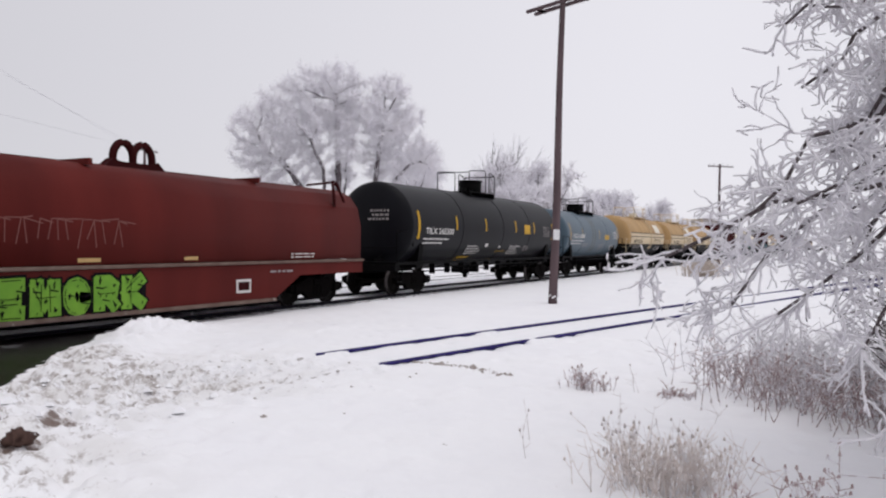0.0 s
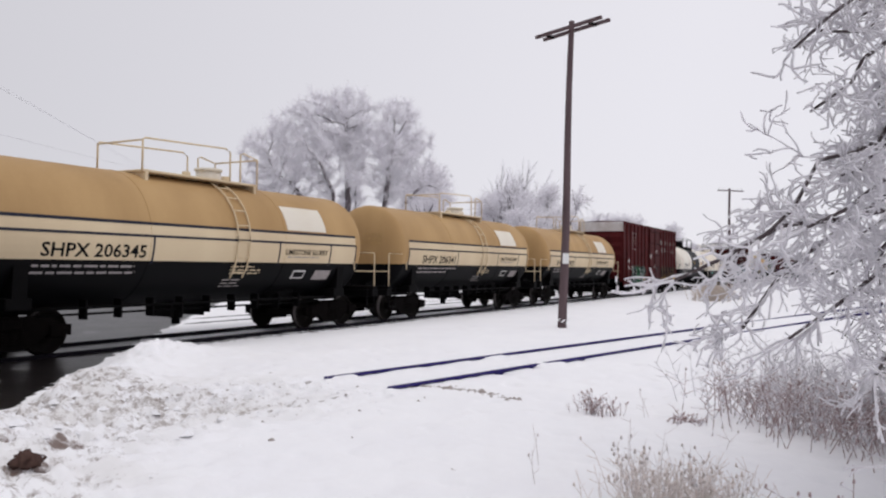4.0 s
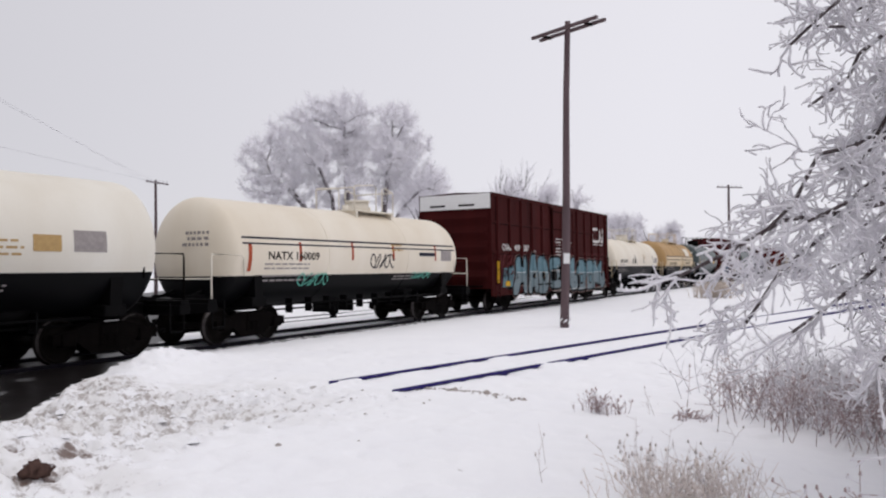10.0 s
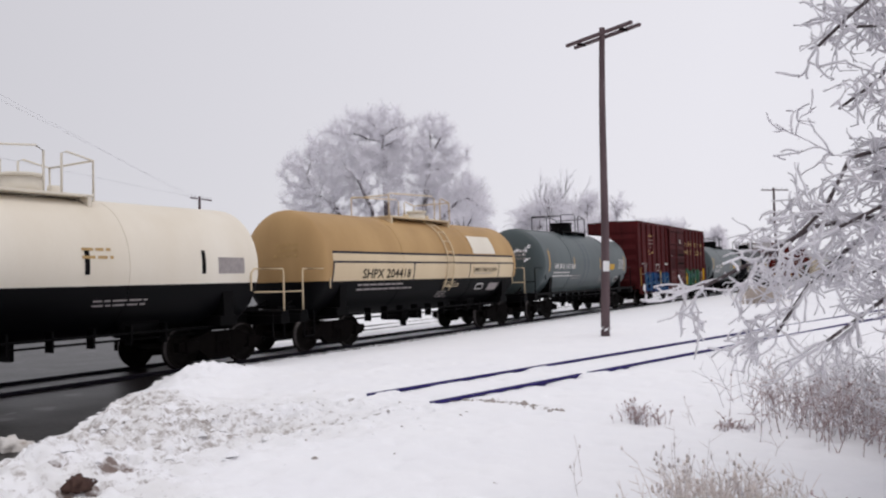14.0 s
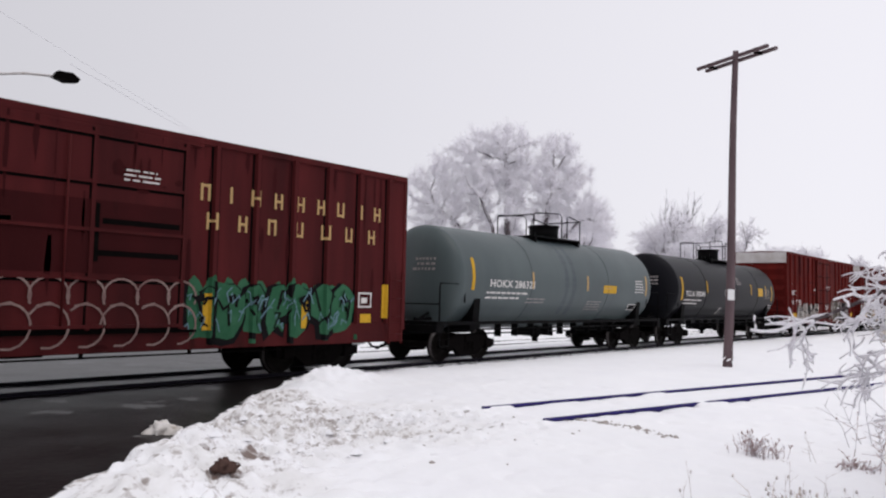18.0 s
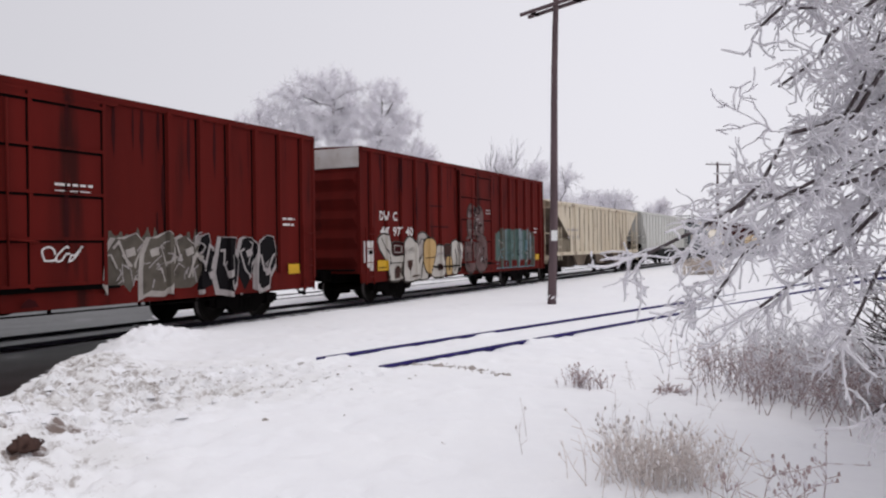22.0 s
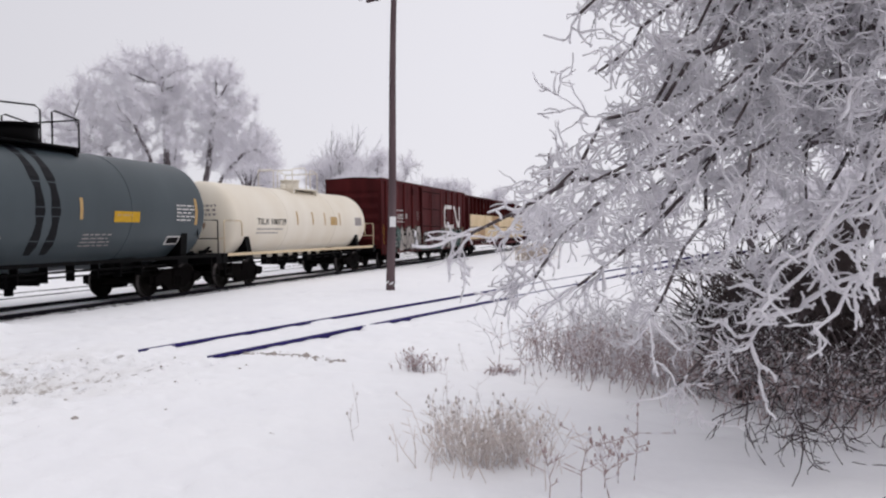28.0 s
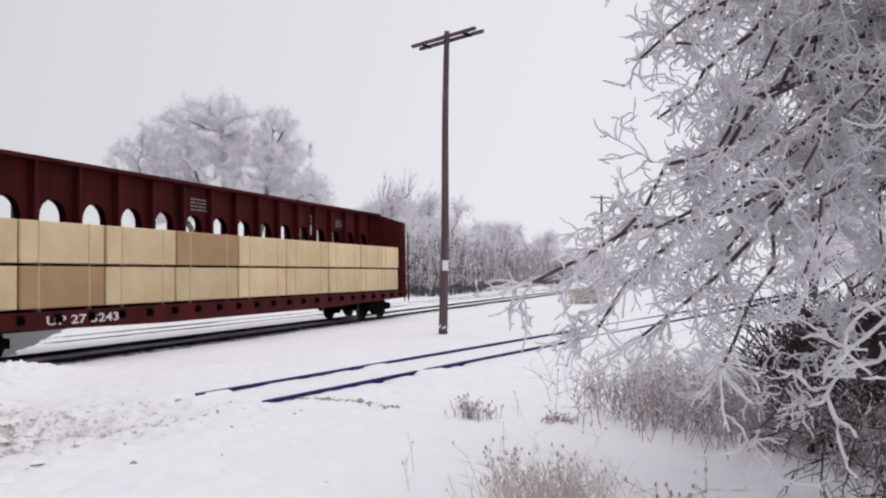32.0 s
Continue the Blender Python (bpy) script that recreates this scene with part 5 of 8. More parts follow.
def grey_tank(a, b, code, paint, label, seed, snow=False, low=0.0, tx=(-4.0, -1.7), dx=0.0, dome=1.0):
    gap = b - a
    hb = gap / 2 - 0.95
    e = gap / 2 - 1.35
    car, wrap = tank_car(label, gap, hb * 2, 2.95 - low, 2.3 - low / 2, paint, dict(dome_x=dome, dome_h=0.42, dome_r=0.5, rl=1.7, rr=1.2, seams=[-2.4, 2.4], dish=0.4, ladder=False))
    R, zc = (2.95 - low) / 2, 2.3 - low / 2
    for x in (dome - 0.85, dome - 0.4):       # dark spill bands beside the manway
        g = Geo()
        for k in range(14):
            t0, t1 = math.pi / 2 + 0.15 - 2.5 * k / 14, math.pi / 2 + 0.15 - 2.5 * (k + 1) / 14
            w0, w1 = 0.12 + 0.03 * math.sin(k * 2.1), 0.12 + 0.03 * math.sin((k + 1) * 2.1)
            g.add([(x - w0, -(R + 0.005) * math.cos(t0), zc + (R + 0.005) * math.sin(t0)), (x + w0, -(R + 0.005) * math.cos(t0), zc + (R + 0.005) * math.sin(t0)), (x + w1, -(R + 0.005) * math.cos(t1), zc + (R + 0.005) * math.sin(t1)), (x - w1, -(R + 0.005) * math.cos(t1), zc + (R + 0.005) * math.sin(t1))], [(0, 1, 2, 3)], 0, True)
        part("spill_stain", g, TANKDARK if paint is not TANKDARK else TANKBLACK, car)
    mk = Marks()
    mk.text(code, tx[0], 2.06, 0.3, W, width=tx[1] - tx[0])
    mk.dx = dx
    mk.bars(tx[0] - 0.1 - dx, 1.92, 2.2, 0.3, 2, W).bars(tx[1] - 0.3 - dx, 1.75, 1.2, 0.22, 2, D)
    ticks(mk, (-1.75, 1.55), 2.05, 0.5, 4)
    mk.rect(2.65, 2.0, 3.6, 2.27, Y).bars(2.75, 2.2, 0.7, 0.12, 1, 4, 1).bars(1.7, 1.7, 1.1, 0.4, 4, D)
    mk.dx = 0
    mk.bars(e - 1.25, 2.5, 0.9, 0.5, 5, W).rect(e - 1.5, 1.35, e - 0.9, 1.62, W).rect(e - 1.45, 1.39, e - 0.95, 1.58, B, 1)
    mk.rect(e - 0.4, 1.95, e - 0.28, 2.7, 4).rect(-e + 0.35, 1.95, -e + 0.48, 2.85, Y if seed in (11, 13) else 4)
    mk.make("stencil", INK, car, wrap, label="white stencilled reporting mark")
    end_print(car, hb, zc, 2 * R, PAINTDIM)
    if snow:
        rng = random.Random(seed)
        g = Geo()
        lie = lambda x: 0.24 + 0.5 * max(0, noise.noise((x * 0.8, 2, seed))) + 0.05 * noise.noise((x * 4, 5, seed)) + 0.42 * max(0.0, min(1.0, (x - hb + 3.6) / 0.7))
        xs = np.linspace(-hb + 0.7, hb - 0.6, 70)
        for x0, x1 in zip(xs, xs[1:]):
            for sd in (-1, 1):
                for i in range(4):
                    z = [(x0, lie(x0) * i / 4), (x1, lie(x1) * i / 4), (x1, lie(x1) * (i + 1) / 4), (x0, lie(x0) * (i + 1) / 4)]
                    g.add([(x, sd * (R + 0.035 * (1 - t / 1.2)) * math.sin(t), zc + (R + 0.035 * (1 - t / 1.2)) * math.cos(t)) for x, t in z], [(0, 1, 2, 3)], 0, True)
        part("snow_cap", g, CLEANSNOW, car, "thin white snow lying on the shell")
        g = Geo()
        for k in range(26):
            y, z = rng.uniform(-0.9, 0.1), rng.uniform(0.1, 0.75)
            y, z = (y, 0.55 + rng.gauss(0, 0.07)) if k < 16 else (-0.75 + rng.gauss(0, 0.06), z)
            rr = math.hypot(y, z) / R
            x = -hb + 0.4 * (1 - math.sqrt(max(0, 1 - rr * rr))) - 0.02
            q = rng.uniform(0.05, 0.13)
            g.add([(x + 0.02, y + q * math.cos(u), zc + z + q * 0.7 * math.sin(u)) for u in np.linspace(0, 2 * math.pi, 8)[:-1]] + [(x - 0.03, y, zc + z)], [(i, (i + 1) % 7, 7) for i in range(7)], 0, True)
        part("snow_patch", g, CLEANSNOW, car, "snow stuck to the tank's head")
    put(car, a, b)


def tan_tank(a, b, code, seed, white_patch=True, tx=(-4.2, -1.7), label="tan tank car with cream band and black belly"):
    gap = b - a
    hb = gap / 2 - 0.95
    e = gap / 2 - 1.35
    R, zc = 1.45, 2.25
    paint = mat("tank_tan_cream_black", (0.5, 0.33, 0.16), (0.36, 0.225, 0.105), 0.55, scale=0.8, streak=True, bump=0.04, rust=(0.24, 0.13, 0.07), rust_at=0.7, zones=[(2, -1, 1.78, (0.0035, 0.0035, 0.0045))])
    car, wrap = tank_car(label, gap, hb * 2, R * 2, zc, paint, dict(dome_x=0.95, dome_h=0.3, dome_r=0.3, dome=WHITE, rl=2.6, rr=0.95, top=CREAM, rail=CREAM, seams=[-2.0, 2.2], ladder_mat=CREAM, rail_h=0.8, walk=False, dish=0.4))
    mk = Marks()
    mk.rect(-e + 0.2, 1.76, e - 0.2, 2.54, 7)
    mk.rect(-e + 0.2, 2.5, e - 0.2, 2.56, 6, 1).rect(-e + 0.2, 2.25, e - 0.2, 2.3, 6, 1)
    mk.text(code, tx[0], 1.83, 0.36, B, 1, width=tx[1] - tx[0]).text("LIMESTONE SLURRY", 2.2, 1.98, 0.19, B, 1, width=1.75).bars(2.3, 1.93, 1.4, 0.08, 1, D, 1)
    for x in (-e + 0.2, tx[1] + 0.15, 1.95, 4.05, e - 0.2):
        if x < e:
            mk.rect(x, 1.7, x + 0.05, 2.28, 6, 1)
    mk.bars(tx[0] - 0.1, 1.66, 2.8, 0.28, 2, D).bars(0.4, 1.66, 1.1, 0.26, 3, CREAMBAR).bars(0.3, 1.3, 0.7, 0.3, 3, D).rect(2.7, 1.3, 3.2, 1.55, W).rect(2.74, 1.34, 3.16, 1.51, B, 1).rect(3.6, 1.25, 4.3, 1.55, D)
    if white_patch:
        mk.rect(2.3, 2.6, 3.9, 3.3, 8)
    mk.make("stencil", INK, car, wrap, label="black stencilled reporting mark on cream")
    end_print(car, hb, zc, 2 * R, OFFYELLOW)
    put(car, a, b)


CREAMBAR = 7


def white_tank(a, b, code, seed, label, belly=None, band=None, top=WHITE, R=1.45, zc=2.2, tag=False, rail=WHITE, stripes=False, tx=(-3.5, -1.45), warm=0.0, dome=0.9):
    gap = b - a
    hb = gap / 2 - 0.95
    e = gap / 2 - 1.35
    st = dict(dome_x=dome, dome_h=0.34, dome_r=0.36, top=top, rail=rail, seams=[-2.0, 2.2], walk=belly is None, rl=1.2, rr=1.0, dome=top, dish=0.4, ladder=False)
    zones = []
    if belly is not None:
        zones.append((2, -1, zc + belly, (0.0035, 0.0035, 0.0045)))
    if band:
        zones.append((0, band[0], band[1], (0.005, 0.005, 0.0065)))
        st.update(top=BLACK, dome=BLACK, dome_x=dome, rl=1.7, rr=2.3, dome_h=0.5, ladder=False)
    paint = mat("tank_white_" + str(seed), (0.8, 0.77 - warm, 0.7 - 2 * warm), (0.7, 0.65 - warm, 0.56 - 2 * warm), 0.5, scale=0.8, streak=True, bump=0.04, rust=(0.45, 0.36, 0.25), rust_at=0.72, zones=zones)
    car, wrap = tank_car(label, gap, hb * 2, R * 2, zc, paint, st)
    mk = Marks()
    mk.text(code, tx[0], 2.0, 0.28, B, width=tx[1] - tx[0])
    if belly is None:
        mk.bars(tx[0], 1.86, 1.9, 0.26, 2, D)
    else:
        mk.bars(tx[0] - 0.1, 1.9, 1.9, 0.22, 2, D)
    if band:
        ticks(mk, (-e + 0.3,), 1.95, 0.85, 5)
        ticks(mk, (band[0] - 0.75,), 2.15, 0.42, 5)
        m = (band[0] + band[1]) / 2
        mk.rect(m - 0.6, 2.1, m - 0.5, 2.5, Y).rect(band[1] + 0.85, 2.1, band[1] + 1.4, 2.4, 4).rect(band[1] + 1.65, 2.1, band[1] + 2.35, 2.5, D).bars(band[1] + 0.1, 2.3, 0.6, 0.35, 3, 4)
    else:
        plain = belly is None
        ticks(mk, (-1.2, 0.1, 1.2, 2.7) if plain else (-0.9, 1.3, 4.0), 2.0, 0.5, 4 if plain else 5 if stripes else B)
        mk.rect(e - 1.1, 2.0, e - 0.35, 2.35, D)
        if plain:
            mk.rect(1.75, 2.0, 2.4, 2.34, 4)
        else:
            mk.bars(1.2, 2.5, 0.7, 0.3, 2, 4)
    if stripes:
        mk.rect(-e + 0.1, 2.5, e - 0.1, 2.55, 6).rect(-e + 0.1, 2.36, e - 0.1, 2.4, 6)
    if belly is not None:
        mk.bars(tx[0] - 0.1, 1.6, 2.4, 0.26, 2, D).bars(1.5, 1.5, 1.2, 0.2, 2, D)
    if stripes:
        mk.tag(-3.2, 1.25, -1.9, 1.65, 4, 22, 5, 71, fat=0.1).tag(2.6, 1.4, 3.8, 1.62, 4, 22, 5, 72, fat=0.1).tag(0.0, 1.75, 1.3, 2.2, 6, 6, 5, 73, fat=0.1).rect(-3.3, 1.95, -3.2, 2.45, 5).rect(-e + 0.3, 1.7, -e + 0.42, 2.4, 5).rect(2.9, 2.15, 4.0, 2.27, 6)
    if tag:
        mk.tag(-1.6, 1.92, -0.5, 2.25, B, B, 5, seed, fat=0.16)
    mk.make("stencil", INK + [PAINTDIM] * 13 + [mat('spray_mint', (0.15, 0.5, 0.4), None, 0.7, scale=5)], car, wrap, label="black stencilled reporting mark")
    end_print(car, hb, zc, 2 * R, PAINTDIM)
    if seed in (6, 8, 14):     # rust runs on the head
        g = Geo()
        for k in range(5):
            y = -0.55 + 0.05 * k
            z0 = zc - 0.05 - 0.02 * (k % 3)
            for i in range(4):
                za, zb = z0 - 0.16 * i, z0 - 0.16 * (i + 1)
                f = lambda yy, zz: -hb + 0.4 * (1 - math.sqrt(max(0, 1 - (math.hypot(yy, zz - zc) / R) ** 2))) - 0.012
                g.add([(f(y, za), y, za), (f(y + 0.045, za), y + 0.045, za), (f(y + 0.045, zb), y + 0.045, zb), (f(y, zb), y, zb)], [(0, 1, 2, 3)])
        part("rust_run", g, mat("rust_run", (0.2, 0.1, 0.06), (0.3, 0.18, 0.1), 0.85, scale=9), car)
    put(car, a, b)


SPRAY = [PAINTWHITE, PAINTBLACK, G_LIME, G_BLUE, G_TEAL, G_GREEN, G_SKY, G_SILVER, G_PINK, YELLOW, OFFYELLOW, PAINTDIM, DARKRED, GRIME, G_FADED, G_NAVY, G_MAUVE, DARKRED,
         mat('spray_tan_green', (0.2, 0.13, 0.08), (0.1, 0.13, 0.075), 0.7, scale=1.4), mat('spray_umber', (0.035, 0.018, 0.016), (0.06, 0.028, 0.022), 0.7, scale=2),
         mat('spray_dull_rose', (0.14, 0.035, 0.04), None, 0.7, scale=3), mat('spray_thin_chalk', (0.3, 0.22, 0.2), (0.16, 0.09, 0.085), 0.7, scale=4),
         mat('spray_grey_blue', (0.13, 0.175, 0.2), (0.185, 0.225, 0.24), 0.6, scale=1.5),
         mat('spray_cream', (0.5, 0.47, 0.43), (0.38, 0.35, 0.32), 0.6, scale=1.5), mat('spray_dull_mauve', (0.15, 0.1, 0.095), (0.085, 0.05, 0.05), 0.7, scale=3)]


def shield(mk, x, z, h, m):
    mk.group('emblem')
    w = h * 0.44
    p = [(-w, 0.75), (-w * 0.92, 1), (-w * 0.4, 0.9), (0, 1), (w * 0.4, 0.9), (w * 0.92, 1), (w, 0.75), (w * 0.85, 0.3), (0.5 * w, 0.08), (0, 0), (-0.5 * w, 0.08), (-w * 0.85, 0.3), (-w * 0.97, 0.64)]
    mk.stroke([(x + a, z + b * h) for a, b in p], 0.045, m, 0)
    for k, wd in enumerate((0.6, 0.62, 0.25)):
        mk.stroke([(x - w * wd, z + h * (0.72 - 0.18 * k)), (x + w * wd, z + h * (0.72 - 0.18 * k))], 0.05, 21)
    mk.done()


def blocks(mk, words, x, z, size, step, m):
    """Spaced-out marks of a painted company title, as plain letter-size shapes."""
    rng = random.Random(len(words))
    for k, ch in enumerate(words):
        mk.group("title_mark")
        a, w = x + k * step, size * 0.55
        if ch == "I":
            mk.stroke([(a + w / 2, z), (a + w / 2, z + size)], 0.055, m)
        else:
            mk.stroke([(a, z), (a, z + size)], 0.055, m)
            mk.stroke([(a + w, z), (a + w, z + size)], 0.055, m)
            v = z + size * rng.choice((0.06, 0.5, 0.5, 0.94))
            mk.stroke([(a + 0.03, v), (a + w - 0.03, v)], 0.05, m)
        mk.done()


def pale_mural(mk):
    """Interlocking cream and gold forms, a dull lobed figure and a streaked teal field."""
    rng = random.Random(41)

    def form(ring, fill, lay, line=0.035):
        mk.group("graffiti_figure")
        ring = soften(ring)
        mk.raw(grow(ring, line + 0.02), 14, lay)
        mk.raw(grow(ring, line), 1, lay + 0.5)
        mk.raw(ring, fill, lay + 1)

    def lines(pts, w=0.03, m=1, lay=9):
        mk.stroke(pts, w, m, lay)

    form([(-6.88, 1.98), (-6.5, 2.14), (-6.12, 1.96), (-6.02, 1.52), (-5.42, 1.5), (-5.34, 0.64), (-6.32, 0.64), (-6.36, 1.3), (-6.78, 1.66)], 23, 1)
    lines([(-6.7, 1.98), (-6.4, 1.6), (-6.28, 1.2), (-6.2, 0.7)])
    lines([(-6.34, 1.2), (-5.5, 1.2)], 0.025)
    mk.raw([(-5.9, 0.7), (-5.62, 0.72), (-5.55, 1.0), (-5.74, 1.12), (-5.92, 1.0)], 19, 8)
    mk.done()
    form([(-6.04, 1.46), (-6.04, 1.86), (-5.44, 1.84), (-5.42, 1.46)], 12, 3)
    lines([(-5.96, 1.54), (-5.96, 1.76), (-5.52, 1.74), (-5.52, 1.54), (-5.96, 1.54)], 0.03, 7)
    mk.done()
    form([(-5.5, 0.58), (-5.42, 1.45), (-5.22, 1.92), (-4.95, 2.06), (-4.6, 1.9), (-4.42, 1.5), (-4.36, 0.58)], 23, 5)
    mk.raw([(-5.12, 1.26), (-4.78, 1.28), (-4.8, 1.08), (-4.94, 0.9), (-5.1, 1.08)], 19, 9)
    lines([(-4.94, 0.92), (-4.94, 0.62)], 0.025)
    for k in range(3):
        lines([(-5.2 + 0.18 * k, 1.48), (-5.16 + 0.18 * k, 1.68), (-5.05 + 0.18 * k, 1.56)], 0.022)
    lines([(-4.8, 0.72), (-4.45, 0.76)], 0.05, 19)
    mk.done()
    form([(-4.66, 1.72), (-4.34, 2.14), (-3.9, 2.2), (-3.62, 1.96), (-3.86, 1.5), (-4.34, 1.3)], 7, 2)
    lines([(-4.4, 1.75), (-4.15, 1.98), (-3.85, 1.92)])
    mk.done()
    form([(-4.42, 0.6), (-4.3, 1.2), (-4.02, 1.46), (-3.9, 1.1), (-3.62, 0.6)], 23, 3)
    lines([(-4.2, 0.66), (-4.1, 1.2)], 0.05)
    mk.done()
    form([(-4.02, 1.2), (-3.98, 1.98), (-3.22, 1.98), (-3.06, 1.6), (-3.5, 0.72), (-3.84, 0.86)], 10, 6)
    lines([(-3.9, 1.32), (-3.2, 1.34)], 0.025)
    mk.done()
    form([(-3.5, 0.64), (-3.3, 1.32), (-2.96, 1.78), (-2.56, 1.68), (-2.52, 1.34), (-2.3, 0.96), (-2.46, 0.64)], 23, 3)
    mk.raw([(-2.88 + 0.15 * math.cos(q), 0.98 + 0.14 * math.sin(q)) for q in np.linspace(0, 5.6, 9)], 19, 8)
    lines([(-3.1, 1.4), (-2.6, 1.5)], 0.06, 11)
    mk.done()
    form([(-2.46, 1.38), (-2.46, 1.76), (-1.84, 1.76), (-1.84, 1.38)], 19, 2)
    mk.done()
    form([(-2.34, 0.66), (-2.36, 1.34), (-1.9, 1.34), (-1.86, 0.7)], 10, 6)
    lines([(-2.12, 0.86), (-2.1, 1.3)], 0.08)
    mk.done()
    form([(-1.86, 0.68), (-1.92, 1.84), (-1.54, 1.96), (-1.12, 1.72), (-1.24, 1.3), (-1.42, 0.68)], 23, 4)
    lines([(-1.7, 0.8), (-1.5, 1.2), (-1.66, 1.6)], 0.045)
    lines([(-1.45, 1.75), (-1.25, 1.3)], 0.07, 11)
    mk.done()
    for cx, cz, rx, rz in ((-0.34, 2.68, 0.38, 0.66), (0.34, 2.64, 0.38, 0.62), (-0.44, 1.42, 0.52, 0.76), (0.5, 1.42, 0.54, 0.76)):
        form([(cx - rx, cz - rz * 0.7), (cx - rx * 0.9, cz + rz * 0.7), (cx, cz + rz), (cx + rx * 0.9, cz + rz * 0.7), (cx + rx, cz - rz * 0.7), (cx, cz - rz)], 24, 2 if cx < 0 else 5)
        for _ in range(17):
            u, v = cx + rx * rng.uniform(-0.7, 0.6), cz + rz * rng.uniform(-0.8, 0.6)
            lines([(u, v), (u + rng.uniform(-0.2, 0.2), v + rng.uniform(0.05, 0.25)), (u + rng.uniform(-0.25, 0.25), v + rng.uniform(-0.05, 0.2))], rng.uniform(0.02, 0.05), rng.choice((19, 12, 1, 1, 11)))
        mk.done()
    mk.group("graffiti")
    for k in range(44):      # streaks of thin teal paint
        u = 2.1 + 4.4 * k / 44
        top = 2.42 - 0.35 * max(0.0, abs(u - 4.2) - 1.5) + rng.uniform(-0.08, 0.06)
        mk.raw([(u, 0.74 + rng.uniform(0, 0.06)), (u + 0.11, 0.74), (u + 0.11, top), (u, top + rng.uniform(-0.03, 0.03))], rng.choice((4, 4, 4, 22, 14, 14)), 1 + 0.02 * k)
    for z in (0.78, 1.38, 1.95):
        lines([(2.2, z), (6.3, z)], 0.04, 6 if z < 1 else 4, 5)
    for k in range(26):
        u, v = rng.uniform(2.2, 6.2), rng.uniform(0.8, 1.85)
        lines([(u, v), (u + rng.uniform(-0.2, 0.3), v + 0.3), (u + rng.uniform(-0.1, 0.4), v + rng.uniform(0.1, 0.5))], 0.03, rng.choice((6, 11, 1, 4)), 6)
    mk.done()


def common_box(mk, h, near=True, far=True, low=()):
    """Reflective bars at the car's ends, and small yellow labels low on the side."""
    if near:
        mk.rect(-h + 0.25, 1.1, -h + 0.38, 2.1, 9).rect(-h + 0.95, 1.05, -h + 1.6, 1.3, 9)
    if far:
        mk.rect(h - 0.75, 1.2, h - 0.62, 2.0, 9).rect(h - 1.5, 1.1, h - 1.1, 1.3, 9)
        mk.rect(h - 1.6, 1.45, h - 1.1, 1.8, 0, 1).rect(h - 1.56, 1.49, h - 1.14, 1.76, 12, 2).rect(h - 1.45, 1.55, h - 1.25, 1.68, 0, 3)
    for x, w in low:
        mk.rect(x, 0.95, x + w, 1.12, 9, 9)


def runs(mk, h, top, n, seed, m=12):
    """Dark streaks of rust and soot running down the side."""
    rng = random.Random(seed)
    mk.group("rust_runs")
    for _ in range(n):
        x, z = rng.uniform(-h + 0.2, h - 0.2), top - (0.15 if rng.random() < 0.5 else rng.uniform(0.3, 2.4))
        w, q = rng.uniform(0.012, 0.06), rng.uniform(0.4, 1.7)
        mk.raw([(x - w * 0.4, z), (x + w * 0.6, z), (x + w, z - q * 0.4), (x + w * 0.2, z - q), (x - w, z - q * 0.5)], m, 0)
    for _ in range(n // 2):      # soot along the foot of the side
        x, w, q = rng.uniform(-h + 0.2, h - 0.5), rng.uniform(0.08, 0.4), rng.uniform(0.05, 0.22)
        mk.raw([(x, 0.72), (x + w, 0.72), (x + w * 0.8, 0.72 + q * 0.7), (x + w * 0.45, 0.72 + q), (x + w * 0.15, 0.72 + q * 0.5)], m, 0)
    mk.done()


def scuffs(mk, x0, x1, z0, z1, n, seed, m=12):
    rng = random.Random(seed)
    mk.group("rust_scuff")
    for _ in range(n):
        x, z = rng.uniform(x0, x1), rng.uniform(z0, z1)
        w, h = rng.uniform(0.04, 0.2), rng.uniform(0.03, 0.22)
        mk.raw([(x + w * math.cos(q) * rng.uniform(0.5, 1), z + h * math.sin(q) * rng.uniform(0.5, 1)) for q in np.linspace(0, 2 * math.pi, 9)[:-1]], m, 0)
    mk.done()


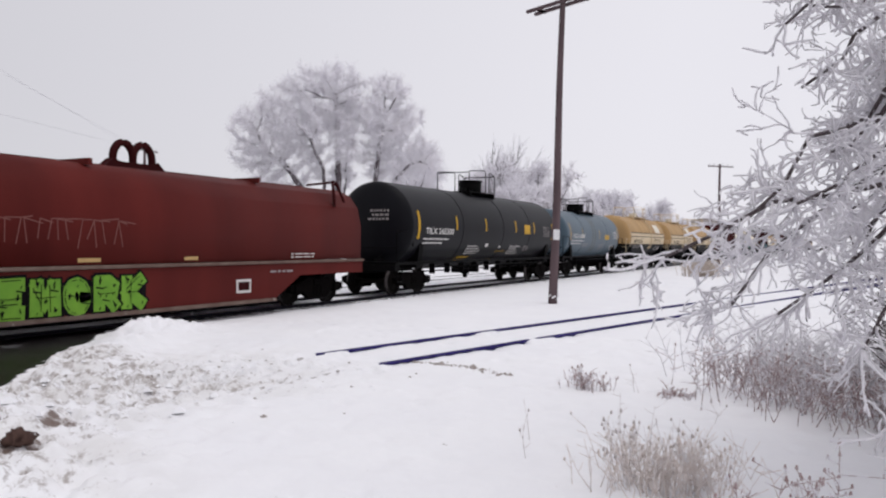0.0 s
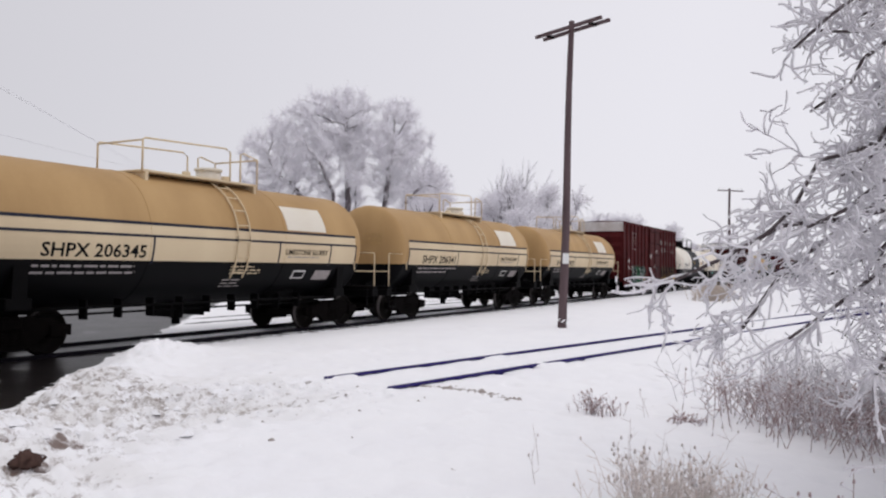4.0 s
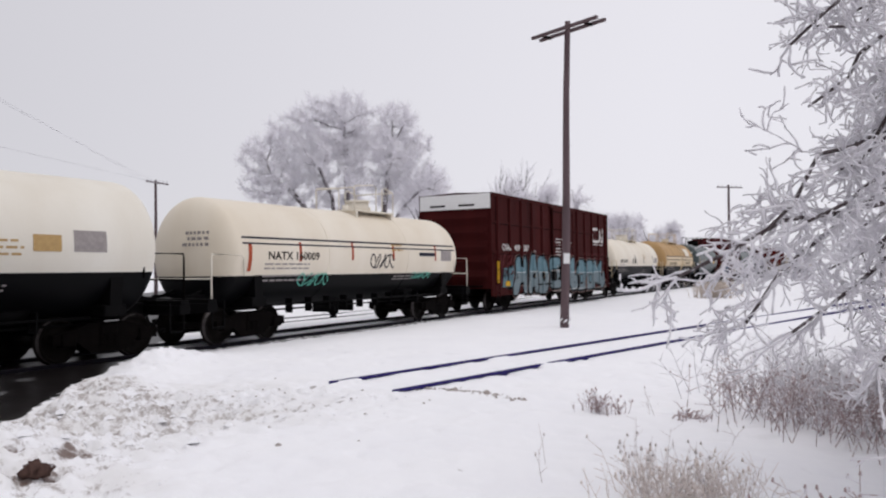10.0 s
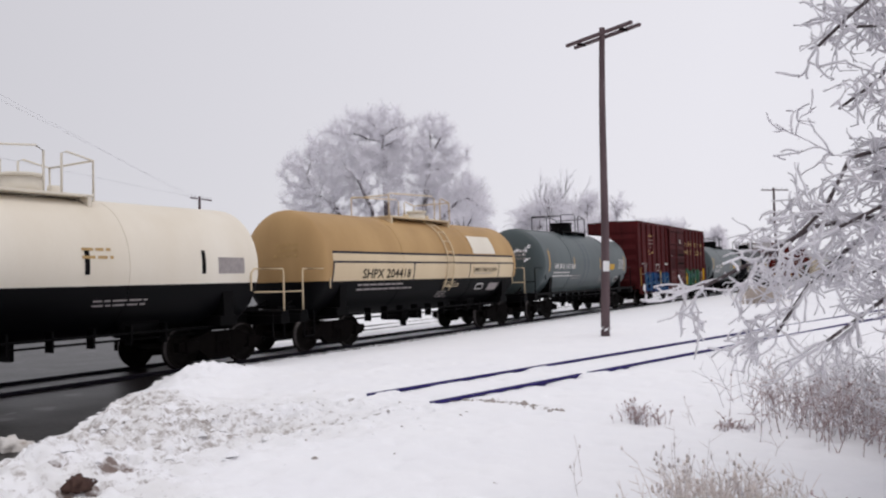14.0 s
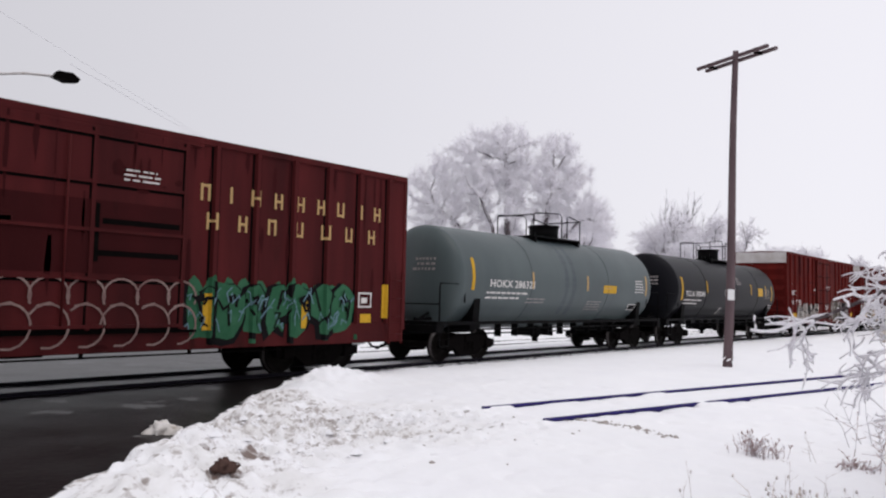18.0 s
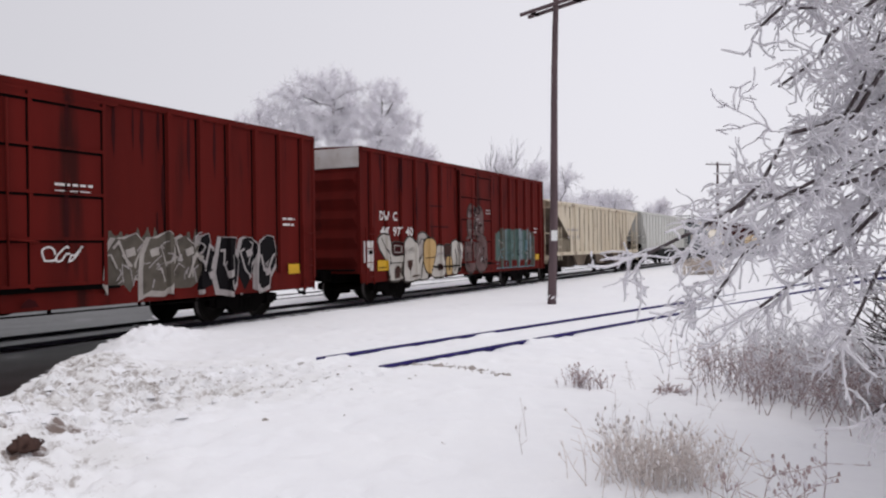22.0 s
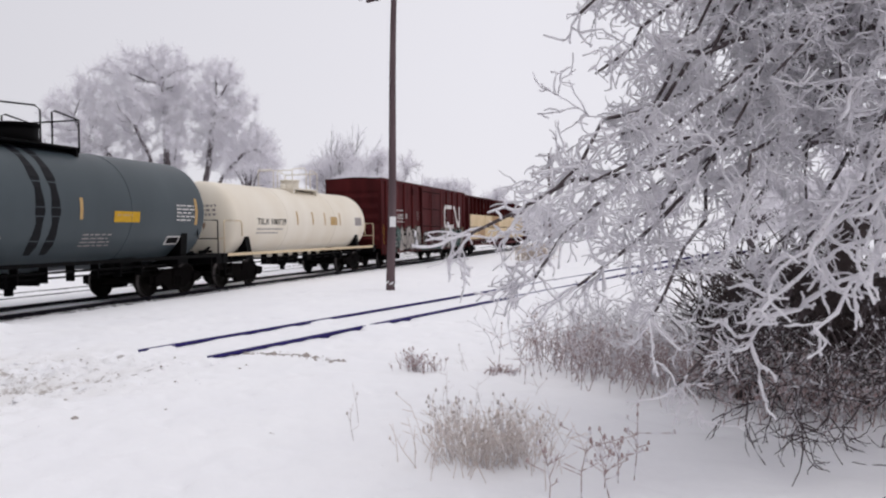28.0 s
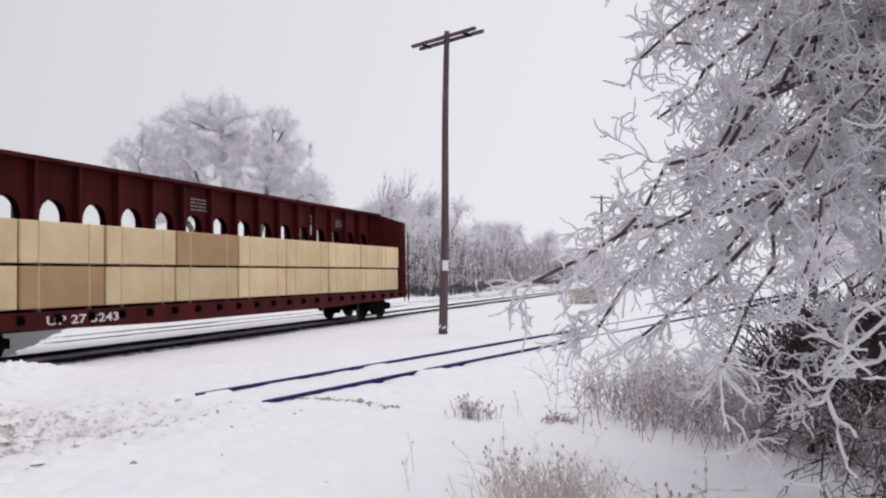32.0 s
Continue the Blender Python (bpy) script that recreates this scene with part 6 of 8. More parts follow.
def boxcars():
    # red boxcar with a shield
    L = 15.45
    ribs = [x for x in np.linspace(-7.05, 7.05, 16) if not -1.7 < x < 2.3]
    car, wrap, cuts = box_car("dark red ribbed boxcar with shield emblem, white numbers and graffiti", 16.4, L, 4.66, OXIDE, ribs, (-1.3, 1.85), end_top=ROOFGREY)
    h = L / 2
    mk = Marks()
    shield(mk, -5.27, 2.95, 1.08, 11)
    mk.text("WC", -6.69, 2.1, 0.31, 0, width=0.45).text("21", -6.66, 1.67, 0.3, 0, width=0.4)
    mk.rect(-6.0, 1.55, -5.45, 2.0, 1).rect(-5.15, 1.55, -4.7, 2.0, 1)
    mk.text("63", -5.92, 1.68, 0.3, 0, 1, width=0.4).text("9", -5.02, 1.68, 0.3, 0, 1)
    blocks(mk, "XIXXXXXIX", 2.15, 3.5, 0.29, 0.6, 11)
    blocks(mk, "XXXXXXX", 2.2, 2.95, 0.29, 0.76, 11)
    mk.bars(0.2, 3.05, 0.8, 0.24, 3, 0).rect(-1.15, 2.45, -0.85, 2.7, 0).rect(0.1, 1.75, 0.3, 2.0, 0).rect(0.7, 1.5, 1.0, 1.85, 1)
    mk.tag(-6.0, 0.72, -2.4, 1.9, 4, 1, 7, 11, shine=0, second=5, bed=14).tag(1.9, 0.78, 7.3, 1.85, 19, 1, 6, 12, shine=18, second=13, bed=18)
    mk.tag(-7.0, 0.9, -6.1, 1.5, 1, 1, 2, 13, fat=0.2)
    scuffs(mk, -6.4, -2.2, 2.2, 4.2, 14, 3)
    common_box(mk, h, False, False, ((-3.0, 0.5), (2.3, 0.5), (3.6, 0.4), (5.3, 0.5), (6.6, 0.5)))
    runs(mk, h, 4.66, 34, 3)
    mk.make("graffiti", SPRAY, car, wrap, cuts, "green and white spray-painted letters")
    put(car, 90.4, 106.6)
    # dark boxcar with horizontal ribs, large graffiti
    L, wy = 15.7, 1.6
    ribs = [x for x in np.linspace(-7.35, 7.35, 13) if not -1.5 < x < 1.85]
    car, wrap, cuts = box_car("dark brown-red boxcar with large pale blue graffiti along its lower side", 17.1, L, 4.7, CNRED, ribs, (-1.3, 1.6), end_top=SIGNWHITE, wy=wy)
    h = L / 2
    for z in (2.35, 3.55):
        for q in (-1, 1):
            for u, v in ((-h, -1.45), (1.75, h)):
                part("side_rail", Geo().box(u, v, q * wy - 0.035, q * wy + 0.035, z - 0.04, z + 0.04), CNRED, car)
                # dark strip just below the rail, its shade put in as colour
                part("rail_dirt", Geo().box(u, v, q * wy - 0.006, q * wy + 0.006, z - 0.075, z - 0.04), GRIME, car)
    for y in (-0.55, 0.75):      # slots in the white end panel
        part("end_slot", Geo().box(-h - 0.075, -h - 0.055, y - 0.35, y + 0.35, 4.2, 4.27), GRIME, car)
    mk = Marks()
    mk.text("CNA", -6.86, 2.45, 0.36, 0, width=0.72).text("409", -5.6, 2.45, 0.36, 0, width=0.6).text("287", -4.6, 2.45, 0.36, 0, width=0.6)
    emblem(mk, 5.15, 3.12, 0.68, 0.13, 1.2)
    mk.bars(5.15, 2.98, 1.9, 0.14, 1, 0)
    mk.bars(-0.9, 3.1, 1.0, 0.9, 6, 0).bars(0.5, 2.95, 0.9, 0.3, 2, 11).rect(-3.5, 2.25, -3.2, 2.5, 11).rect(-3.45, 2.3, -3.25, 2.45, 12, 1)
    mk.blocks((("M", -5.6, -4.22, 0.62, 2.22), ("A", -4.26, -2.98, 0.6, 2.3), ("D", -3.1, -1.66, 0.58, 2.24), ("E", -1.62, -0.42, 0.78, 2.2), ("U", -0.46, 1.02, 0.66, 2.14), ("L", 0.86, 2.34, 0.62, 2.16), ("O", 2.26, 3.76, 0.6, 2.1), ("O", 3.72, 5.02, 0.62, 2.08), ("K", 5.0, 7.1, 0.66, 2.12)), 6, 22, 1, 21, (10, 10, 10, 1, 20, 1, 6, 6, 1))
    mk.tag(-6.8, 0.95, -5.75, 1.8, 6, 1, 2, 31, shine=20).tag(3.4, 1.9, 7.2, 2.5, 20, 20, 7, 24, fat=0.1).tag(-7.3, 1.0, -5.9, 2.35, 20, 20, 4, 32, fat=0.1).tag(-1.2, 1.9, 1.4, 2.4, 20, 20, 4, 33, fat=0.1).rect(-5.6, 0.6, -1.35, 0.72, 1).rect(-1.3, 0.62, 7.3, 0.76, 7)
    mk.rect(-7.42, 1.15, -7.28, 2.0, 9).rect(-6.65, 1.0, -6.2, 1.2, 9, 9)
    common_box(mk, h, False, False)
    runs(mk, h, 4.7, 34, 4)
    mk.make("graffiti", SPRAY, car, wrap, cuts, "pale blue graffiti letters with black outlines")
    put(car, 135.5, 152.7)
    # second shield boxcar
    L = 15.6
    ribs = [x for x in np.linspace(-7.2, 7.2, 16) if not -2.2 < x < 2.1]
    car, wrap, cuts = box_car("weathered red boxcar with gold shield and blue and green graffiti", 16.3, L, 4.68, OXIDE, ribs, (-1.8, 1.75))
    h = L / 2
    mk = Marks()
    shield(mk, -5.6, 2.85, 1.13, 10)
    blocks(mk, "XIXXXXXIX", 2.1, 3.5, 0.29, 0.58, 10)
    blocks(mk, "XXXXXXX", 2.25, 2.95, 0.29, 0.72, 10)
    mk.bars(0.5, 3.85, 0.7, 0.26, 3, 0).rect(-2.65, 2.25, -2.25, 2.34, 0).rect(-1.6, 2.75, -1.3, 2.85, 0)
    mk.rect(-1.7, 2.0, 1.65, 3.25, 12).rect(0.0, 2.2, 0.1, 3.2, 13, 1).rect(0.1, 2.3, 1.6, 2.4, 13, 1).rect(0.15, 2.85, 1.6, 2.95, 13, 1)
    mk.tag(-6.7, 1.7, -2.0, 2.0, 20, 20, 9, 36, fat=0.1).tag(-6.9, 0.68, -1.95, 1.85, 3, 1, 5, 31, shine=6, second=15, bed=15).tag(-6.8, 0.8, -2.0, 1.8, 6, 6, 7, 37, fat=0.05).tag(-6.6, 0.75, -2.2, 1.5, 5, 5, 6, 38, fat=0.2).tag(1.9, 0.84, 6.1, 1.95, 5, 1, 7, 33, shine=6, bed=5, slant=0).rect(1.8, 0.72, 6.2, 0.84, 5)
    rng = random.Random(9)
    for k in range(6):      # rounded white outlines on the door
        u = -1.55 + 0.6 * k
        mk.stroke([(u + 0.28 + 0.32 * math.cos(q), 1.62 + 0.3 * math.sin(q)) for q in np.linspace(-0.4, 3.6, 12)], 0.035, 21, 5)
        mk.stroke([(u + 0.28 + 0.34 * math.cos(q), 1.12 + 0.36 * math.sin(q)) for q in np.linspace(-1.8, 2.2 + rng.random(), 12)], 0.035, 21, 5)
        mk.stroke([(u + 0.1, 1.45), (u + 0.3, 1.5), (u + 0.5, 1.4)], 0.03, 21, 5)
    mk.tag(-7.4, 1.6, -6.4, 2.4, 11, 11, 3, 34, fat=0.2).tag(-4.6, 1.9, -3.9, 2.3, 11, 0, 2, 35, fat=0.2).rect(-3.8, 1.0, -3.65, 1.9, 9, 6).rect(2.2, 1.0, 2.35, 1.7, 9, 6).rect(4.6, 1.0, 4.75, 1.6, 9, 6)
    scuffs(mk, -1.6, 1.6, 3.4, 4.0, 6, 5)
    common_box(mk, h)
    runs(mk, h, 4.68, 34, 5)
    mk.make("graffiti", SPRAY, car, wrap, cuts, "blue and green spray-painted letters")
    put(car, 193.95, 210.2)
    # two bright red boxcars
    for k, (a, b) in enumerate(((240.1, 257.8), (258.2, 275.4))):
        L = 15.55
        ribs = [x for x in np.linspace(-7.25, 7.25, 17) if not -1.9 < x < 1.95]
        car, wrap, cuts = box_car("bright red ribbed boxcar with white numbers and pale graffiti", b - a, L, 4.74, BRIGHTRED, ribs, (-1.35, 1.6) if k else (-2.05, 1.1), end_top=ROOFGREY)
        h = L / 2
        mk = Marks()
        if k:
            mk.text("DW", -6.75, 2.56, 0.39, 0, width=0.6).text("C", -5.95, 2.56, 0.39, 0).text("40", -6.7, 2.08, 0.39, 0, width=0.5).text("97", -5.95, 2.08, 0.39, 0, width=0.48).text("40", -5.15, 2.08, 0.39, 0, width=0.48)
            mk.rect(-7.65, 1.25, -7.15, 1.9, 0).rect(-7.55, 1.0, -7.25, 1.25, 0).rect(-7.55, 1.5, -7.45, 1.62, 1, 1).rect(-7.38, 1.5, -7.28, 1.62, 1, 1)
            pale_mural(mk)
            mk.bars(1.0, 3.15, 0.6, 0.25, 2, 11)
        else:
            mk.text("DW", -7.1, 2.3, 0.42, 0, width=0.7).text("C", -6.25, 2.3, 0.42, 0).text("40", -7.1, 1.78, 0.42, 0, width=0.55).text("97", -6.4, 1.78, 0.42, 0, width=0.5).text("65", -5.62, 1.78, 0.42, 0, width=0.45)
            mk.rect(-7.1, 2.95, -6.9, 3.0, 0)
            mk.tag(-5.9, 0.7, -1.9, 1.85, 7, 1, 4, 45, shine=0, slant=0.3).tag(1.2, 0.8, 3.6, 2.05, 14, 7, 3, 46, shine=11, bed=14).tag(1.2, 0.85, 3.6, 2.0, 7, 7, 5, 50, fat=0.1).tag(3.5, 0.75, 6.1, 2.0, 1, 11, 4, 47)
            mk.bars(0.0, 2.95, 0.8, 0.25, 2, 0).rect(-2.4, 2.65, -2.1, 2.75, 0).tag(-0.3, 1.5, 0.5, 1.8, 0, 0, 3, 49, fat=0.15)
        mk.rect(-3.6, 2.38, -2.1, 2.44, 17).rect(-3.6, 3.1, -2.6, 3.16, 17)
        common_box(mk, h, False, False)
        mk.rect(-6.95, 0.98, -6.4, 1.3, 9, 9).rect(-6.9, 1.06, -6.45, 1.09, 1, 10).rect(h - 1.15, 1.05, h - 0.7, 1.3, 9, 9).bars(h - 1.3, 2.5, 0.6, 0.3, 2, 0)
        runs(mk, h, 4.74, 34, 6)
        mk.make("graffiti", SPRAY, car, wrap, cuts, "silver and teal spray-painted letters")
        put(car, a, b)
    # boxcar with the large white emblem
    L = 16.1
    ribs = [x for x in np.linspace(-7.5, 7.5, 12) if not -2.2 < x < 2.3]
    car, wrap, cuts = box_car("dark red boxcar with large white line emblem, low faded graffiti", 17.1, L, 4.3, OXIDE, ribs, (-1.95, 1.85), roof=DARKRED)
    h = L / 2
    mk = Marks()
    emblem(mk, 3.05, 2.0, 1.22, 0.24, 1.3)
    mk.text("CNA", -7.1, 2.35, 0.36, 0, width=0.75).text("412", -6.0, 2.35, 0.36, 0, width=0.55).text("752", -5.36, 2.35, 0.36, 0, width=0.5).rect(-7.1, 2.78, -6.3, 2.82, 0).rect(-6.0, 2.78, -5.45, 2.82, 0).rect(-5.36, 2.78, -4.86, 2.82, 0).rect(-7.1, 2.2, -6.3, 2.24, 0).rect(-6.0, 2.2, -5.45, 2.24, 0).rect(-5.36, 2.2, -4.86, 2.24, 0)
    mk.rect(-7.1, 3.6, -6.4, 3.95, 12).rect(-3.6, 3.65, -3.0, 3.98, 12).rect(-4.5, 2.4, -4.2, 2.65, 11).bars(-2.5, 2.8, 0.3, 0.5, 4, 11)
    mk.tag(-7.2, 0.75, -2.0, 1.95, 4, 1, 6, 51, shine=11, second=7, bed=14).tag(-1.9, 0.85, 1.7, 1.75, 14, 1, 5, 52, shine=11, second=12).tag(1.8, 0.7, 7.7, 1.9, 7, 1, 7, 53, shine=11, second=4, bed=14)
    mk.rect(-7.0, 0.68, 1.8, 0.85, 4)
    common_box(mk, h, True, True)
    runs(mk, h, 4.3, 34, 7)
    mk.make("graffiti", SPRAY, car, wrap, cuts, "faded grey-green spray-painted letters")
    put(car, 339.35, 356.4)


def emblem(mk, x, z, h, w, k=1.0):
    """A continuous bent white line, as a plain shape."""
    mk.group("emblem")
    bend = lambda cx, cz, r, a, b: [(cx + r * math.cos(q), cz + r * math.sin(q)) for q in np.linspace(math.radians(a), math.radians(b), 6)]
    line = [(0.98, 1)] + bend(0.22, 0.78, 0.22, 90, 180) + bend(0.22, 0.22, 0.22, 180, 270) + bend(1.02, 0.2, 0.2, 270, 360) + bend(1.38, 0.84, 0.16, 180, 40) + bend(2.06, 0.16, 0.16, 215, 360) + [(2.22, 1)]
    mk.stroke([(x + h * k * a, z + h * b) for a, b in line], w, 0)
    mk.done()


def coil_car(a, b):
    car = new_car("coil_car", "rust-red covered coil car with a rounded hood and green graffiti", "coil car")
    gap = b - a
    h = gap / 2 - 0.75
    pr = [(-1.5, 1.25), (-1.5, 2.2), (-1.38, 2.72), (-1.1, 3.08), (-0.7, 3.25), (0, 3.3), (0.7, 3.25), (1.1, 3.08), (1.38, 2.72), (1.5, 2.2), (1.5, 1.25)]
    g = Geo()
    g.prism_x(pr, -h, h, 0, True)
    part("hood", g, COILRED, car)
    for y in (-1, 1):
        g = Geo()
        g.box(-h - 0.1, h + 0.1, y * 1.52 - 0.05, y * 1.52 + 0.05, 1.17, 1.24, 0, 0.01)
        part("side_ledge", g, LEDGE, car)
        g = Geo()
        g.prism([(-h - 0.1, 1.16), (h + 0.1, 1.16), (h + 0.1, 0.85), (h - 2.8, 0.85), (h - 3.8, 0.3), (-h + 3.8, 0.3), (-h + 2.8, 0.85), (-h - 0.1, 0.85)], y * 1.45 - 0.05, y * 1.45 + 0.05)
        part("side_sill", g, COILRED, car)
        g = Geo()
        g.box(-h + 3.8, h - 3.8, y * 1.47 - 0.08, y * 1.47 + 0.08, 0.24, 0.32)
        part("sill_flange", g, LEDGE, car)
    g = Geo()
    g.box(-h + 0.2, h - 0.9, -0.06, 0.06, 3.28, 3.34)
    for x in (-h + 2, -h + 6, 3.5):
        g.box(x, x + 0.1, -1.0, 1.0, 3.2, 3.33)
    part("hood_ridge", g, COILRED, car)
    g = Geo()
    for c in (0.25, 0.78):       # two thick arches on a tapered foot
        ring = [(c + 0.27 * math.cos(q), 3.52 + 0.36 * math.sin(q)) for q in np.linspace(-0.5, math.pi + 0.5, 14)]
        g.tube([(u, 0, v) for u, v in ring], 0.085, 6)
    g.prism([(-0.35, 3.26), (-0.1, 3.5), (0.1, 3.44), (0.95, 3.44), (1.12, 3.5), (1.4, 3.26)], -0.13, 0.13)
    part("lifting_lug", g, DARKRED, car)
    g = Geo()
    g.tube([(6.2, -1.42, 2.72), (6.38, -1.22, 3.4), (6.47, -1.16, 3.5), (6.56, -1.22, 3.4), (6.66, -1.42, 2.85)], 0.045, 6)
    g.tube([(5.5, -1.0, 3.28), (6.47, -1.1, 3.42), (6.8, -1.05, 3.36)], 0.035, 6)
    part("hood_bracket", g, DARKRED, car)
    g = Geo()
    g.box(-h, h, -0.6, 0.6, 0.6, 1.2)
    part("centre_sill", g, GRIME, car)

    def wrap(x, z, lift):
        return (x, -1.5 - lift, z)

    mk = Marks()
    mk.bars(-6.8, 1.5, 0.9, 0.3, 2, 11).rect(-2.0, 1.3, -1.5, 1.38, 10).rect(0.6, 1.3, 1.0, 1.38, 10).bars(4.2, 1.42, 1.2, 0.16, 2, 0).rect(2.2, 0.5, 2.7, 0.82, 0).rect(2.26, 0.56, 2.64, 0.76, 12, 1).bars(3.4, 1.0, 1.0, 0.14, 1, 11)
    mk.word("EMORK", -3.62, 0.32, 3.2, 0.74, 2, 1, None, 1, 61, rim=0.1, fat=0.4)
    rng = random.Random(8)
    for k in range(22):
        x = -5.2 + k * 0.2
        mk.stroke([(x, 1.55 + rng.uniform(0, 0.2)), (x + rng.uniform(-0.1, 0.2), 2.1), (x + 0.3, 2.0 + rng.uniform(0, 0.15))], 0.025, len(SPRAY))
    mk.make("graffiti", SPRAY + [mat('chalk_line', (0.2, 0.08, 0.07), None, 0.8)], car, wrap, label="bright green spray-painted letters with black outlines")
    add_truck(car, -h + 1.5)
    add_truck(car, h - 1.5)
    ends(car, gap / 2, h)
    put(car, a, b)


def hopper_car(a, b, paint, label, code, seed, dirty):
    car = new_car("hopper_car", label, "hopper car")
    gap = b - a
    h = gap / 2 - 0.55
    top, eave, sill = (4.02, 3.84, 1.3) if dirty else (4.12, 3.96, 1.3)
    wy = 1.55
    slope = 3.0 if dirty else 1.7
    # body with sloped ends
    g = Geo()
    out = [(-h + 0.5, eave), (-h + 0.5, eave - 0.25), (-h + slope, sill + 0.75), (-h + slope, sill), (h - slope, sill), (h - slope, sill + 0.75), (h - 0.5, eave - 0.25), (h - 0.5, eave)]
    g.prism(out, -wy, wy)
    body = part("body", g, paint, car)
    g = Geo()
    g.prism_x([(-wy, eave), (wy, eave), (wy * 0.6, top), (-wy * 0.6, top)], -h + 0.1, h - 0.1)
    roof = part("roof", g, paint, car)
    g = Geo()
    g.box(-h + 0.6, h - 0.6, -0.35, 0.35, top + 0.05, top + 0.09)
    for x in np.arange(-h + 1, h - 1, 1.0):
        g.box(x, x + 0.05, -0.5, 0.5, top, top + 0.06)
    part("running_board", g, ROOFGREY, roof)
    post = Geo()
    if dirty:
        post.box(-0.035, 0.035, -0.05, 0.02, sill + 0.02, eave, 0, 0.01)
    else:
        post.box(-0.04, 0.04, -0.06, 0.02, sill + 0.02, eave, 0, 0.01)
    rib_paint = paint
    pme = post.mesh("side_post", [rib_paint])
    for x in np.linspace(-h + slope, h - slope, 15):
        part("side_post", pme, rib_paint, body, m=pose(x, -wy, 0))
        part("side_post", pme, rib_paint, body, m=pose(x, wy, 0, 0, 0, 180))
    for y in (-1, 1):
        g = Geo()
        g.box(-h, h, y * wy - 0.05, y * wy + 0.08, sill - 0.12, sill + 0.06, 0, 0.01)
        part("side_sill", g, paint if dirty else BLACK, car)
        g = Geo()
        g.box(-h + 0.1, h - 0.1, y * wy - 0.06, y * wy + 0.06, eave - 0.12, eave + 0.02, 0, 0.01)
        part("eave_rail", g, paint, car)
    n = 3
    for k in range(n):
        c = -h + slope + (2 * h - 2 * slope) * (k + 0.5) / n
        w = (2 * h - 2 * slope) / n / 2
        g = Geo()
        g.prism_x([(-1.35, sill - 0.05), (1.35, sill - 0.05), (0.5, 0.55), (-0.5, 0.55)], c - w * 0.3, c + w * 0.3)
        v = [(c - w * 0.98, -1.4, sill - 0.03), (c + w * 0.98, -1.4, sill - 0.03), (c + w * 0.98, 1.4, sill - 0.03), (c - w * 0.98, 1.4, sill - 0.03), (c - w * 0.3, -0.9, 0.5), (c + w * 0.3, -0.9, 0.5), (c + w * 0.3, 0.9, 0.5), (c - w * 0.3, 0.9, 0.5)]
        g.add(v, [(0, 1, 5, 4), (1, 2, 6, 5), (2, 3, 7, 6), (3, 0, 4, 7), (4, 5, 6, 7), (0, 3, 2, 1)])
        # dark brown bay slopes on the stained car, with paler fronts
        bay = part("discharge_bay", g, HOPPERDARK if dirty else BLACK, car)
        if dirty:
            part("bay_front", Geo().prism([(c - w * 0.62, sill - 0.06), (c + w * 0.62, sill - 0.06), (c + w * 0.3, 0.62), (c - w * 0.3, 0.62)], -1.5, -1.42), HOPPERGRIME, bay)
    for s in (-1, 1):
        e = s * (h - 0.1)
        g = Geo()
        g.box(min(e, s * (h - slope)), max(e, s * (h - slope)), -0.35, 0.35, 0.75, 1.2, 0, 0.02)
        g.box(min(s * (h + 0.05), s * (h - 0.15)), max(s * (h + 0.05), s * (h - 0.15)), -1.5, 1.5, 1.0, 1.2, 0, 0.01)
        part("end_sill", g, paint if dirty else BLACK, car)
        g = Geo()
        for y in (-1.2, -0.4, 0.4, 1.2):
            part("end_post", Geo().tube([(s * (h - 0.15), y, 1.2), (s * (h - 0.15), y, eave)], 0.035, 5), paint, car)
            part("end_rail", Geo().tube([(s * (h - 0.2), y, 2.3), (s * (h - slope * 0.6), y, 2.3)], 0.03, 5), paint, car)
        if dirty:   # soot-stained slope sheet, laid over the body's end slope
            d = Vector((s * (slope - 0.5), 0, sill + 0.75 - eave + 0.25)).normalized()
            nx, nz = s * abs(d.z) * 0.012, -abs(d.x) * 0.012
            hi, lo = (s * (h - 0.55), eave - 0.29), (s * (h - slope + 0.05), sill + 0.79)
            part("slope_sheet", Geo().prism([hi, lo, (lo[0] + nx, lo[1] + nz), (hi[0] + nx, hi[1] + nz)], -wy + 0.02, wy - 0.02), HOPPERGRIME, car)
        # added dark panel for the deep shadow under the slope, plus the brake reservoir
        g = Geo()
        g.prism([(s * (h - slope), 1.2), (s * (h - 0.75), 1.2), (s * (h - 0.75), eave - 0.6), (s * (h - slope), sill + 0.7)] if dirty else [(s * (h - slope), 1.2), (s * (h - 0.7), 1.2), (s * (h - 0.7), 1.75), (s * (h - slope + 0.1), 1.95)], -0.95, 0.95)
        g.cyl((s * (h - 1.5), -1.15, 1.55), (s * (h - 0.8), -1.15, 1.55), 0.2, 12)
        part("brake_gear", g, HOPPERDARK if dirty else GRIME, car)
        for y in (-wy - 0.05, wy + 0.05):
            ladder(car, "side_ladder", s * (h - 0.35), y, 0.65, eave, 0.42, paint)
            ladder(car, "side_ladder", s * (h - 1.25), y, 0.95, 2.6, 0.4, paint)
            g = Geo()
            g.tube([(s * (h - 0.1), y, 1.65), (s * (h - 1.5), y, 1.65)], 0.02, 5)
            g.box(min(s * (h - 1.5), s * h), max(s * (h - 1.5), s * h), y - 0.03, y + 0.03, 1.2, 1.3)
            part("side_step", g, paint, car)

    def wrap(x, z, lift):
        return (x, -wy - lift - 0.002, z)

    mk = Marks()
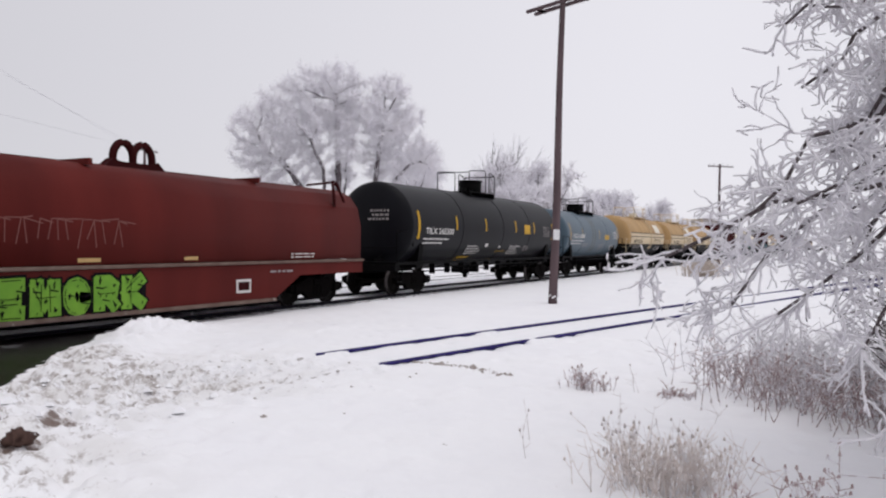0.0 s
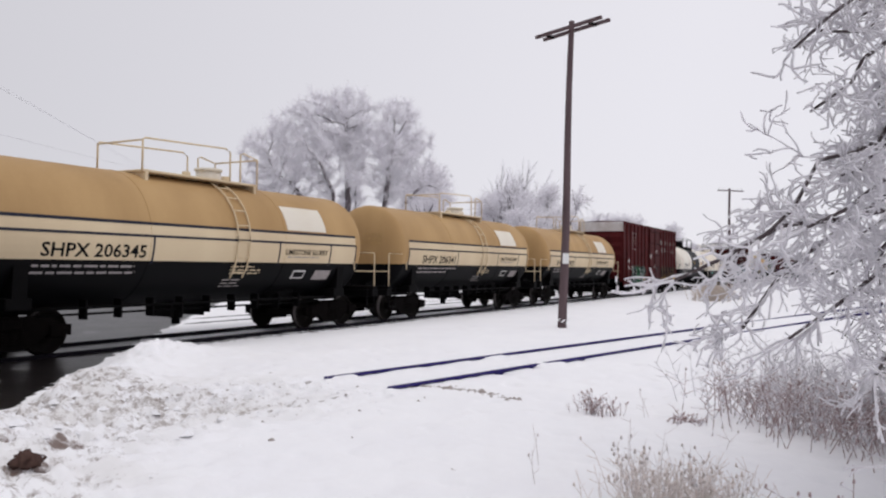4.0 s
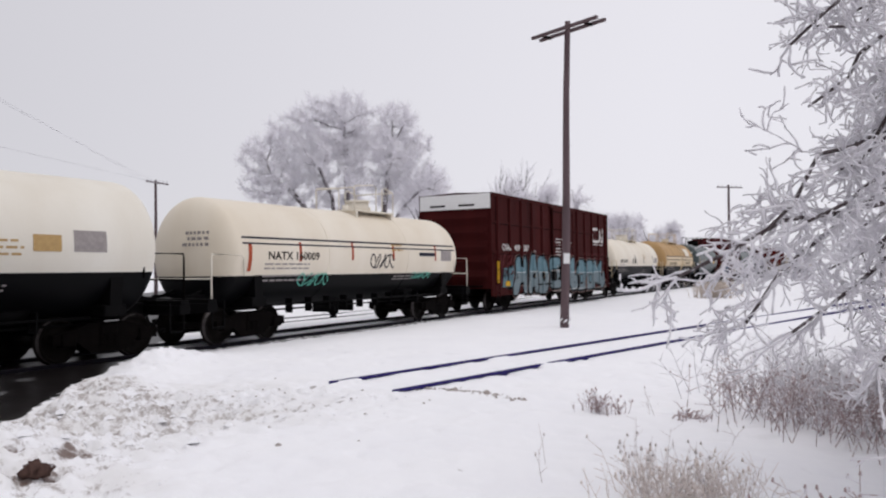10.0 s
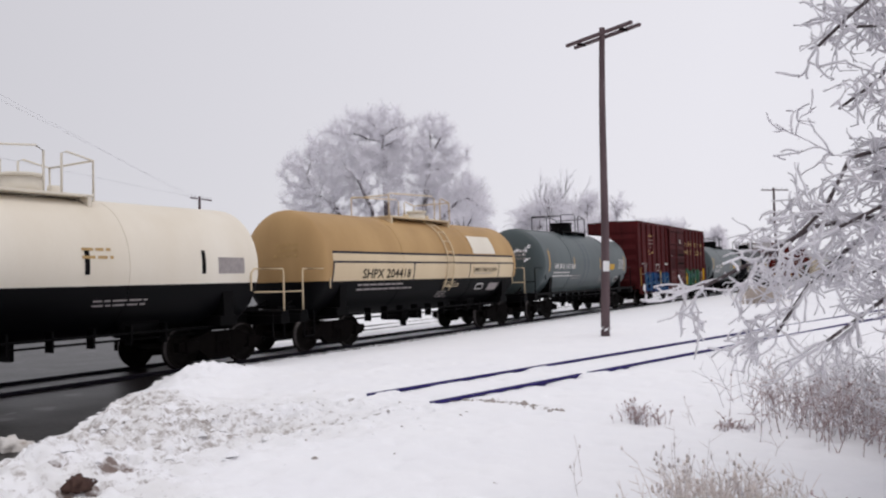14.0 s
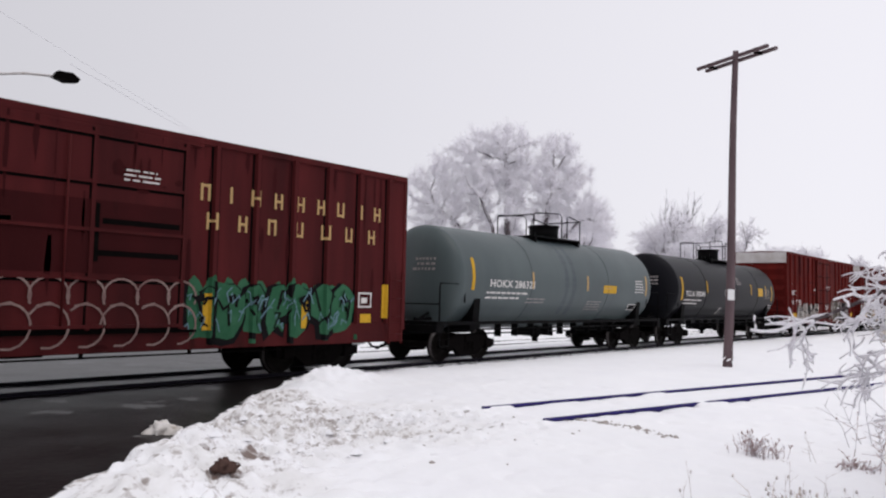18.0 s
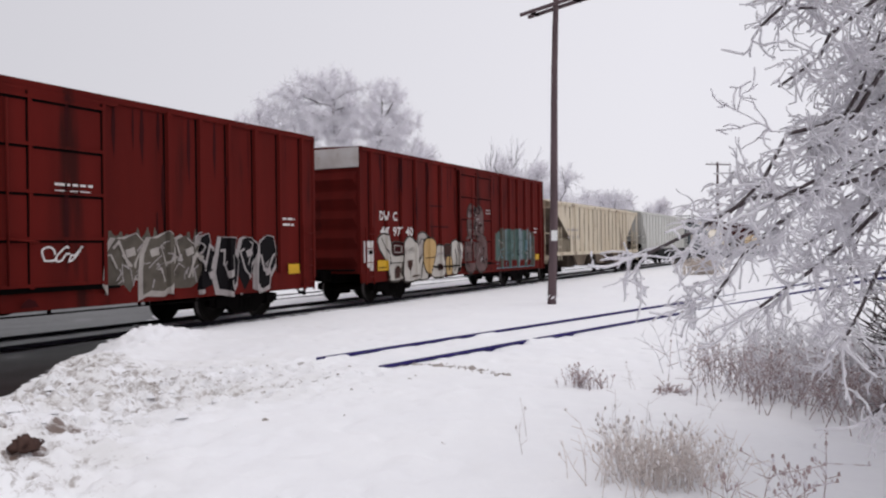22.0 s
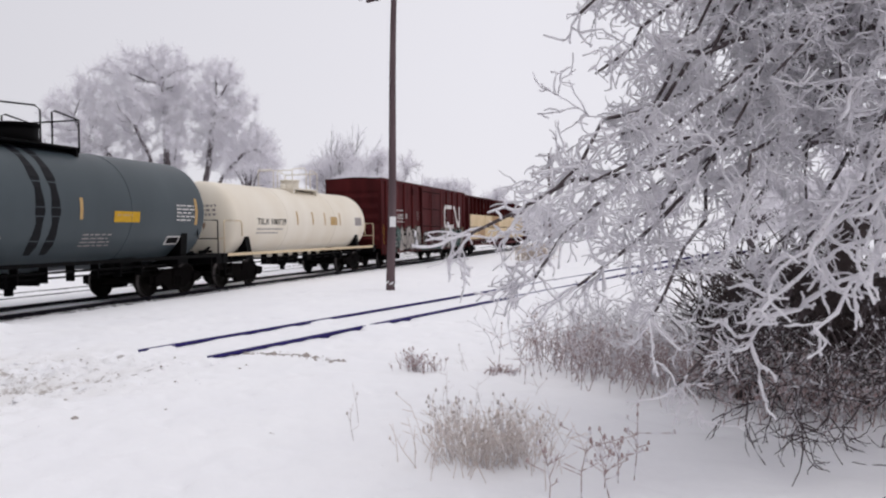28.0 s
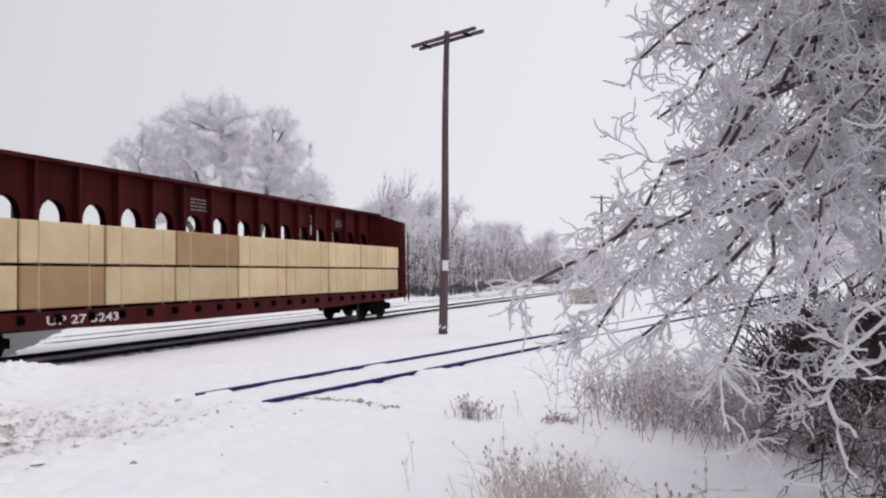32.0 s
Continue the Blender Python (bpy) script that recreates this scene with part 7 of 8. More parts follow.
    if dirty:
        mk.text("46 04 91", -6.2, 2.0, 0.3, 3, width=2.0).bars(-6.2, 2.55, 2.0, 0.3, 1, 3)
        rng = random.Random(seed)
        for x in np.linspace(-h + slope, h - slope, 15):      # rust runs beside each post
            z = eave - 0.15
            while z > sill + 0.15:
                q = rng.uniform(0.15, 0.6)
                if rng.random() < 0.72:
                    w = rng.uniform(0.03, 0.075)
                    mk.rect(x - 0.036 - w, max(sill + 0.05, z - q), x - 0.036, z, 6)
                z -= q
    else:
        mk.bars(-2.6, 3.2, 0.3, 0.9, 3, 3).bars(1.4, 3.1, 0.3, 0.9, 3, 3).rect(h - 2.7, 1.5, h - 2.4, 1.8, 3)
        rng = random.Random(seed)
        for k in range(14):
            x = -h + slope + (2 * h - 2 * slope) * rng.randrange(17) / 16
            mk.rect(x - 0.14, 1.36, x - 0.07, 1.36 + rng.uniform(0.2, 0.5), 5)
    mk.make("stencil", INK[:3] + [PAINTDIM, OFFYELLOW, mat("rust_streak", (0.16, 0.08, 0.05), (0.24, 0.14, 0.1), 0.8, scale=9), mat("rust_black", (0.03, 0.02, 0.016), (0.09, 0.055, 0.04), 0.85, scale=9)], car, wrap, label="faded stencils and rust streaks")
    add_truck(car, -h + 1.75)
    add_truck(car, h - 1.75)
    ends(car, gap / 2, h)
    put(car, a, b)


def centrebeam_car(a, b):
    car = new_car("centrebeam_car", "red centrebeam flatcar loaded with wrapped tan lumber bundles", "flatcar")
    gap = b - a
    h = gap / 2 - 0.55
    g = Geo()
    g.box(-h, h, -1.4, 1.4, 0.95, 1.06, 0, 0.01)
    part("deck", g, OXIDE, car)
    for y in (-1, 1):
        g = Geo()
        g.prism([(-h, 1.06), (h, 1.06), (h, 0.78), (4, 0.62), (-4, 0.62), (-h, 0.78)], y * 1.38 - 0.04, y * 1.38 + 0.04)
        part("side_sill", g, OXIDE, car)
        for x in np.arange(-h + 0.6, h - 0.3, 0.9):
            g = Geo()
            g.box(x - 0.07, x + 0.07, y * 1.42 - 0.06, y * 1.42 + 0.06, 0.82, 1.0, 0, 0.01).cyl((x, y * 1.5, 0.86), (x, y * 1.5, 0.96), 0.05, 8)
            part("winch", g, GRIME, car)
    # central girder with rounded openings
    top, z0 = 4.3, 1.06
    g = Geo()
    bay = 2 * (h - 1.0) / 17
    for y in (-0.1, 0.1):
        for k in range(17):
            x0 = -h + 1.0 + k * bay
            c, w = x0 + bay / 2, bay * 0.3
            zt = 3.52
            arc = [(c + w * math.cos(t), zt - w * 1.1 + w * 1.1 * math.sin(t)) for t in np.linspace(0, math.pi, 9)]
            # fan of quads round the opening
            A = [(c - w, z0)] + arc[::-1] + [(c + w, z0)]
            o = [(x0, z0), (x0, 2.4), (x0, zt), (x0, top), (x0 + bay * 0.25, top), (c, top), (x0 + bay * 0.75, top), (x0 + bay, top), (x0 + bay, zt), (x0 + bay, 2.4), (x0 + bay, z0)]
            pts = [(p[0], y, p[1]) for p in A + o]
            g = Geo()
            g.add(pts, [(i, i + 1, len(A) + i + 1, len(A) + i) for i in range(len(A) - 1)])
            part("girder_panel", g, OXIDE, car)
    g = Geo()
    g.box(-h + 0.4, h - 0.4, -0.42, 0.42, top, top + 0.1, 0, 0.02)
    part("top_chord", g, OXIDE, car)
    for k in range(18):
        x = -h + 1.0 + k * bay
        g = Geo()
        g.box(x - 0.05, x + 0.05, -0.3, 0.3, z0, top, 0, 0.01)
        part("girder_post", g, OXIDE, car)
    for s in (-1, 1):
        g = Geo()
        e = s * (h - 0.5)
        g.prism_x([(-1.42, z0), (1.42, z0), (1.42, 4.0), (0.5, top), (-0.5, top), (-1.42, 4.0)], e - 0.08, e + 0.08)
        g.box(min(e, e + s * 0.4), max(e, e + s * 0.4), -1.42, -1.3, z0, 4.0)
        g.box(min(e, e + s * 0.4), max(e, e + s * 0.4), 1.3, 1.42, z0, 4.0)
        part("bulkhead", g, OXIDE, car)
        ladder(car, "end_ladder", s * (h - 0.1), -1.45, 0.6, 3.6, 0.42, OXIDE)
    g = Geo()
    g.box(-h + 0.5, h - 0.5, -0.35, 0.35, 0.6, 0.95)
    part("centre_sill", g, GRIME, car)
    add_truck(car, -h + 2.2)
    add_truck(car, h - 2.2)
    ends(car, gap / 2, h)
    mk = Marks()
    rng = random.Random(5)
    mk.text("UP 27 3243", -7.6, 0.78, 0.26, 0, width=2.0).bars(-1.4, 3.98, 1.0, 0.4, 4, 3).bars(5.4, 3.95, 0.5, 0.3, 3, 0).bars(7.4, 3.9, 0.7, 0.3, 4, 3)
    mk.rect(5.4, 3.25, 5.8, 3.6, 0)
    mk.make("stencil", INK, car, lambda x, z, lift: (x, (-0.12 if z > 1.2 else -1.43) - lift, z), label="small white stencils")
    put(car, a, b)
    # the load: each bundle is a thing that rides along
    span = 2 * (h - 0.75)
    cuts = [0, 0.12, 0.225, 0.335, 0.46, 0.58, 0.71, 0.83, 0.92, 1.0]
    for y in (-1, 1):
        for row in range(2):
            for k in range(len(cuts) - 1):
                x0, x1 = -span / 2 + cuts[k] * span + 0.03, -span / 2 + cuts[k + 1] * span - 0.03
                z0b = 1.16 + row * 0.92
                dark = (k, row) in ((1, 0), (3, 1))
                j = rng.uniform(0, 0.04)
                w = x1 - x0
                b = thing("lumber_bundle", "brown wrapped lumber bundle on the flatcar" if dark else "tan wrapped lumber bundle strapped on the flatcar", "lumber bundle", group="lumber bundles on the flatcar")
                g = Geo()
                g.box(-w / 2, w / 2, -0.52 + j, 0.52, 0, 0.86, 0, 0.02)
                part("wrap", g, LUMBERDARK if dark else LUMBERWRAP, b)
                for q in (-w * 0.3, w * 0.3):
                    g = Geo()
                    g.box(q - 0.02, q + 0.02, -0.525 + j, 0.525, -0.004, 0.865)
                    part("strap", g, LUMBERSTRAP, b)
                    g = Geo()
                    g.box(q - 0.05, q + 0.05, -0.5, 0.5, -0.06, 0.0)
                    part("bearer", g, TIE, b)
                TRAIN.append((b, a + gap / 2 + (x0 + x1) / 2))
                b.matrix_basis = pose(a + gap / 2 + (x0 + x1) / 2, YC + y * 0.86, RAILZ + z0b - 0.04)
                RIDE[b.name] = (y * 0.86, z0b - 0.04)


RIDE = {}           # the load's place across and above the rails


coil_car(3.2, 19.5)
black_tank(20.55, 37.15, "TILX 265300", 1, sash=True, dx=-0.75, dome=0.44)
grey_tank(36.96, 49.65, "UCLX 16380", TANKBLUE, "blue-grey tank car with white stencils", 2, low=0.2, tx=(-4.2, -2.1), dx=-0.8, dome=0.3)
tan_tank(49.75, 63.33, "SHPX 206345", 3, tx=(-4.4, -2.1))
tan_tank(63.24, 76.36, "SHPX 206341", 4, tx=(-4.1, -1.7))
tan_tank(76.2, 90.07, "SHPX 203929", 5, tx=(-4.46, -1.94))
white_tank(107.4, 121.37, "TILX 160650", 6, "white tank car with a black belly and middle band", belly=-0.48, band=(-1.22, 2.21), rail=GRIME, tx=(-4.57, -2.46), dome=0.06)
white_tank(121.27, 134.95, "NATX 160009", 7, "dirty white tank car with navy stripes, teal scrawls and black belly", belly=-0.55, stripes=True, R=1.38, zc=2.15, tx=(-4.5, -2.46), warm=0.03, dome=1.33)
white_tank(153.15, 166.85, "SHPX 200992", 8, "cream-white tank car with black belly and small black tag", belly=-0.36, tag=True, rail=CREAM, R=1.38, zc=2.15, tx=(-4.43, -2.77), warm=0.02, dome=0.88)
tan_tank(166.62, 180.17, "SHPX 204418", 9, tx=(-3.95, -1.6))
grey_tank(180.25, 193.25, "HOKX 111368", TANKGREY, "grey-green tank car with patches of snow on top", 10, snow=True, tx=(-4.18, -1.94), dx=-0.3, dome=0.1)
grey_tank(210.87, 224.99, "HOKX 286321", TANKGREY, "grey-green tank car with yellow stripes and white stencils", 11, tx=(-4.54, -2.26), dx=-0.6, dome=0.46)
black_tank(224.93, 239.95, "TCLX 205046", 12, dx=-0.1, dome=0.8)
grey_tank(312.55, 326.25, "HOKX 286276", TANKDARK, "slate grey tank car with white stencils", 13, tx=(-4.62, -2.17), dx=-0.9, dome=0.28)
white_tank(325.7, 339.25, "TILX 100739", 14, "plain off-white tank car with light side railings", belly=None, R=1.3, zc=2.1, rail=CREAM, tx=(-4.15, -2.1), warm=0.02, dome=0.75)
boxcars()
hopper_car(274.75, 293.35, HOPPER, "stained cream-grey covered hopper car", "", 15, True)
hopper_car(293.35, 312.2, HOPPER2, "pale grey covered hopper car with rust streaks", "", 16, False)
centrebeam_car(356.4, 380.5)
# ---- poles ----
def utility_pole(x, y, z, h, lean=(0, 0), arm_turn=0.0, arms=1, arm_len=2.9, r=0.15, label="", tag=False):
    p = thing("utility_pole", label, "utility pole", pose(x, y, z, lean[0], lean[1], 0))
    g = Geo()
    hh = np.linspace(-0.3, h, 10)
    g.tube([(0.02 * math.sin(q * 1.3), 0.02 * math.cos(q), q) for q in hh], [r * (1 - 0.38 * q / h) for q in hh], 14)
    part("shaft", g, POLEWOOD, p)
    for k in range(arms):
        zz = h - 0.22 - k * 0.6
        m = pose(0, 0, zz, 0, 0, arm_turn)
        for off in ((-0.17, 0.17) if tag else (-0.14,)):
            g = Geo()
            g.box(-arm_len / 2, arm_len / 2, off - 0.05, off + 0.045, -0.045, 0.045, 0, 0.01)
            arm = part("crossarm", g, POLEWOOD, p, m=m)
            for q in np.linspace(-arm_len / 2 + 0.15, arm_len / 2 - 0.15, 6):
                if abs(q) < 0.2 or tag:
                    continue
                g = Geo()
                g.cyl((q, off, 0.05), (q, off, 0.16), 0.015, 6).cyl((q, off, 0.14), (q, off, 0.2), 0.03, 8, r2=0.022).cyl((q, off, 0.2), (q, off, 0.22), 0.025, 8, r2=0.015)
                part("insulator", g, GLASSINS, arm)
        if tag:
            for s in (-1, 1):
                g = Geo()
                g.box(-0.02, 0.02, -0.17, 0.17, -0.08, 0.0)
                part("spacer", g, GRIME, p, m=m @ pose(s * arm_len * 0.32, 0, 0))
    if tag:
        g = Geo()
        g.box(-0.09, 0.09, -0.19, -0.17, 1.85, 2.15, 0, 0.004)
        part("white_tag", g, SIGNWHITE, p, m=pose(0, 0, 0, 0, 0, -60))
        g = Geo()
        for k in range(7):
            a = k * 0.9 - 2.2
            g.add([(0.155 * math.cos(a + q), 0.155 * math.sin(a + q), 0.1 + 0.12 * ((k * 5) % 7) / 7 + dz + 0.1 * q) for q, dz in ((0, 0), (0.7, 0), (0.7, 0.05), (0, 0.05))], [(0, 1, 2, 3)])
        part("snow_clinging", g, SNOW, p)
    return p


utility_pole(21.35, 7.58, 0.0, 8.95, (1.1, 0.75), 65.6, 1, 2.6, 0.13, "tall brown wooden pole with a double crossarm beside the track", True)
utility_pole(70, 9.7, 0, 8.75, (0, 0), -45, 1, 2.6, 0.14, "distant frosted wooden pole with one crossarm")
utility_pole(39.3, 45, 0, 8.5, (0, 0), 10, 1, 2.4, 0.14, "distant wooden pole with one crossarm behind the road")


# ---- trees ----
def grow(rng, base, way, length, r, depth, out, spread, curl=0.25, kids=(3, 5), steps=5, droop=0.0, rmin=0.006, shrink=0.62, start=0.25):
    """Branch by branch, from thick to thin; out collects (points, radii, depth)."""
    p, d = Vector(base), Vector(way).normalized()
    pts, rad = [p.copy()], [r]
    for i in range(steps):
        d = (d + Vector((rng.gauss(0, curl), rng.gauss(0, curl), rng.gauss(0, curl) - droop)) * (1.0 / steps) ** 0.5).normalized()
        p = p + d * (length / steps)
        pts.append(p.copy())
        rad.append(max(rmin, r * (1 - 0.55 * (i + 1) / steps)))
    out.append((pts, rad, depth))
    if depth <= 0:
        return
    for k in range(rng.randint(*kids)):
        t = start + (1 - start) * (k + rng.random()) / kids[1] if kids[1] else 0.5
        t = min(0.98, t)
        i = min(steps - 1, int(t * steps))
        q = pts[i].lerp(pts[i + 1], t * steps - i)
        axis = (pts[i + 1] - pts[i]).normalized()
        side = axis.cross(Vector((rng.gauss(0, 1), rng.gauss(0, 1), rng.gauss(0, 1)))).normalized()
        w = (axis * math.cos(spread) + side * math.sin(spread) * rng.uniform(0.7, 1.2)).normalized()
        grow(rng, q, w, length * shrink * rng.uniform(0.75, 1.15), max(rmin, rad[i] * 0.62), depth - 1, out, spread, curl, kids, max(3, steps - 1), droop, rmin, shrink, start)
    w = (pts[-1] - pts[-2]).normalized()
    grow(rng, pts[-1], w, length * shrink, rad[-1], depth - 1, out, spread, curl, kids, max(3, steps - 1), droop, rmin, shrink, start)


def tree_parts(t, out, thick_from, bark, twig, sides=(8, 4), frost=0.0):
    gt, gc = Geo(), Geo()
    for pts, rad, dep in out:
        if dep >= thick_from:
            gt.tube(pts, rad, sides[0], cap=False)
        else:
            gc.tube(pts, [q + frost for q in rad], sides[1], cap=False, smooth=False)
    return gt, gc


def frosted_tree(label, x, y, height, seed, trunks=3, spread=0.55, depth=5, twig_r=0.02, bark=FARBARK, kids=(3, 4), width=1.0):
    rng = random.Random(seed)
    t = thing("tree", label, "tree", pose(x, y, -0.1))
    out = []
    for k in range(trunks):
        a = 2 * math.pi * k / trunks + rng.random()
        lean = 0.28 * width if trunks > 1 else 0.05
        grow(rng, (0.3 * math.cos(a), 0.3 * math.sin(a), 0), (lean * math.cos(a), lean * math.sin(a), 1), height * 0.42, height * 0.018, depth, out, spread, 0.2, kids, 6, -0.02, twig_r, 0.66, 0.45)
    gt, gc = tree_parts(t, out, depth - 3, bark, FROSTFAR, (6, 3))
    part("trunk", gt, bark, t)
    part("crown", gc, FROSTFAR, t, "pale hoarfrosted crown of fine twigs")
    return t


def lobed_tree(label, x, y, lobes, seed, boughs=100, tw=8, r=0.02, base=4.5, turn=0.0, trunk_r=0.32, fork=3):
    """A frosted tree: forked trunk, limbs to each rounded lobe of the crown, and a fluff of fine twigs in it. lobes: (u, v, z, radius)."""
    rng = random.Random(seed)
    t = thing("tree", label, "tree", pose(x, y, -0.1, 0, 0, turn))
    gt, gc = Geo(), Geo()
    stems_at = []
    for k in range(fork):
        a = 2 * math.pi * k / fork + 0.5
        top = Vector((base * 0.35 * math.cos(a), base * 0.35 * math.sin(a), base * rng.uniform(1.2, 1.5))) if fork > 1 else Vector((0, 0, base * 1.4))
        mid = Vector((0.1 * math.cos(a), 0.1 * math.sin(a), base * 0.5))
        gt.tube([Vector((0, 0, 0)), mid, mid.lerp(top, 0.5) + Vector((0.1, 0, 0)), top], [trunk_r, trunk_r * 0.75, trunk_r * 0.6, trunk_r * 0.5], 8)
        stems_at.append(top)
    for u, v, z, q in lobes:
        c = Vector((u, v, z))
        st = min(stems_at, key=lambda p: (p.xy - c.xy).length)
        n = 7
        bend = Vector((rng.gauss(0, 0.5), rng.gauss(0, 0.5), 0.8))
        pts = [st.lerp(c, i / (n - 1)) + bend * math.sin(math.pi * i / (n - 1)) * 0.5 + Vector((rng.gauss(0, 0.12), rng.gauss(0, 0.12), rng.gauss(0, 0.12))) * (0 < i) for i in range(n)]
        gt.tube(pts, [trunk_r * (0.42 - 0.34 * i / (n - 1)) for i in range(n)], 6)
        for k in range(boughs):
            d = Vector((rng.gauss(0, 1), rng.gauss(0, 1), rng.gauss(0, 1) + 0.25)).normalized()
            e = c + d * q * rng.random() ** 0.45 * rng.uniform(0.85, 1.12)
            s0 = pts[rng.randint(n - 3, n - 1)].lerp(c, rng.random() * 0.5)
            m = s0.lerp(e, 0.5) + Vector((rng.gauss(0, 0.2), rng.gauss(0, 0.2), 0.15 * q))
            (gt if k % 40 == 0 else gc).tube([s0, m, e], [r * 1.9, r * 1.4, r], 3, cap=False, smooth=False)
            for i in range(tw):
                p = m.lerp(e, rng.uniform(0.1, 1.0))
                w = (d * 0.7 + Vector((rng.gauss(0, 0.8), rng.gauss(0, 0.8), rng.gauss(0, 0.7)))).normalized() * q * rng.uniform(0.14, 0.36)
                gc.tube([p, p + w * 0.55 + Vector((0, 0, 0.03)), p + w + Vector((0, 0, -0.04))], [r * 1.2, r, r * 0.7], 3, cap=False, smooth=False)
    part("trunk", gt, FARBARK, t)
    part("crown", gc, FROSTFAR, t, "pale hoarfrosted crown of fine twigs")
    return t


def colony_tree(label, x, y, turn, stems, lobes, seed, per_lobe=170, step=0.4, reach=5.0, kill=0.62, tuft=21, r=0.019, trunk_r=0.29):
    """A frosted tree whose limbs grow step by step towards points spread through a lobed crown; frosted tufts on all thin wood. stems: polylines; lobes: (u, v, z, radius)."""
    rng = random.Random(seed)
    t = thing("tree", label, "tree", pose(x, y, -0.1, 0, 0, turn))
    goals = []
    for u, v, z, q in lobes:
        for _ in range(per_lobe):
            d = Vector((rng.gauss(0, 1), rng.gauss(0, 1), rng.gauss(0, 1))).normalized() * q * rng.random() ** 0.4
            goals.append((u + d.x, v + d.y, z + d.z * 0.95))
    goals = np.array(goals)
    nodes, up = [], []
    for line in stems:
        last = -1
        pts = [Vector(p) for p in line]
        for a, b in zip(pts, pts[1:]):
            k = max(1, int((b - a).length / step))
            for i in range(k):
                nodes.append(np.array(a.lerp(b, i / k)) + np.array([rng.gauss(0, 0.04), rng.gauss(0, 0.04), 0]))
                up.append(last)
                last = len(nodes) - 1
    for _ in range(90):
        N = np.array(nodes)
        d = ((goals[:, None, :] - N[None, :, :]) ** 2).sum(2)
        near = d.argmin(1)
        dist = np.sqrt(d[np.arange(len(goals)), near])
        goals = goals[dist > kill]
        near, dist = near[dist > kill], dist[dist > kill]
        pull = {}
        for g, i, q in zip(goals, near, dist):
            if q < reach:
                pull.setdefault(i, []).append((g - N[i]) / q)
        if not pull:
            break
        for i, ds in pull.items():
            w = sum(ds) / len(ds) + np.array([rng.gauss(0, 0.16), rng.gauss(0, 0.16), rng.gauss(0, 0.12)])
            nodes.append(N[i] + w / (np.linalg.norm(w) + 1e-6) * step)
            up.append(i)
    load = [0.0] * len(nodes)
    kids = [0] * len(nodes)
    for i in range(len(nodes) - 1, -1, -1):
        load[i] = max(load[i], 1.0)
        if up[i] >= 0:
            load[up[i]] += load[i]
            kids[up[i]] += 1
    most = max(load)
    size = [max(0.012, trunk_r * (q / most) ** 0.54) for q in load]
    gt, gc = Geo(), Geo()
    for i, k in enumerate(up):
        if k < 0:
            continue
        thick = size[i] > 0.045
        (gt if thick else gc).tube([nodes[k], nodes[i]], [min(size[k], size[i] * 1.6), size[i]], 6 if thick else 3, cap=False, smooth=thick)
        if size[i] > 0.06:
            continue
        way = Vector(nodes[i] - nodes[k]).normalized()
        for _ in range(tuft):
            p = Vector(nodes[k]).lerp(Vector(nodes[i]), rng.random())
            w = (way * 0.55 + Vector((rng.gauss(0, 0.6), rng.gauss(0, 0.6), rng.gauss(0.12, 0.6)))).normalized() * rng.uniform(0.3, 0.95)
            gc.tube([p, p + w], [r, r * 0.65], 3, cap=False, smooth=False)
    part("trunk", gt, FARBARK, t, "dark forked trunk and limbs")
    part("crown", gc, FROSTFAR, t, "pale hoarfrosted crown of fine twigs")
    return t


CROWN = ((-7.2, 0, 11.6, 2.1), (-7.5, 0.5, 9.1, 1.7), (-5.0, 0.5, 13.4, 2.2), (-2.6, 0, 14.8, 2.2), (0, 0, 15.6, 2.2), (0.7, -1.2, 13.0, 2.2), (-2.5, -1.6, 11.6, 2.2), (-5, -1, 10.0, 1.9),
         (4.2, 0, 14.8, 2.1), (5.7, 0.5, 12.5, 2.0), (3.4, -1.3, 11.6, 2.1), (6.2, 0, 10.0, 1.8), (8.0, 0, 8.2, 1.5), (2, 1.6, 13.3, 2.1), (-1, 2, 13.2, 2.2), (-4, 2, 12.1, 2.1), (4.5, 2, 11.5, 2.1), (0.6, -1.6, 9.9, 1.8), (-2.8, 0, 8.6, 1.6), (3.3, 0.5, 8.8, 1.6), (-5.8, 0, 7.4, 1.5), (5.2, 0, 7.5, 1.4), (0.4, 1.8, 7.6, 1.5))
STEMS = (((0, 0, 0), (-0.1, 0, 3.5), (0.1, 0, 7.0), (0.0, 0, 11.5), (-0.2, 0, 14.8)), ((-0.4, 0.1, 0), (-1.4, 0, 3.5), (-2.8, 0, 6.2), (-4.6, 0, 8.6), (-6.4, 0, 9.8)), ((-0.2, -0.3, 0), (-0.9, -0.6, 4.5), (-1.2, -0.8, 8.0), (-2.4, -0.8, 10.8)),
         ((0.9, 0.2, 0), (2.6, 0.3, 4.5), (3.3, 0, 7.5), (3.6, 0, 10.5), (4.1, 0, 13.0)), ((1.2, 0, 0), (3.4, 0.2, 5.0), (5.2, 0.2, 7.6), (6.6, 0, 9.0)), ((0.2, 0.6, 0), (0.6, 1.6, 5.5), (0.8, 1.9, 10.0)))
big_tree = colony_tree("broad hoarfrosted tree with a dark forked trunk behind the tracks", 54, 38.5, -54.5, STEMS, CROWN, 7)
frosted_tree("smaller bare frosted tree with upswept branches", 108, 46, 17.5, 11, 3, 0.3, 4, 0.03, kids=(3, 4), width=0.34)

# frosted woodland along the line, built from a few grown trees
rng = random.Random(77)


def wild_crown(h, w, n, low=0.36):
    return [(rng.uniform(-w, w), rng.uniform(-w, w) * 0.8, h * rng.uniform(low, 0.9), h * rng.uniform(0.13, 0.19)) for _ in range(n)]


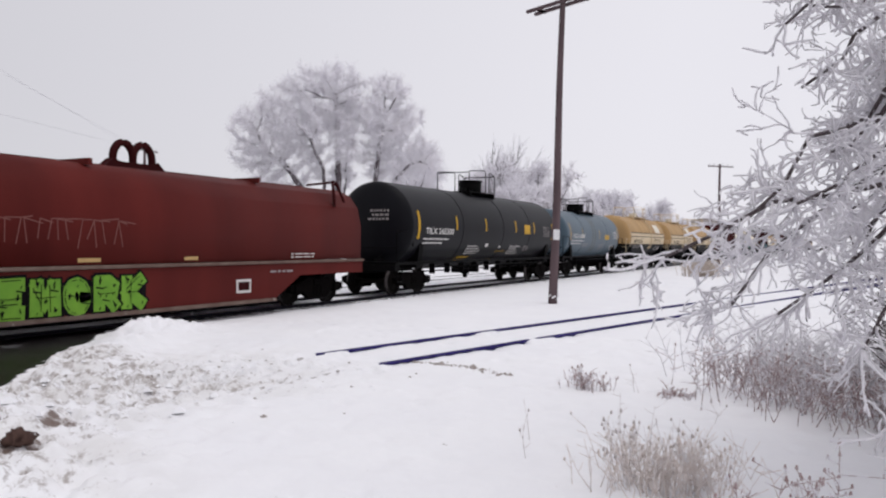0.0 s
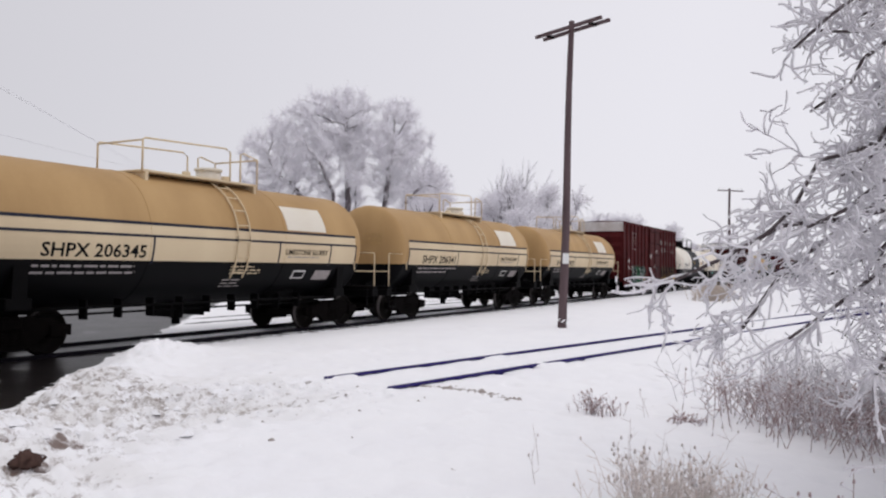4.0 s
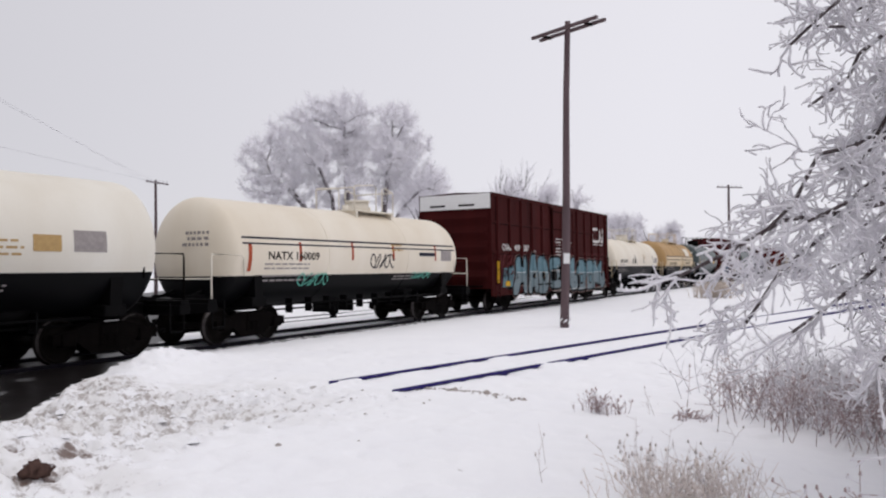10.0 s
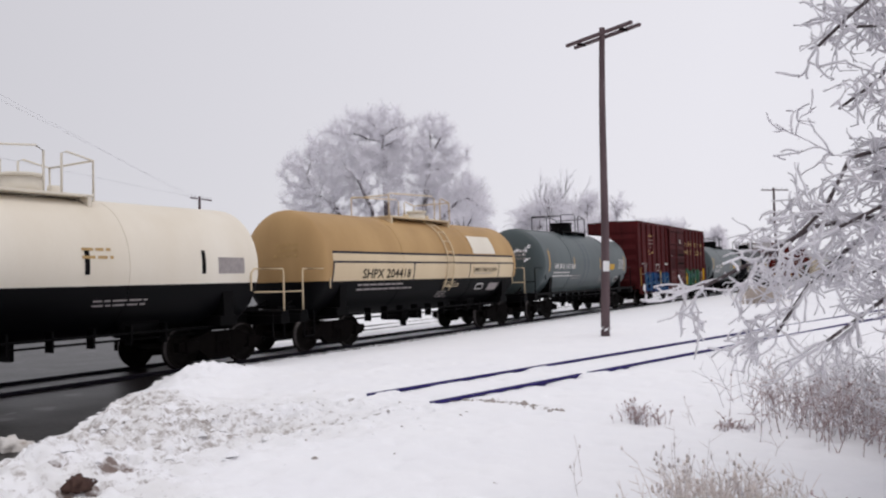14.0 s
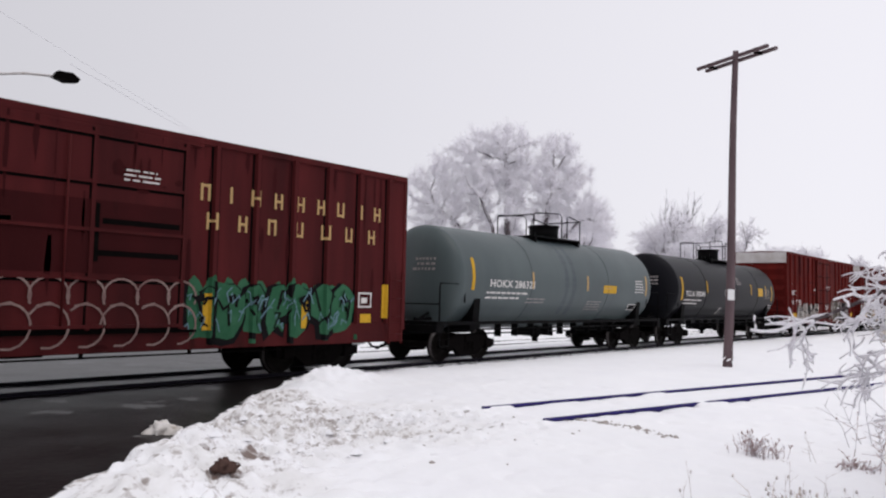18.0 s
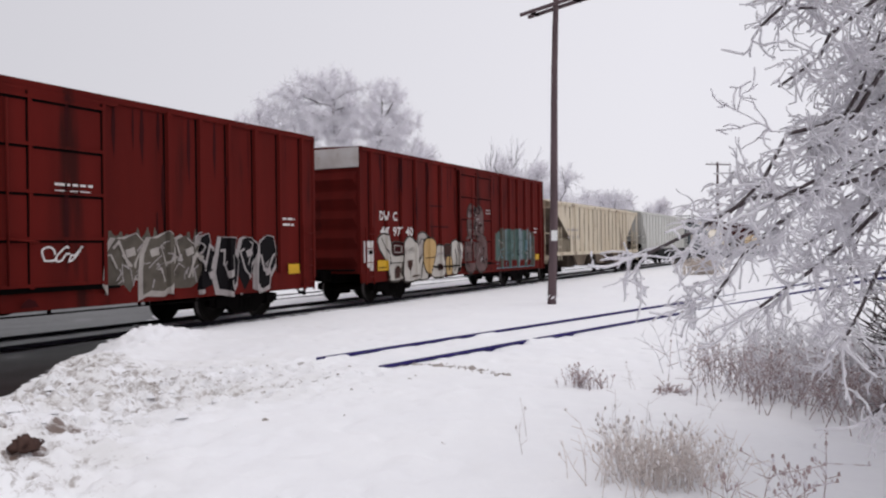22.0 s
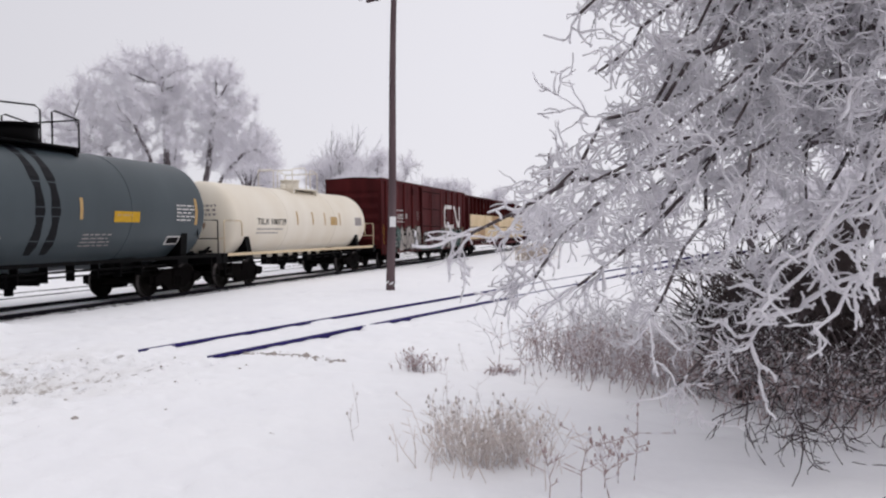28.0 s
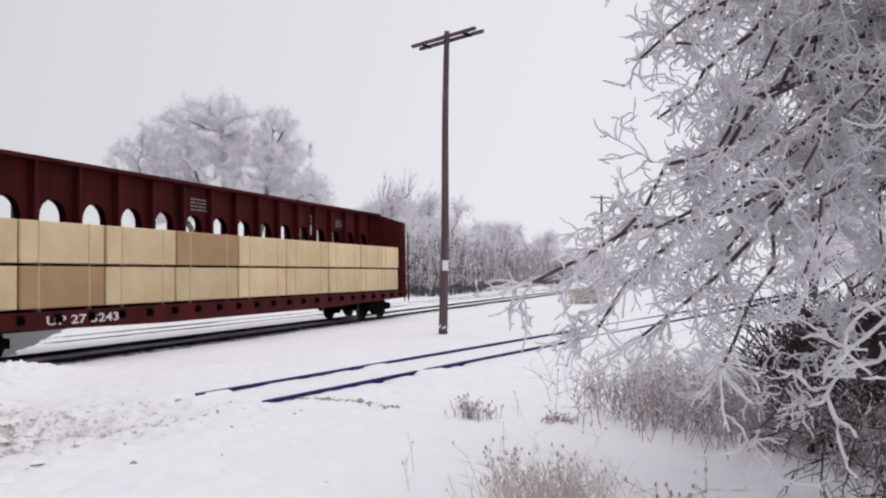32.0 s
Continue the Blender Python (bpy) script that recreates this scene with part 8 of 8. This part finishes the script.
wood = [lobed_tree("pale frosted woodland tree", 84, 34, wild_crown(11, 3.0, 11), 21, 42, 6, 0.024, 3.0, 0, 0.22, 2),
        lobed_tree("pale frosted woodland tree", 96, 37, wild_crown(13, 2.6, 11), 22, 42, 6, 0.024, 3.5, 0, 0.22, 1),
        lobed_tree("low frosted thicket tree", 77, 31, wild_crown(6.5, 4.0, 16, 0.14), 23, 42, 6, 0.024, 1.4, 0, 0.15, 3)]
for q in wood:
    tagged(q, group="frosted woodland")
for k in range(112):
    if k < 88:
        x, y = 80 + 170 * (k / 88) ** 1.15 + rng.uniform(-4, 4), rng.uniform(28, 50) + 9 * (k % 3)
    elif k < 104:
        x, y = rng.uniform(52, 130), rng.uniform(-46, 1.0) if k % 2 else rng.uniform(-25, -4)
    else:
        x, y = rng.uniform(-10, 40), rng.uniform(85, 130)
    s = rng.uniform(0.75, 1.15)
    copy_thing(wood[(k * 7) % 3 if k % 2 else 2], pose(x, y, -0.1, 0, 0, rng.uniform(0, 360)) @ Matrix.Scale(s, 4))


def far_brush(x0, x1, y0, y1, n, h, seed):
    """A grey tangle of upright saplings and frosted shoots beside the line."""
    rng = random.Random(seed)
    gd, gw = Geo(), Geo()
    for k in range(n):
        x = x0 + (x1 - x0) * rng.random() ** 1.3
        y = y0 + (y1 - y0) * rng.random() + 0.06 * (x - x0)
        q = h * rng.uniform(0.45, 1.1)
        top = Vector((x + rng.gauss(0, 0.5), y + rng.gauss(0, 0.5), q))
        foot = Vector((x, y, -0.1))
        gd.tube([foot, foot.lerp(top, 0.5) + Vector((rng.gauss(0, 0.12), rng.gauss(0, 0.12), 0)), top], [0.035, 0.026, 0.012], 3, cap=False, smooth=False)
        for _ in range(9):
            p = foot.lerp(top, rng.uniform(0.2, 1.0))
            w = Vector((rng.gauss(0, 0.5), rng.gauss(0, 0.5), rng.uniform(0.1, 0.7))) * rng.uniform(0.6, 1.5)
            (gw if rng.random() < 0.75 else gd).tube([p, p + w], [0.02, 0.012], 3, cap=False, smooth=False)
    b = thing("far_thicket", "grey tangled thicket of frosted saplings along the line", "thicket", kind="stuff")
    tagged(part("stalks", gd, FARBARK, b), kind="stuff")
    tagged(part("frosted_shoots", gw, FROSTFAR, b), kind="stuff")


far_brush(60, 185, 21.5, 29, 2300, 5.2, 3)
# ---- the near frosted tree beside the siding ----
NEAR_TIPS = ((5.0, -0.58, 1.15), (5.0, -0.49, 0.95), (5.0, -0.92, 1.03), (5.0, -0.68, 1.36), (5.0, -0.86, 1.46), (5.0, -1.1, 1.29), (5.1, -1.2, 1.75), (5.1, -1.1, 2.3), (5.2, -1.4, 2.7))


def near_tree():
    rng = random.Random(31)
    t = thing("frosted_tree", "overhanging tree with every twig thick with white hoarfrost", "tree", pose(0, 0, 0))
    spine = [Vector(p) for p in ((8.6, -0.9, -0.25), (8.6, -1.25, 0.45), (8.55, -1.7, 1.2), (8.4, -2.15, 2.3), (8.1, -2.4, 3.6), (7.8, -2.5, 6.6))]
    g = Geo()
    g.tube(spine, [0.17, 0.15, 0.14, 0.12, 0.1, 0.06], 12)
    part("trunk", g, TRUNKBARK, t)
    tips = [(4.32, 0.54, 2.88), (4.44, 0.45, 2.56), (4.82, 0.21, 2.38), (4.11, 0.46, 1.91), (3.94, 0.68, 1.84), (3.52, 1.04, 1.64), (3.91, 0.76, 1.4), (4.28, 0.56, 1.33),
            (4.61, 0.12, 1.13), (4.85, -0.03, 0.68), (4.63, 0.2, 3.19), (4.36, -0.3, 3.2), (4.6, -0.35, 1.64), (4.2, 0.5, 3.4), (4.9, 0.1, 3.7), (4.5, 0.35, 3.0), (4.7, 0.05, 2.7), (4.4, 0.3, 2.2), (4.9, 0.15, 4.1), (5.3, 0.0, 4.4), (5.0, -0.3, 3.4), (4.8, -0.2, 2.0)]
    ends = [Vector((7.5, -1.8, p[2] + 0.4)).lerp(Vector(p), 0.93) for p in tips]
    for k in range(58):      # the rest of the crown, towards the trunk and behind it
        a = rng.uniform(1.5, 4.4)
        r = rng.uniform(0.8, 2.4)
        p = Vector((6.9 + r * math.cos(a) * 0.9, -1.7 + r * math.sin(a), rng.uniform(1.25, 4.8)))
        if p.length < 3.6 or (p.x < 5.4 and p.y > -0.2):
            continue
        ends.append(p)
    more = random.Random(90)
    for _ in range(15):      # finer growth at the back, over the siding
        ends.append(Vector((more.uniform(6.3, 7.8), more.uniform(-0.7, 0.1), more.uniform(2.2, 4.6))))
    twigs = Geo()
    where = [0.0]

    def curve(p, w, length, n, droop, wild):
        pts, d = [p.copy()], w.normalized()
        turn = Vector((rng.gauss(0, wild), rng.gauss(0, wild), rng.gauss(0, wild) - droop))
        for i in range(n):
            d = (d + turn / n + Vector((rng.gauss(0, 0.25), rng.gauss(0, 0.25), rng.gauss(0, 0.25)))).normalized()
            pts.append(pts[-1] + d * length / n)
        return pts

    def off(pts, ahead, out):
        j = rng.randrange(len(pts) // 4, len(pts) - 1)
        where[0] = j / (len(pts) - 2)
        ax = (pts[j + 1] - pts[j]).normalized()
        side = ax.cross(Vector((rng.gauss(0, 1), rng.gauss(0, 1), rng.gauss(0, 1)))).normalized()
        return pts[j].lerp(pts[j + 1], rng.random()), ax * ahead + side * out

    def rough(n, r, end=0.7):
        return [r * rng.uniform(0.8, 1.25) * (1 - (1 - end) * i / n) for i in range(n + 1)]

    def fur(pts, n):
        """Short spikes of hoarfrost along a twig."""
        for _ in range(n):
            j = rng.randrange(len(pts) - 1)
            q = pts[j].lerp(pts[j + 1], rng.random())
            d = Vector((rng.gauss(0, 1), rng.gauss(0, 1), rng.gauss(0, 1))).normalized() * rng.uniform(0.01, 0.022)
            s1 = d.orthogonal().normalized() * 0.0045
            s2 = d.cross(s1).normalized() * 0.0045
            twigs.add([q + s1, q - s1 * 0.5 + s2, q - s1 * 0.5 - s2, q + d], [(0, 1, 3), (1, 2, 3), (2, 0, 3)])

    for e in ends:
        zs = min(6.3, max(0.9, e.z + rng.uniform(0.6, 1.0) + 0.45 * e.z))
        k = next(i for i in range(len(spine) - 1) if spine[i + 1].z >= zs)
        st = spine[k].lerp(spine[k + 1], (zs - spine[k].z) / (spine[k + 1].z - spine[k].z))
        mid = st.lerp(e, 0.55) + Vector((rng.uniform(-0.35, 0.35), rng.uniform(-0.35, 0.35), rng.uniform(0.2, 0.9)))
        n = 14
        pts = []
        for i in range(n):
            u = i / (n - 1)
            p = st * (1 - u) ** 2 + mid * 2 * u * (1 - u) + e * u * u
            wave = Vector((math.sin(u * 9 + 2 * e.z), math.cos(u * 7 + 3 * e.x), math.sin(u * 11 + 4 * e.y))) * 0.07
            pts.append(p + (wave + Vector((rng.gauss(0, 0.04), rng.gauss(0, 0.04), rng.gauss(0, 0.05)))) * (1 if 0 < i < n - 1 else 0))
        g = Geo()
        g.tube(pts, [0.027 * (1 - u) ** 1.1 + 0.008 for u in np.linspace(0, 1, n)], 7)
        part("limb", g, BARK, t)
        L = (e - st).length
        for i in range(int(L * 4.6) + 2):
            p, w = off(pts, 0.8, rng.uniform(0.45, 0.9))
            br = curve(p, w, rng.uniform(0.3, 0.8) * (1.15 - 0.75 * where[0]), 8, 0.22, 0.55)
            twigs.tube(br, rough(8, rng.uniform(0.0055, 0.0085), 0.6), 6)
            fur(br, 9)
            for _ in range(rng.randint(4, 8)):
                p, w = off(br, 0.75, rng.uniform(0.5, 1.0))
                tw = curve(p, w, rng.uniform(0.08, 0.28), 6, 0.15, 0.7)
                twigs.tube(tw, rough(6, rng.uniform(0.0042, 0.0068), 0.75), 5)
                fur(tw, 5)
                for _ in range(rng.randint(1, 3)):
                    p, w = off(tw, 0.7, rng.uniform(0.5, 1.0))
                    twigs.tube(curve(p, w, rng.uniform(0.04, 0.13), 3, 0.1, 0.4), rough(3, rng.uniform(0.004, 0.0058), 0.8), 4)
        for _ in range(5):
            br = curve(pts[-1 - rng.randint(0, 2)], pts[-1] - pts[-2] + Vector((rng.gauss(0, 0.1), rng.gauss(0, 0.1), rng.gauss(0, 0.1))), rng.uniform(0.15, 0.42), 6, 0.2, 0.7)
            twigs.tube(br, rough(6, 0.0085, 0.8), 5)
            for _ in range(rng.randint(1, 3)):
                p, w = off(br, 0.7, 0.8)
                twigs.tube(curve(p, w, rng.uniform(0.05, 0.16), 3, 0.1, 0.5), rough(3, 0.0068, 0.85), 5)
    tagged(part("twig_mass", twigs, TWIG, t, "dense twigs furred with white hoarfrost"), kind="stuff")
    # stout near boughs, cased in knobbly frost
    for e in NEAR_TIPS:
        e = Vector(e)
        st = Vector((6.4, -2.2, e.z + rng.uniform(0.5, 1.0)))
        mid = st.lerp(e, 0.6) + Vector((rng.uniform(-0.2, 0.2), rng.uniform(-0.2, 0.2), rng.uniform(0.1, 0.35)))
        pts = [st * (1 - u) ** 2 + mid * 2 * u * (1 - u) + e * u * u + Vector((rng.gauss(0, 0.02), rng.gauss(0, 0.02), rng.gauss(0, 0.02))) for u in np.linspace(0, 1, 18)]
        g = Geo()
        g.tube(pts, [rng.uniform(0.012, 0.02) * (1.15 - 0.4 * i / 17) for i in range(18)], 7)
        for _ in range(6):
            q, w = off(pts, 0.7, 0.8)
            br = curve(q, w, rng.uniform(0.15, 0.4), 9, 0.2, 0.45)
            g.tube(br, [rng.uniform(0.008, 0.0145) for _ in br], 6)
            for _ in range(3):
                q, w = off(br, 0.7, 0.8)
                br2 = curve(q, w, rng.uniform(0.06, 0.2), 5, 0.2, 0.6)
                g.tube(br2, [rng.uniform(0.006, 0.011) for _ in br2], 5)
        part("frosted_bough", g, TWIG, t)
    # low thin boughs that hang to the snow
    for k in range(40):
        a = Vector((rng.uniform(5.7, 7.4), rng.uniform(-2.1, -0.7), rng.uniform(0.15, 1.3)))
        pts = curve(a, Vector((-0.7, rng.uniform(0.0, 0.7), -0.3)), rng.uniform(0.7, 1.2), 9, 0.35, 0.5)
        g = Geo()
        g.tube(pts, rough(9, 0.009, 0.4), 5)
        for _ in range(12):
            p, w = off(pts, 0.7, 0.8)
            g.tube(curve(p, w, rng.uniform(0.12, 0.4), 5, 0.1, 0.6), rough(5, 0.0042), 4)
        part("low_bough", g, BARK, t)
    return t


near_tree()


# ---- weeds, grasses and thickets ----
def stems(name, label, category, places, h, r, material, seed, side=3, seed_heads=0.0, lean=0.25, kind="stuff"):
    rng = random.Random(seed)
    g = Geo()
    for x, y in places:
        z = ground_z(x, y) - 0.03
        k = h * rng.uniform(0.5, 1.15)
        w = Vector((rng.gauss(0, lean), rng.gauss(0, lean), 1)).normalized()
        p = [Vector((x, y, z)), Vector((x, y, z)) + w * k * 0.5, Vector((x, y, z)) + w * k + Vector((rng.gauss(0, 0.1 * h), rng.gauss(0, 0.1 * h), 0))]
        g.tube(p, [r, r * 0.8, r * 0.5], 3)
        for i in range(side):
            u = rng.uniform(0.35, 0.95)
            q = p[0].lerp(p[1], u * 2) if u < 0.5 else p[1].lerp(p[2], u * 2 - 1)
            e = q + Vector((rng.gauss(0, 0.11), rng.gauss(0, 0.11), rng.uniform(0.03, 0.16))) * (h / 0.6)
            g.tube([q, e], [r * 0.7, r * 0.5], 3)
            if rng.random() < seed_heads:
                g.tube([e, e + Vector((0, 0, 0.025))], [0.011, 0.006], 5)
        if rng.random() < seed_heads:
            g.tube([p[2], p[2] + Vector((0, 0, 0.035))], [0.013, 0.007], 5)
    ob = tagged(new(name, g.mesh(name, [material])), label, category, kind=kind)
    return ob


rng = random.Random(5)
band = []
for k in range(400):
    u = rng.random()
    x, y = 9.9 - 2.4 * u + rng.gauss(0, 0.45), 1.4 - 3.6 * u + rng.gauss(0, 0.3)
    band.append((x, y))
stems("weed_thicket", "reddish-brown dry weeds dusted with frost", "weeds", band, 0.62, 0.006, WEEDRED, 3, 5, 0.15, 0.34)
stems("frosted_brush", "pale frosted brush behind the dry weeds", "brush", [(x + 0.5 + abs(rng.gauss(0, 0.8)), y - 0.1 + rng.gauss(0, 0.4)) for x, y in band], 0.85, 0.008, TWIG, 4, 5)
stems("grass_clump", "clump of straw-coloured dry grass in the snow", "grass", [(5.72 + rng.gauss(0, 0.2), 1.22 + rng.gauss(0, 0.24)) for _ in range(230)], 0.39, 0.0042, STRAW, 5, 2, 0.12, 0.3)
stems("seedhead_weeds", "dry weeds with dark seed heads beside the grass", "weeds", [(6.1 + rng.gauss(0, 0.3), 1.45 + rng.gauss(0, 0.35)) for _ in range(24)], 0.42, 0.003, WEEDPALE, 6, 3, 0.4)
stems("small_weed_clump", "small dark weed clump in the open snow", "weeds", [(9.2 + rng.gauss(0, 0.1), 2.88 + rng.gauss(0, 0.13)) for _ in range(46)], 0.26, 0.006, WEEDRED, 7, 3, 0.2)
stems("tall_stalk", "tall dry stalk with seed heads near the camera", "weeds", [(5.35, 0.22), (5.42, 0.12), (5.2, 0.3), (4.9, 0.42), (5.0, 0.25), (4.75, 0.6)], 0.48, 0.005, WEEDRED, 8, 9, 0.8, 0.1)
stems("thin_stalks", "thin single stalks standing in the snow", "weeds", [(9.3, 2.3), (9.35, 2.25), (6.6, 2.6), (7.1, 1.9), (6.0, 2.4), (8.0, 1.2)], 0.36, 0.0035, WEEDPALE, 9, 3, 0.2)
stems("brown_tuft", "low brown tuft poking from the snow", "weeds", [(9.3 + rng.gauss(0, 0.16), 1.8 + rng.gauss(0, 0.12)) for _ in range(50)], 0.14, 0.008, WEEDRED, 10, 3, 0.0, 0.6)
stems("dark_thicket", "dark tangled brush round the frosted tree's trunk", "brush", [(rng.uniform(8.3, 10.8), -0.9 - 2.6 * abs(rng.gauss(0, 0.6))) for _ in range(620)], 1.6, 0.012, TRUNKBARK, 13, 6, 0.0, 0.45)
stems("dry_bush", "tan dry bush beside the track far off", "bush", [(45.5 + rng.gauss(0, 0.6), 7.2 + rng.gauss(0, 0.5)) for _ in range(200)], 0.95, 0.016, DRYBUSH, 11, 4, 0.0, 0.25)


# ---- dirt, clods and lumps of snow ----
def lump(x, y, r, seed, flat=0.65):
    bm = bmesh.new()
    bmesh.ops.create_icosphere(bm, subdivisions=3, radius=r)
    for v in bm.verts:
        d = v.co.normalized()
        v.co *= 1 + 0.75 * noise.noise(d * 1.7 + Vector((seed, 0, 0))) + 0.22 * noise.noise(d * 5 + Vector((0, seed, 0)))
        v.co.z *= flat
    g = Geo()
    bm.verts.index_update()
    g.add([v.co for v in bm.verts], [[v.index for v in f.verts] for f in bm.faces], 0, True)
    bm.free()
    return g, pose(x, y, ground_z(x, y) + r * flat * 0.1)


g, m = lump(3.8, 5.74, 0.1, 8, 0.7)
thing("earth_clod", "dark brown frozen earth clod lying in the snow", "clod", m, geo=g, mats=CLOD)
g, m = lump(5.0, 8.85, 0.19, 8)
thing("snow_lump", "lump of ploughed snow at the road's edge", "snow lump", m, geo=g, mats=DIRTY)
rng = random.Random(12)
g, gs = Geo(), Geo()
for k in range(1300):
    u = rng.random()
    sx = rng.uniform(-1, 9.6) if k % 3 else rng.uniform(2, 7)
    so = rng.gauss(0.1, 0.9)
    c, s = math.cos(SIDE_A), math.sin(SIDE_A)
    x, y = sx * c - so * s, SIDE_Y + sx * s + so * c
    if k > 1180:      # an arc of dirt flung out beside the rail
        u = rng.random()
        x, y = 9.4 + 0.55 * math.sin(u * 2.6) + rng.gauss(0, 0.06), 4.0 + 1.95 * u + rng.gauss(0, 0.05)
    if road_off(x, y)[0] > -0.2:
        continue
    r = rng.uniform(0.008, 0.03) if k % 9 else rng.uniform(0.03, 0.08) if k % 8 > 1 else 0.04
    z = ground_z(x, y)
    v = [(x + r * rng.uniform(0.7, 1.3) * a, y + r * rng.uniform(0.7, 1.3) * b, z + r * 0.7 * q) for a, b, q in ((1, 0, 0), (0, 1, 0), (-1, 0, 0), (0, -1, 0), (0, 0, 1), (0.6, 0.6, 0.4), (-0.6, 0.5, 0.5))]
    (g if k % 16 < 2 or k > 1180 else gs).add(v, [(0, 5, 4), (5, 1, 4), (1, 6, 4), (6, 2, 4), (2, 3, 4), (3, 0, 4), (0, 1, 5), (1, 2, 6)])
tagged(new("dirt_crumbs", g.mesh("dirt_crumbs", [CRUMB])), "grey-brown dirt crumbs strewn on ploughed snow", "dirt", kind="stuff")
tagged(new("snow_crumbs", gs.mesh("snow_crumbs", [CLEANSNOW])), "crumbled chunks of ploughed snow", "snow", kind="stuff")


# ---- beyond the crossing: lamp, wires, building, parked cars ----
lamp = thing("street_lamp", "curved-arm street lamp over the crossing road", "street lamp", pose(0, 0, 0))
g = Geo()
g.tube([(5.2, 25, -0.2), (5.2, 25, 8.2)], [0.11, 0.08], 10)
part("pole", g, POLEWOOD, lamp)
g = Geo()
g.tube([(5.2, 25, 7.2), (6.5, 25, 7.75), (8.0, 25, 8.1), (9.2, 25, 8.42), (10.2, 25, 8.55)], 0.04, 8)
part("arm", g, ROOFGREY, lamp)
g = Geo()
g.prism([(10.0, 8.5), (10.15, 8.72), (10.6, 8.75), (10.85, 8.6), (10.8, 8.48), (10.4, 8.4)], 24.87, 25.13)
part("lamp_head", g, GRIME, lamp)
for k, (x0, z0) in enumerate(((7.8, 9.9), (12.3, 8.05), (12.4, 6.0))):
    g = Geo()
    a, b = Vector((x0, 24, z0)), Vector((38.6 + k * 0.8, 45, 8.25))
    a = b + (a - b) * 1.12
    g.tube([a.lerp(b, u) for u in np.linspace(0, 1, 20)], 0.006, 4)
    thing("overhead_wire", "thin frosted overhead wire along the road", "wire", geo=g, mats=FROST)
hall = thing("building", "low grey building with a snowy roof beyond the road", "building", pose(36, 74, -0.1, 0, 0, 20))
g = Geo()
g.box(-14, 14, -5, 5, 0, 2.7)
part("wall", g, mat("grey_siding", (0.3, 0.31, 0.32), (0.22, 0.23, 0.24), 0.8, scale=2), hall)
g = Geo()
g.prism_x([(-5.6, 2.65), (5.6, 2.65), (0, 4.6)], -14.6, 14.6)
part("roof", g, CLEANSNOW, hall)
for k in range(7):
    g = Geo()
    g.box(-12 + k * 3.6, -10.6 + k * 3.6, -5.08, -4.95, 0.9, 2.1, 0, 0.02)
    part("window", g, BLACK, hall)


def parked_car(x, y, turn, paint, label):
    c = thing("parked_car", label, "car", pose(x, y, -0.05, 0, 0, turn), group="parked cars")
    g = Geo()
    g.prism([(-2.2, 0.35), (-2.25, 0.8), (-1.9, 0.95), (-1.35, 1.0), (1.1, 0.98), (2.1, 0.82), (2.25, 0.6), (2.2, 0.35)], -0.88, 0.88)
    part("body", g, paint, c)
    g = Geo()
    g.prism([(-1.75, 0.95), (-1.25, 1.48), (0.45, 1.48), (1.2, 0.97)], -0.74, 0.74)
    part("cabin", g, BLACK, c)
    g = Geo()
    g.prism([(-1.25, 1.48), (-1.1, 1.56), (0.35, 1.56), (0.45, 1.48)], -0.72, 0.72)
    part("snow_on_roof", g, CLEANSNOW, c)
    for wx in (-1.4, 1.4):
        for wy in (-0.82, 0.82):
            g = Geo()
            g.cyl((wx, wy - 0.1, 0.33), (wx, wy + 0.1, 0.33), 0.33, 16)
            part("wheel", g, BLACK, c)


for k, (x, y) in enumerate(((30, 60), (34, 62), (38.5, 64))):
    parked_car(x, y, 20 + 4 * k, (TANKDARK, TANKGREY, DARKRED)[k], ("dark slate", "grey", "dark red")[k] + " parked car with snow on its roof")
# ---- motion ----
def travel(t):
    return 10.906 * t - 0.00068 * (t - 16) ** 2


def motions():
    mids = {}
    for ob, mid in TRAIN:
        dy, dz = RIDE.get(ob.name, (0, 0))
        mids[ob] = mid
        walk(ob, [(t, pose(mid - travel(t), YC + dy, RAILZ + dz)) for t in [k * 2.0 for k in range(17)]])
    for w, car, x in WHEELSETS:     # wheels turn while their car passes close by
        mid = mids[car]
        t0 = max(0.0, min(31.0, (mid - 27) / 10.906))
        t1 = max(t0 + 0.1, min(32.0, (mid - 3) / 10.906))
        f0, f1 = round(t0 * FPS), round(t1 * FPS)
        rows = [(0.0, 0.0)] if f0 > 0 else []
        rows += [(f / FPS, -math.degrees((travel(f / FPS) - travel(f0 / FPS)) / 0.42)) for f in range(f0, f1 + 1)]
        if f1 < 32 * FPS:
            rows.append((32.0, rows[-1][1]))
        walk(w, [(t, pose(x, 0, 0.42, 0, a, 0)) for t, a in rows])


motions()
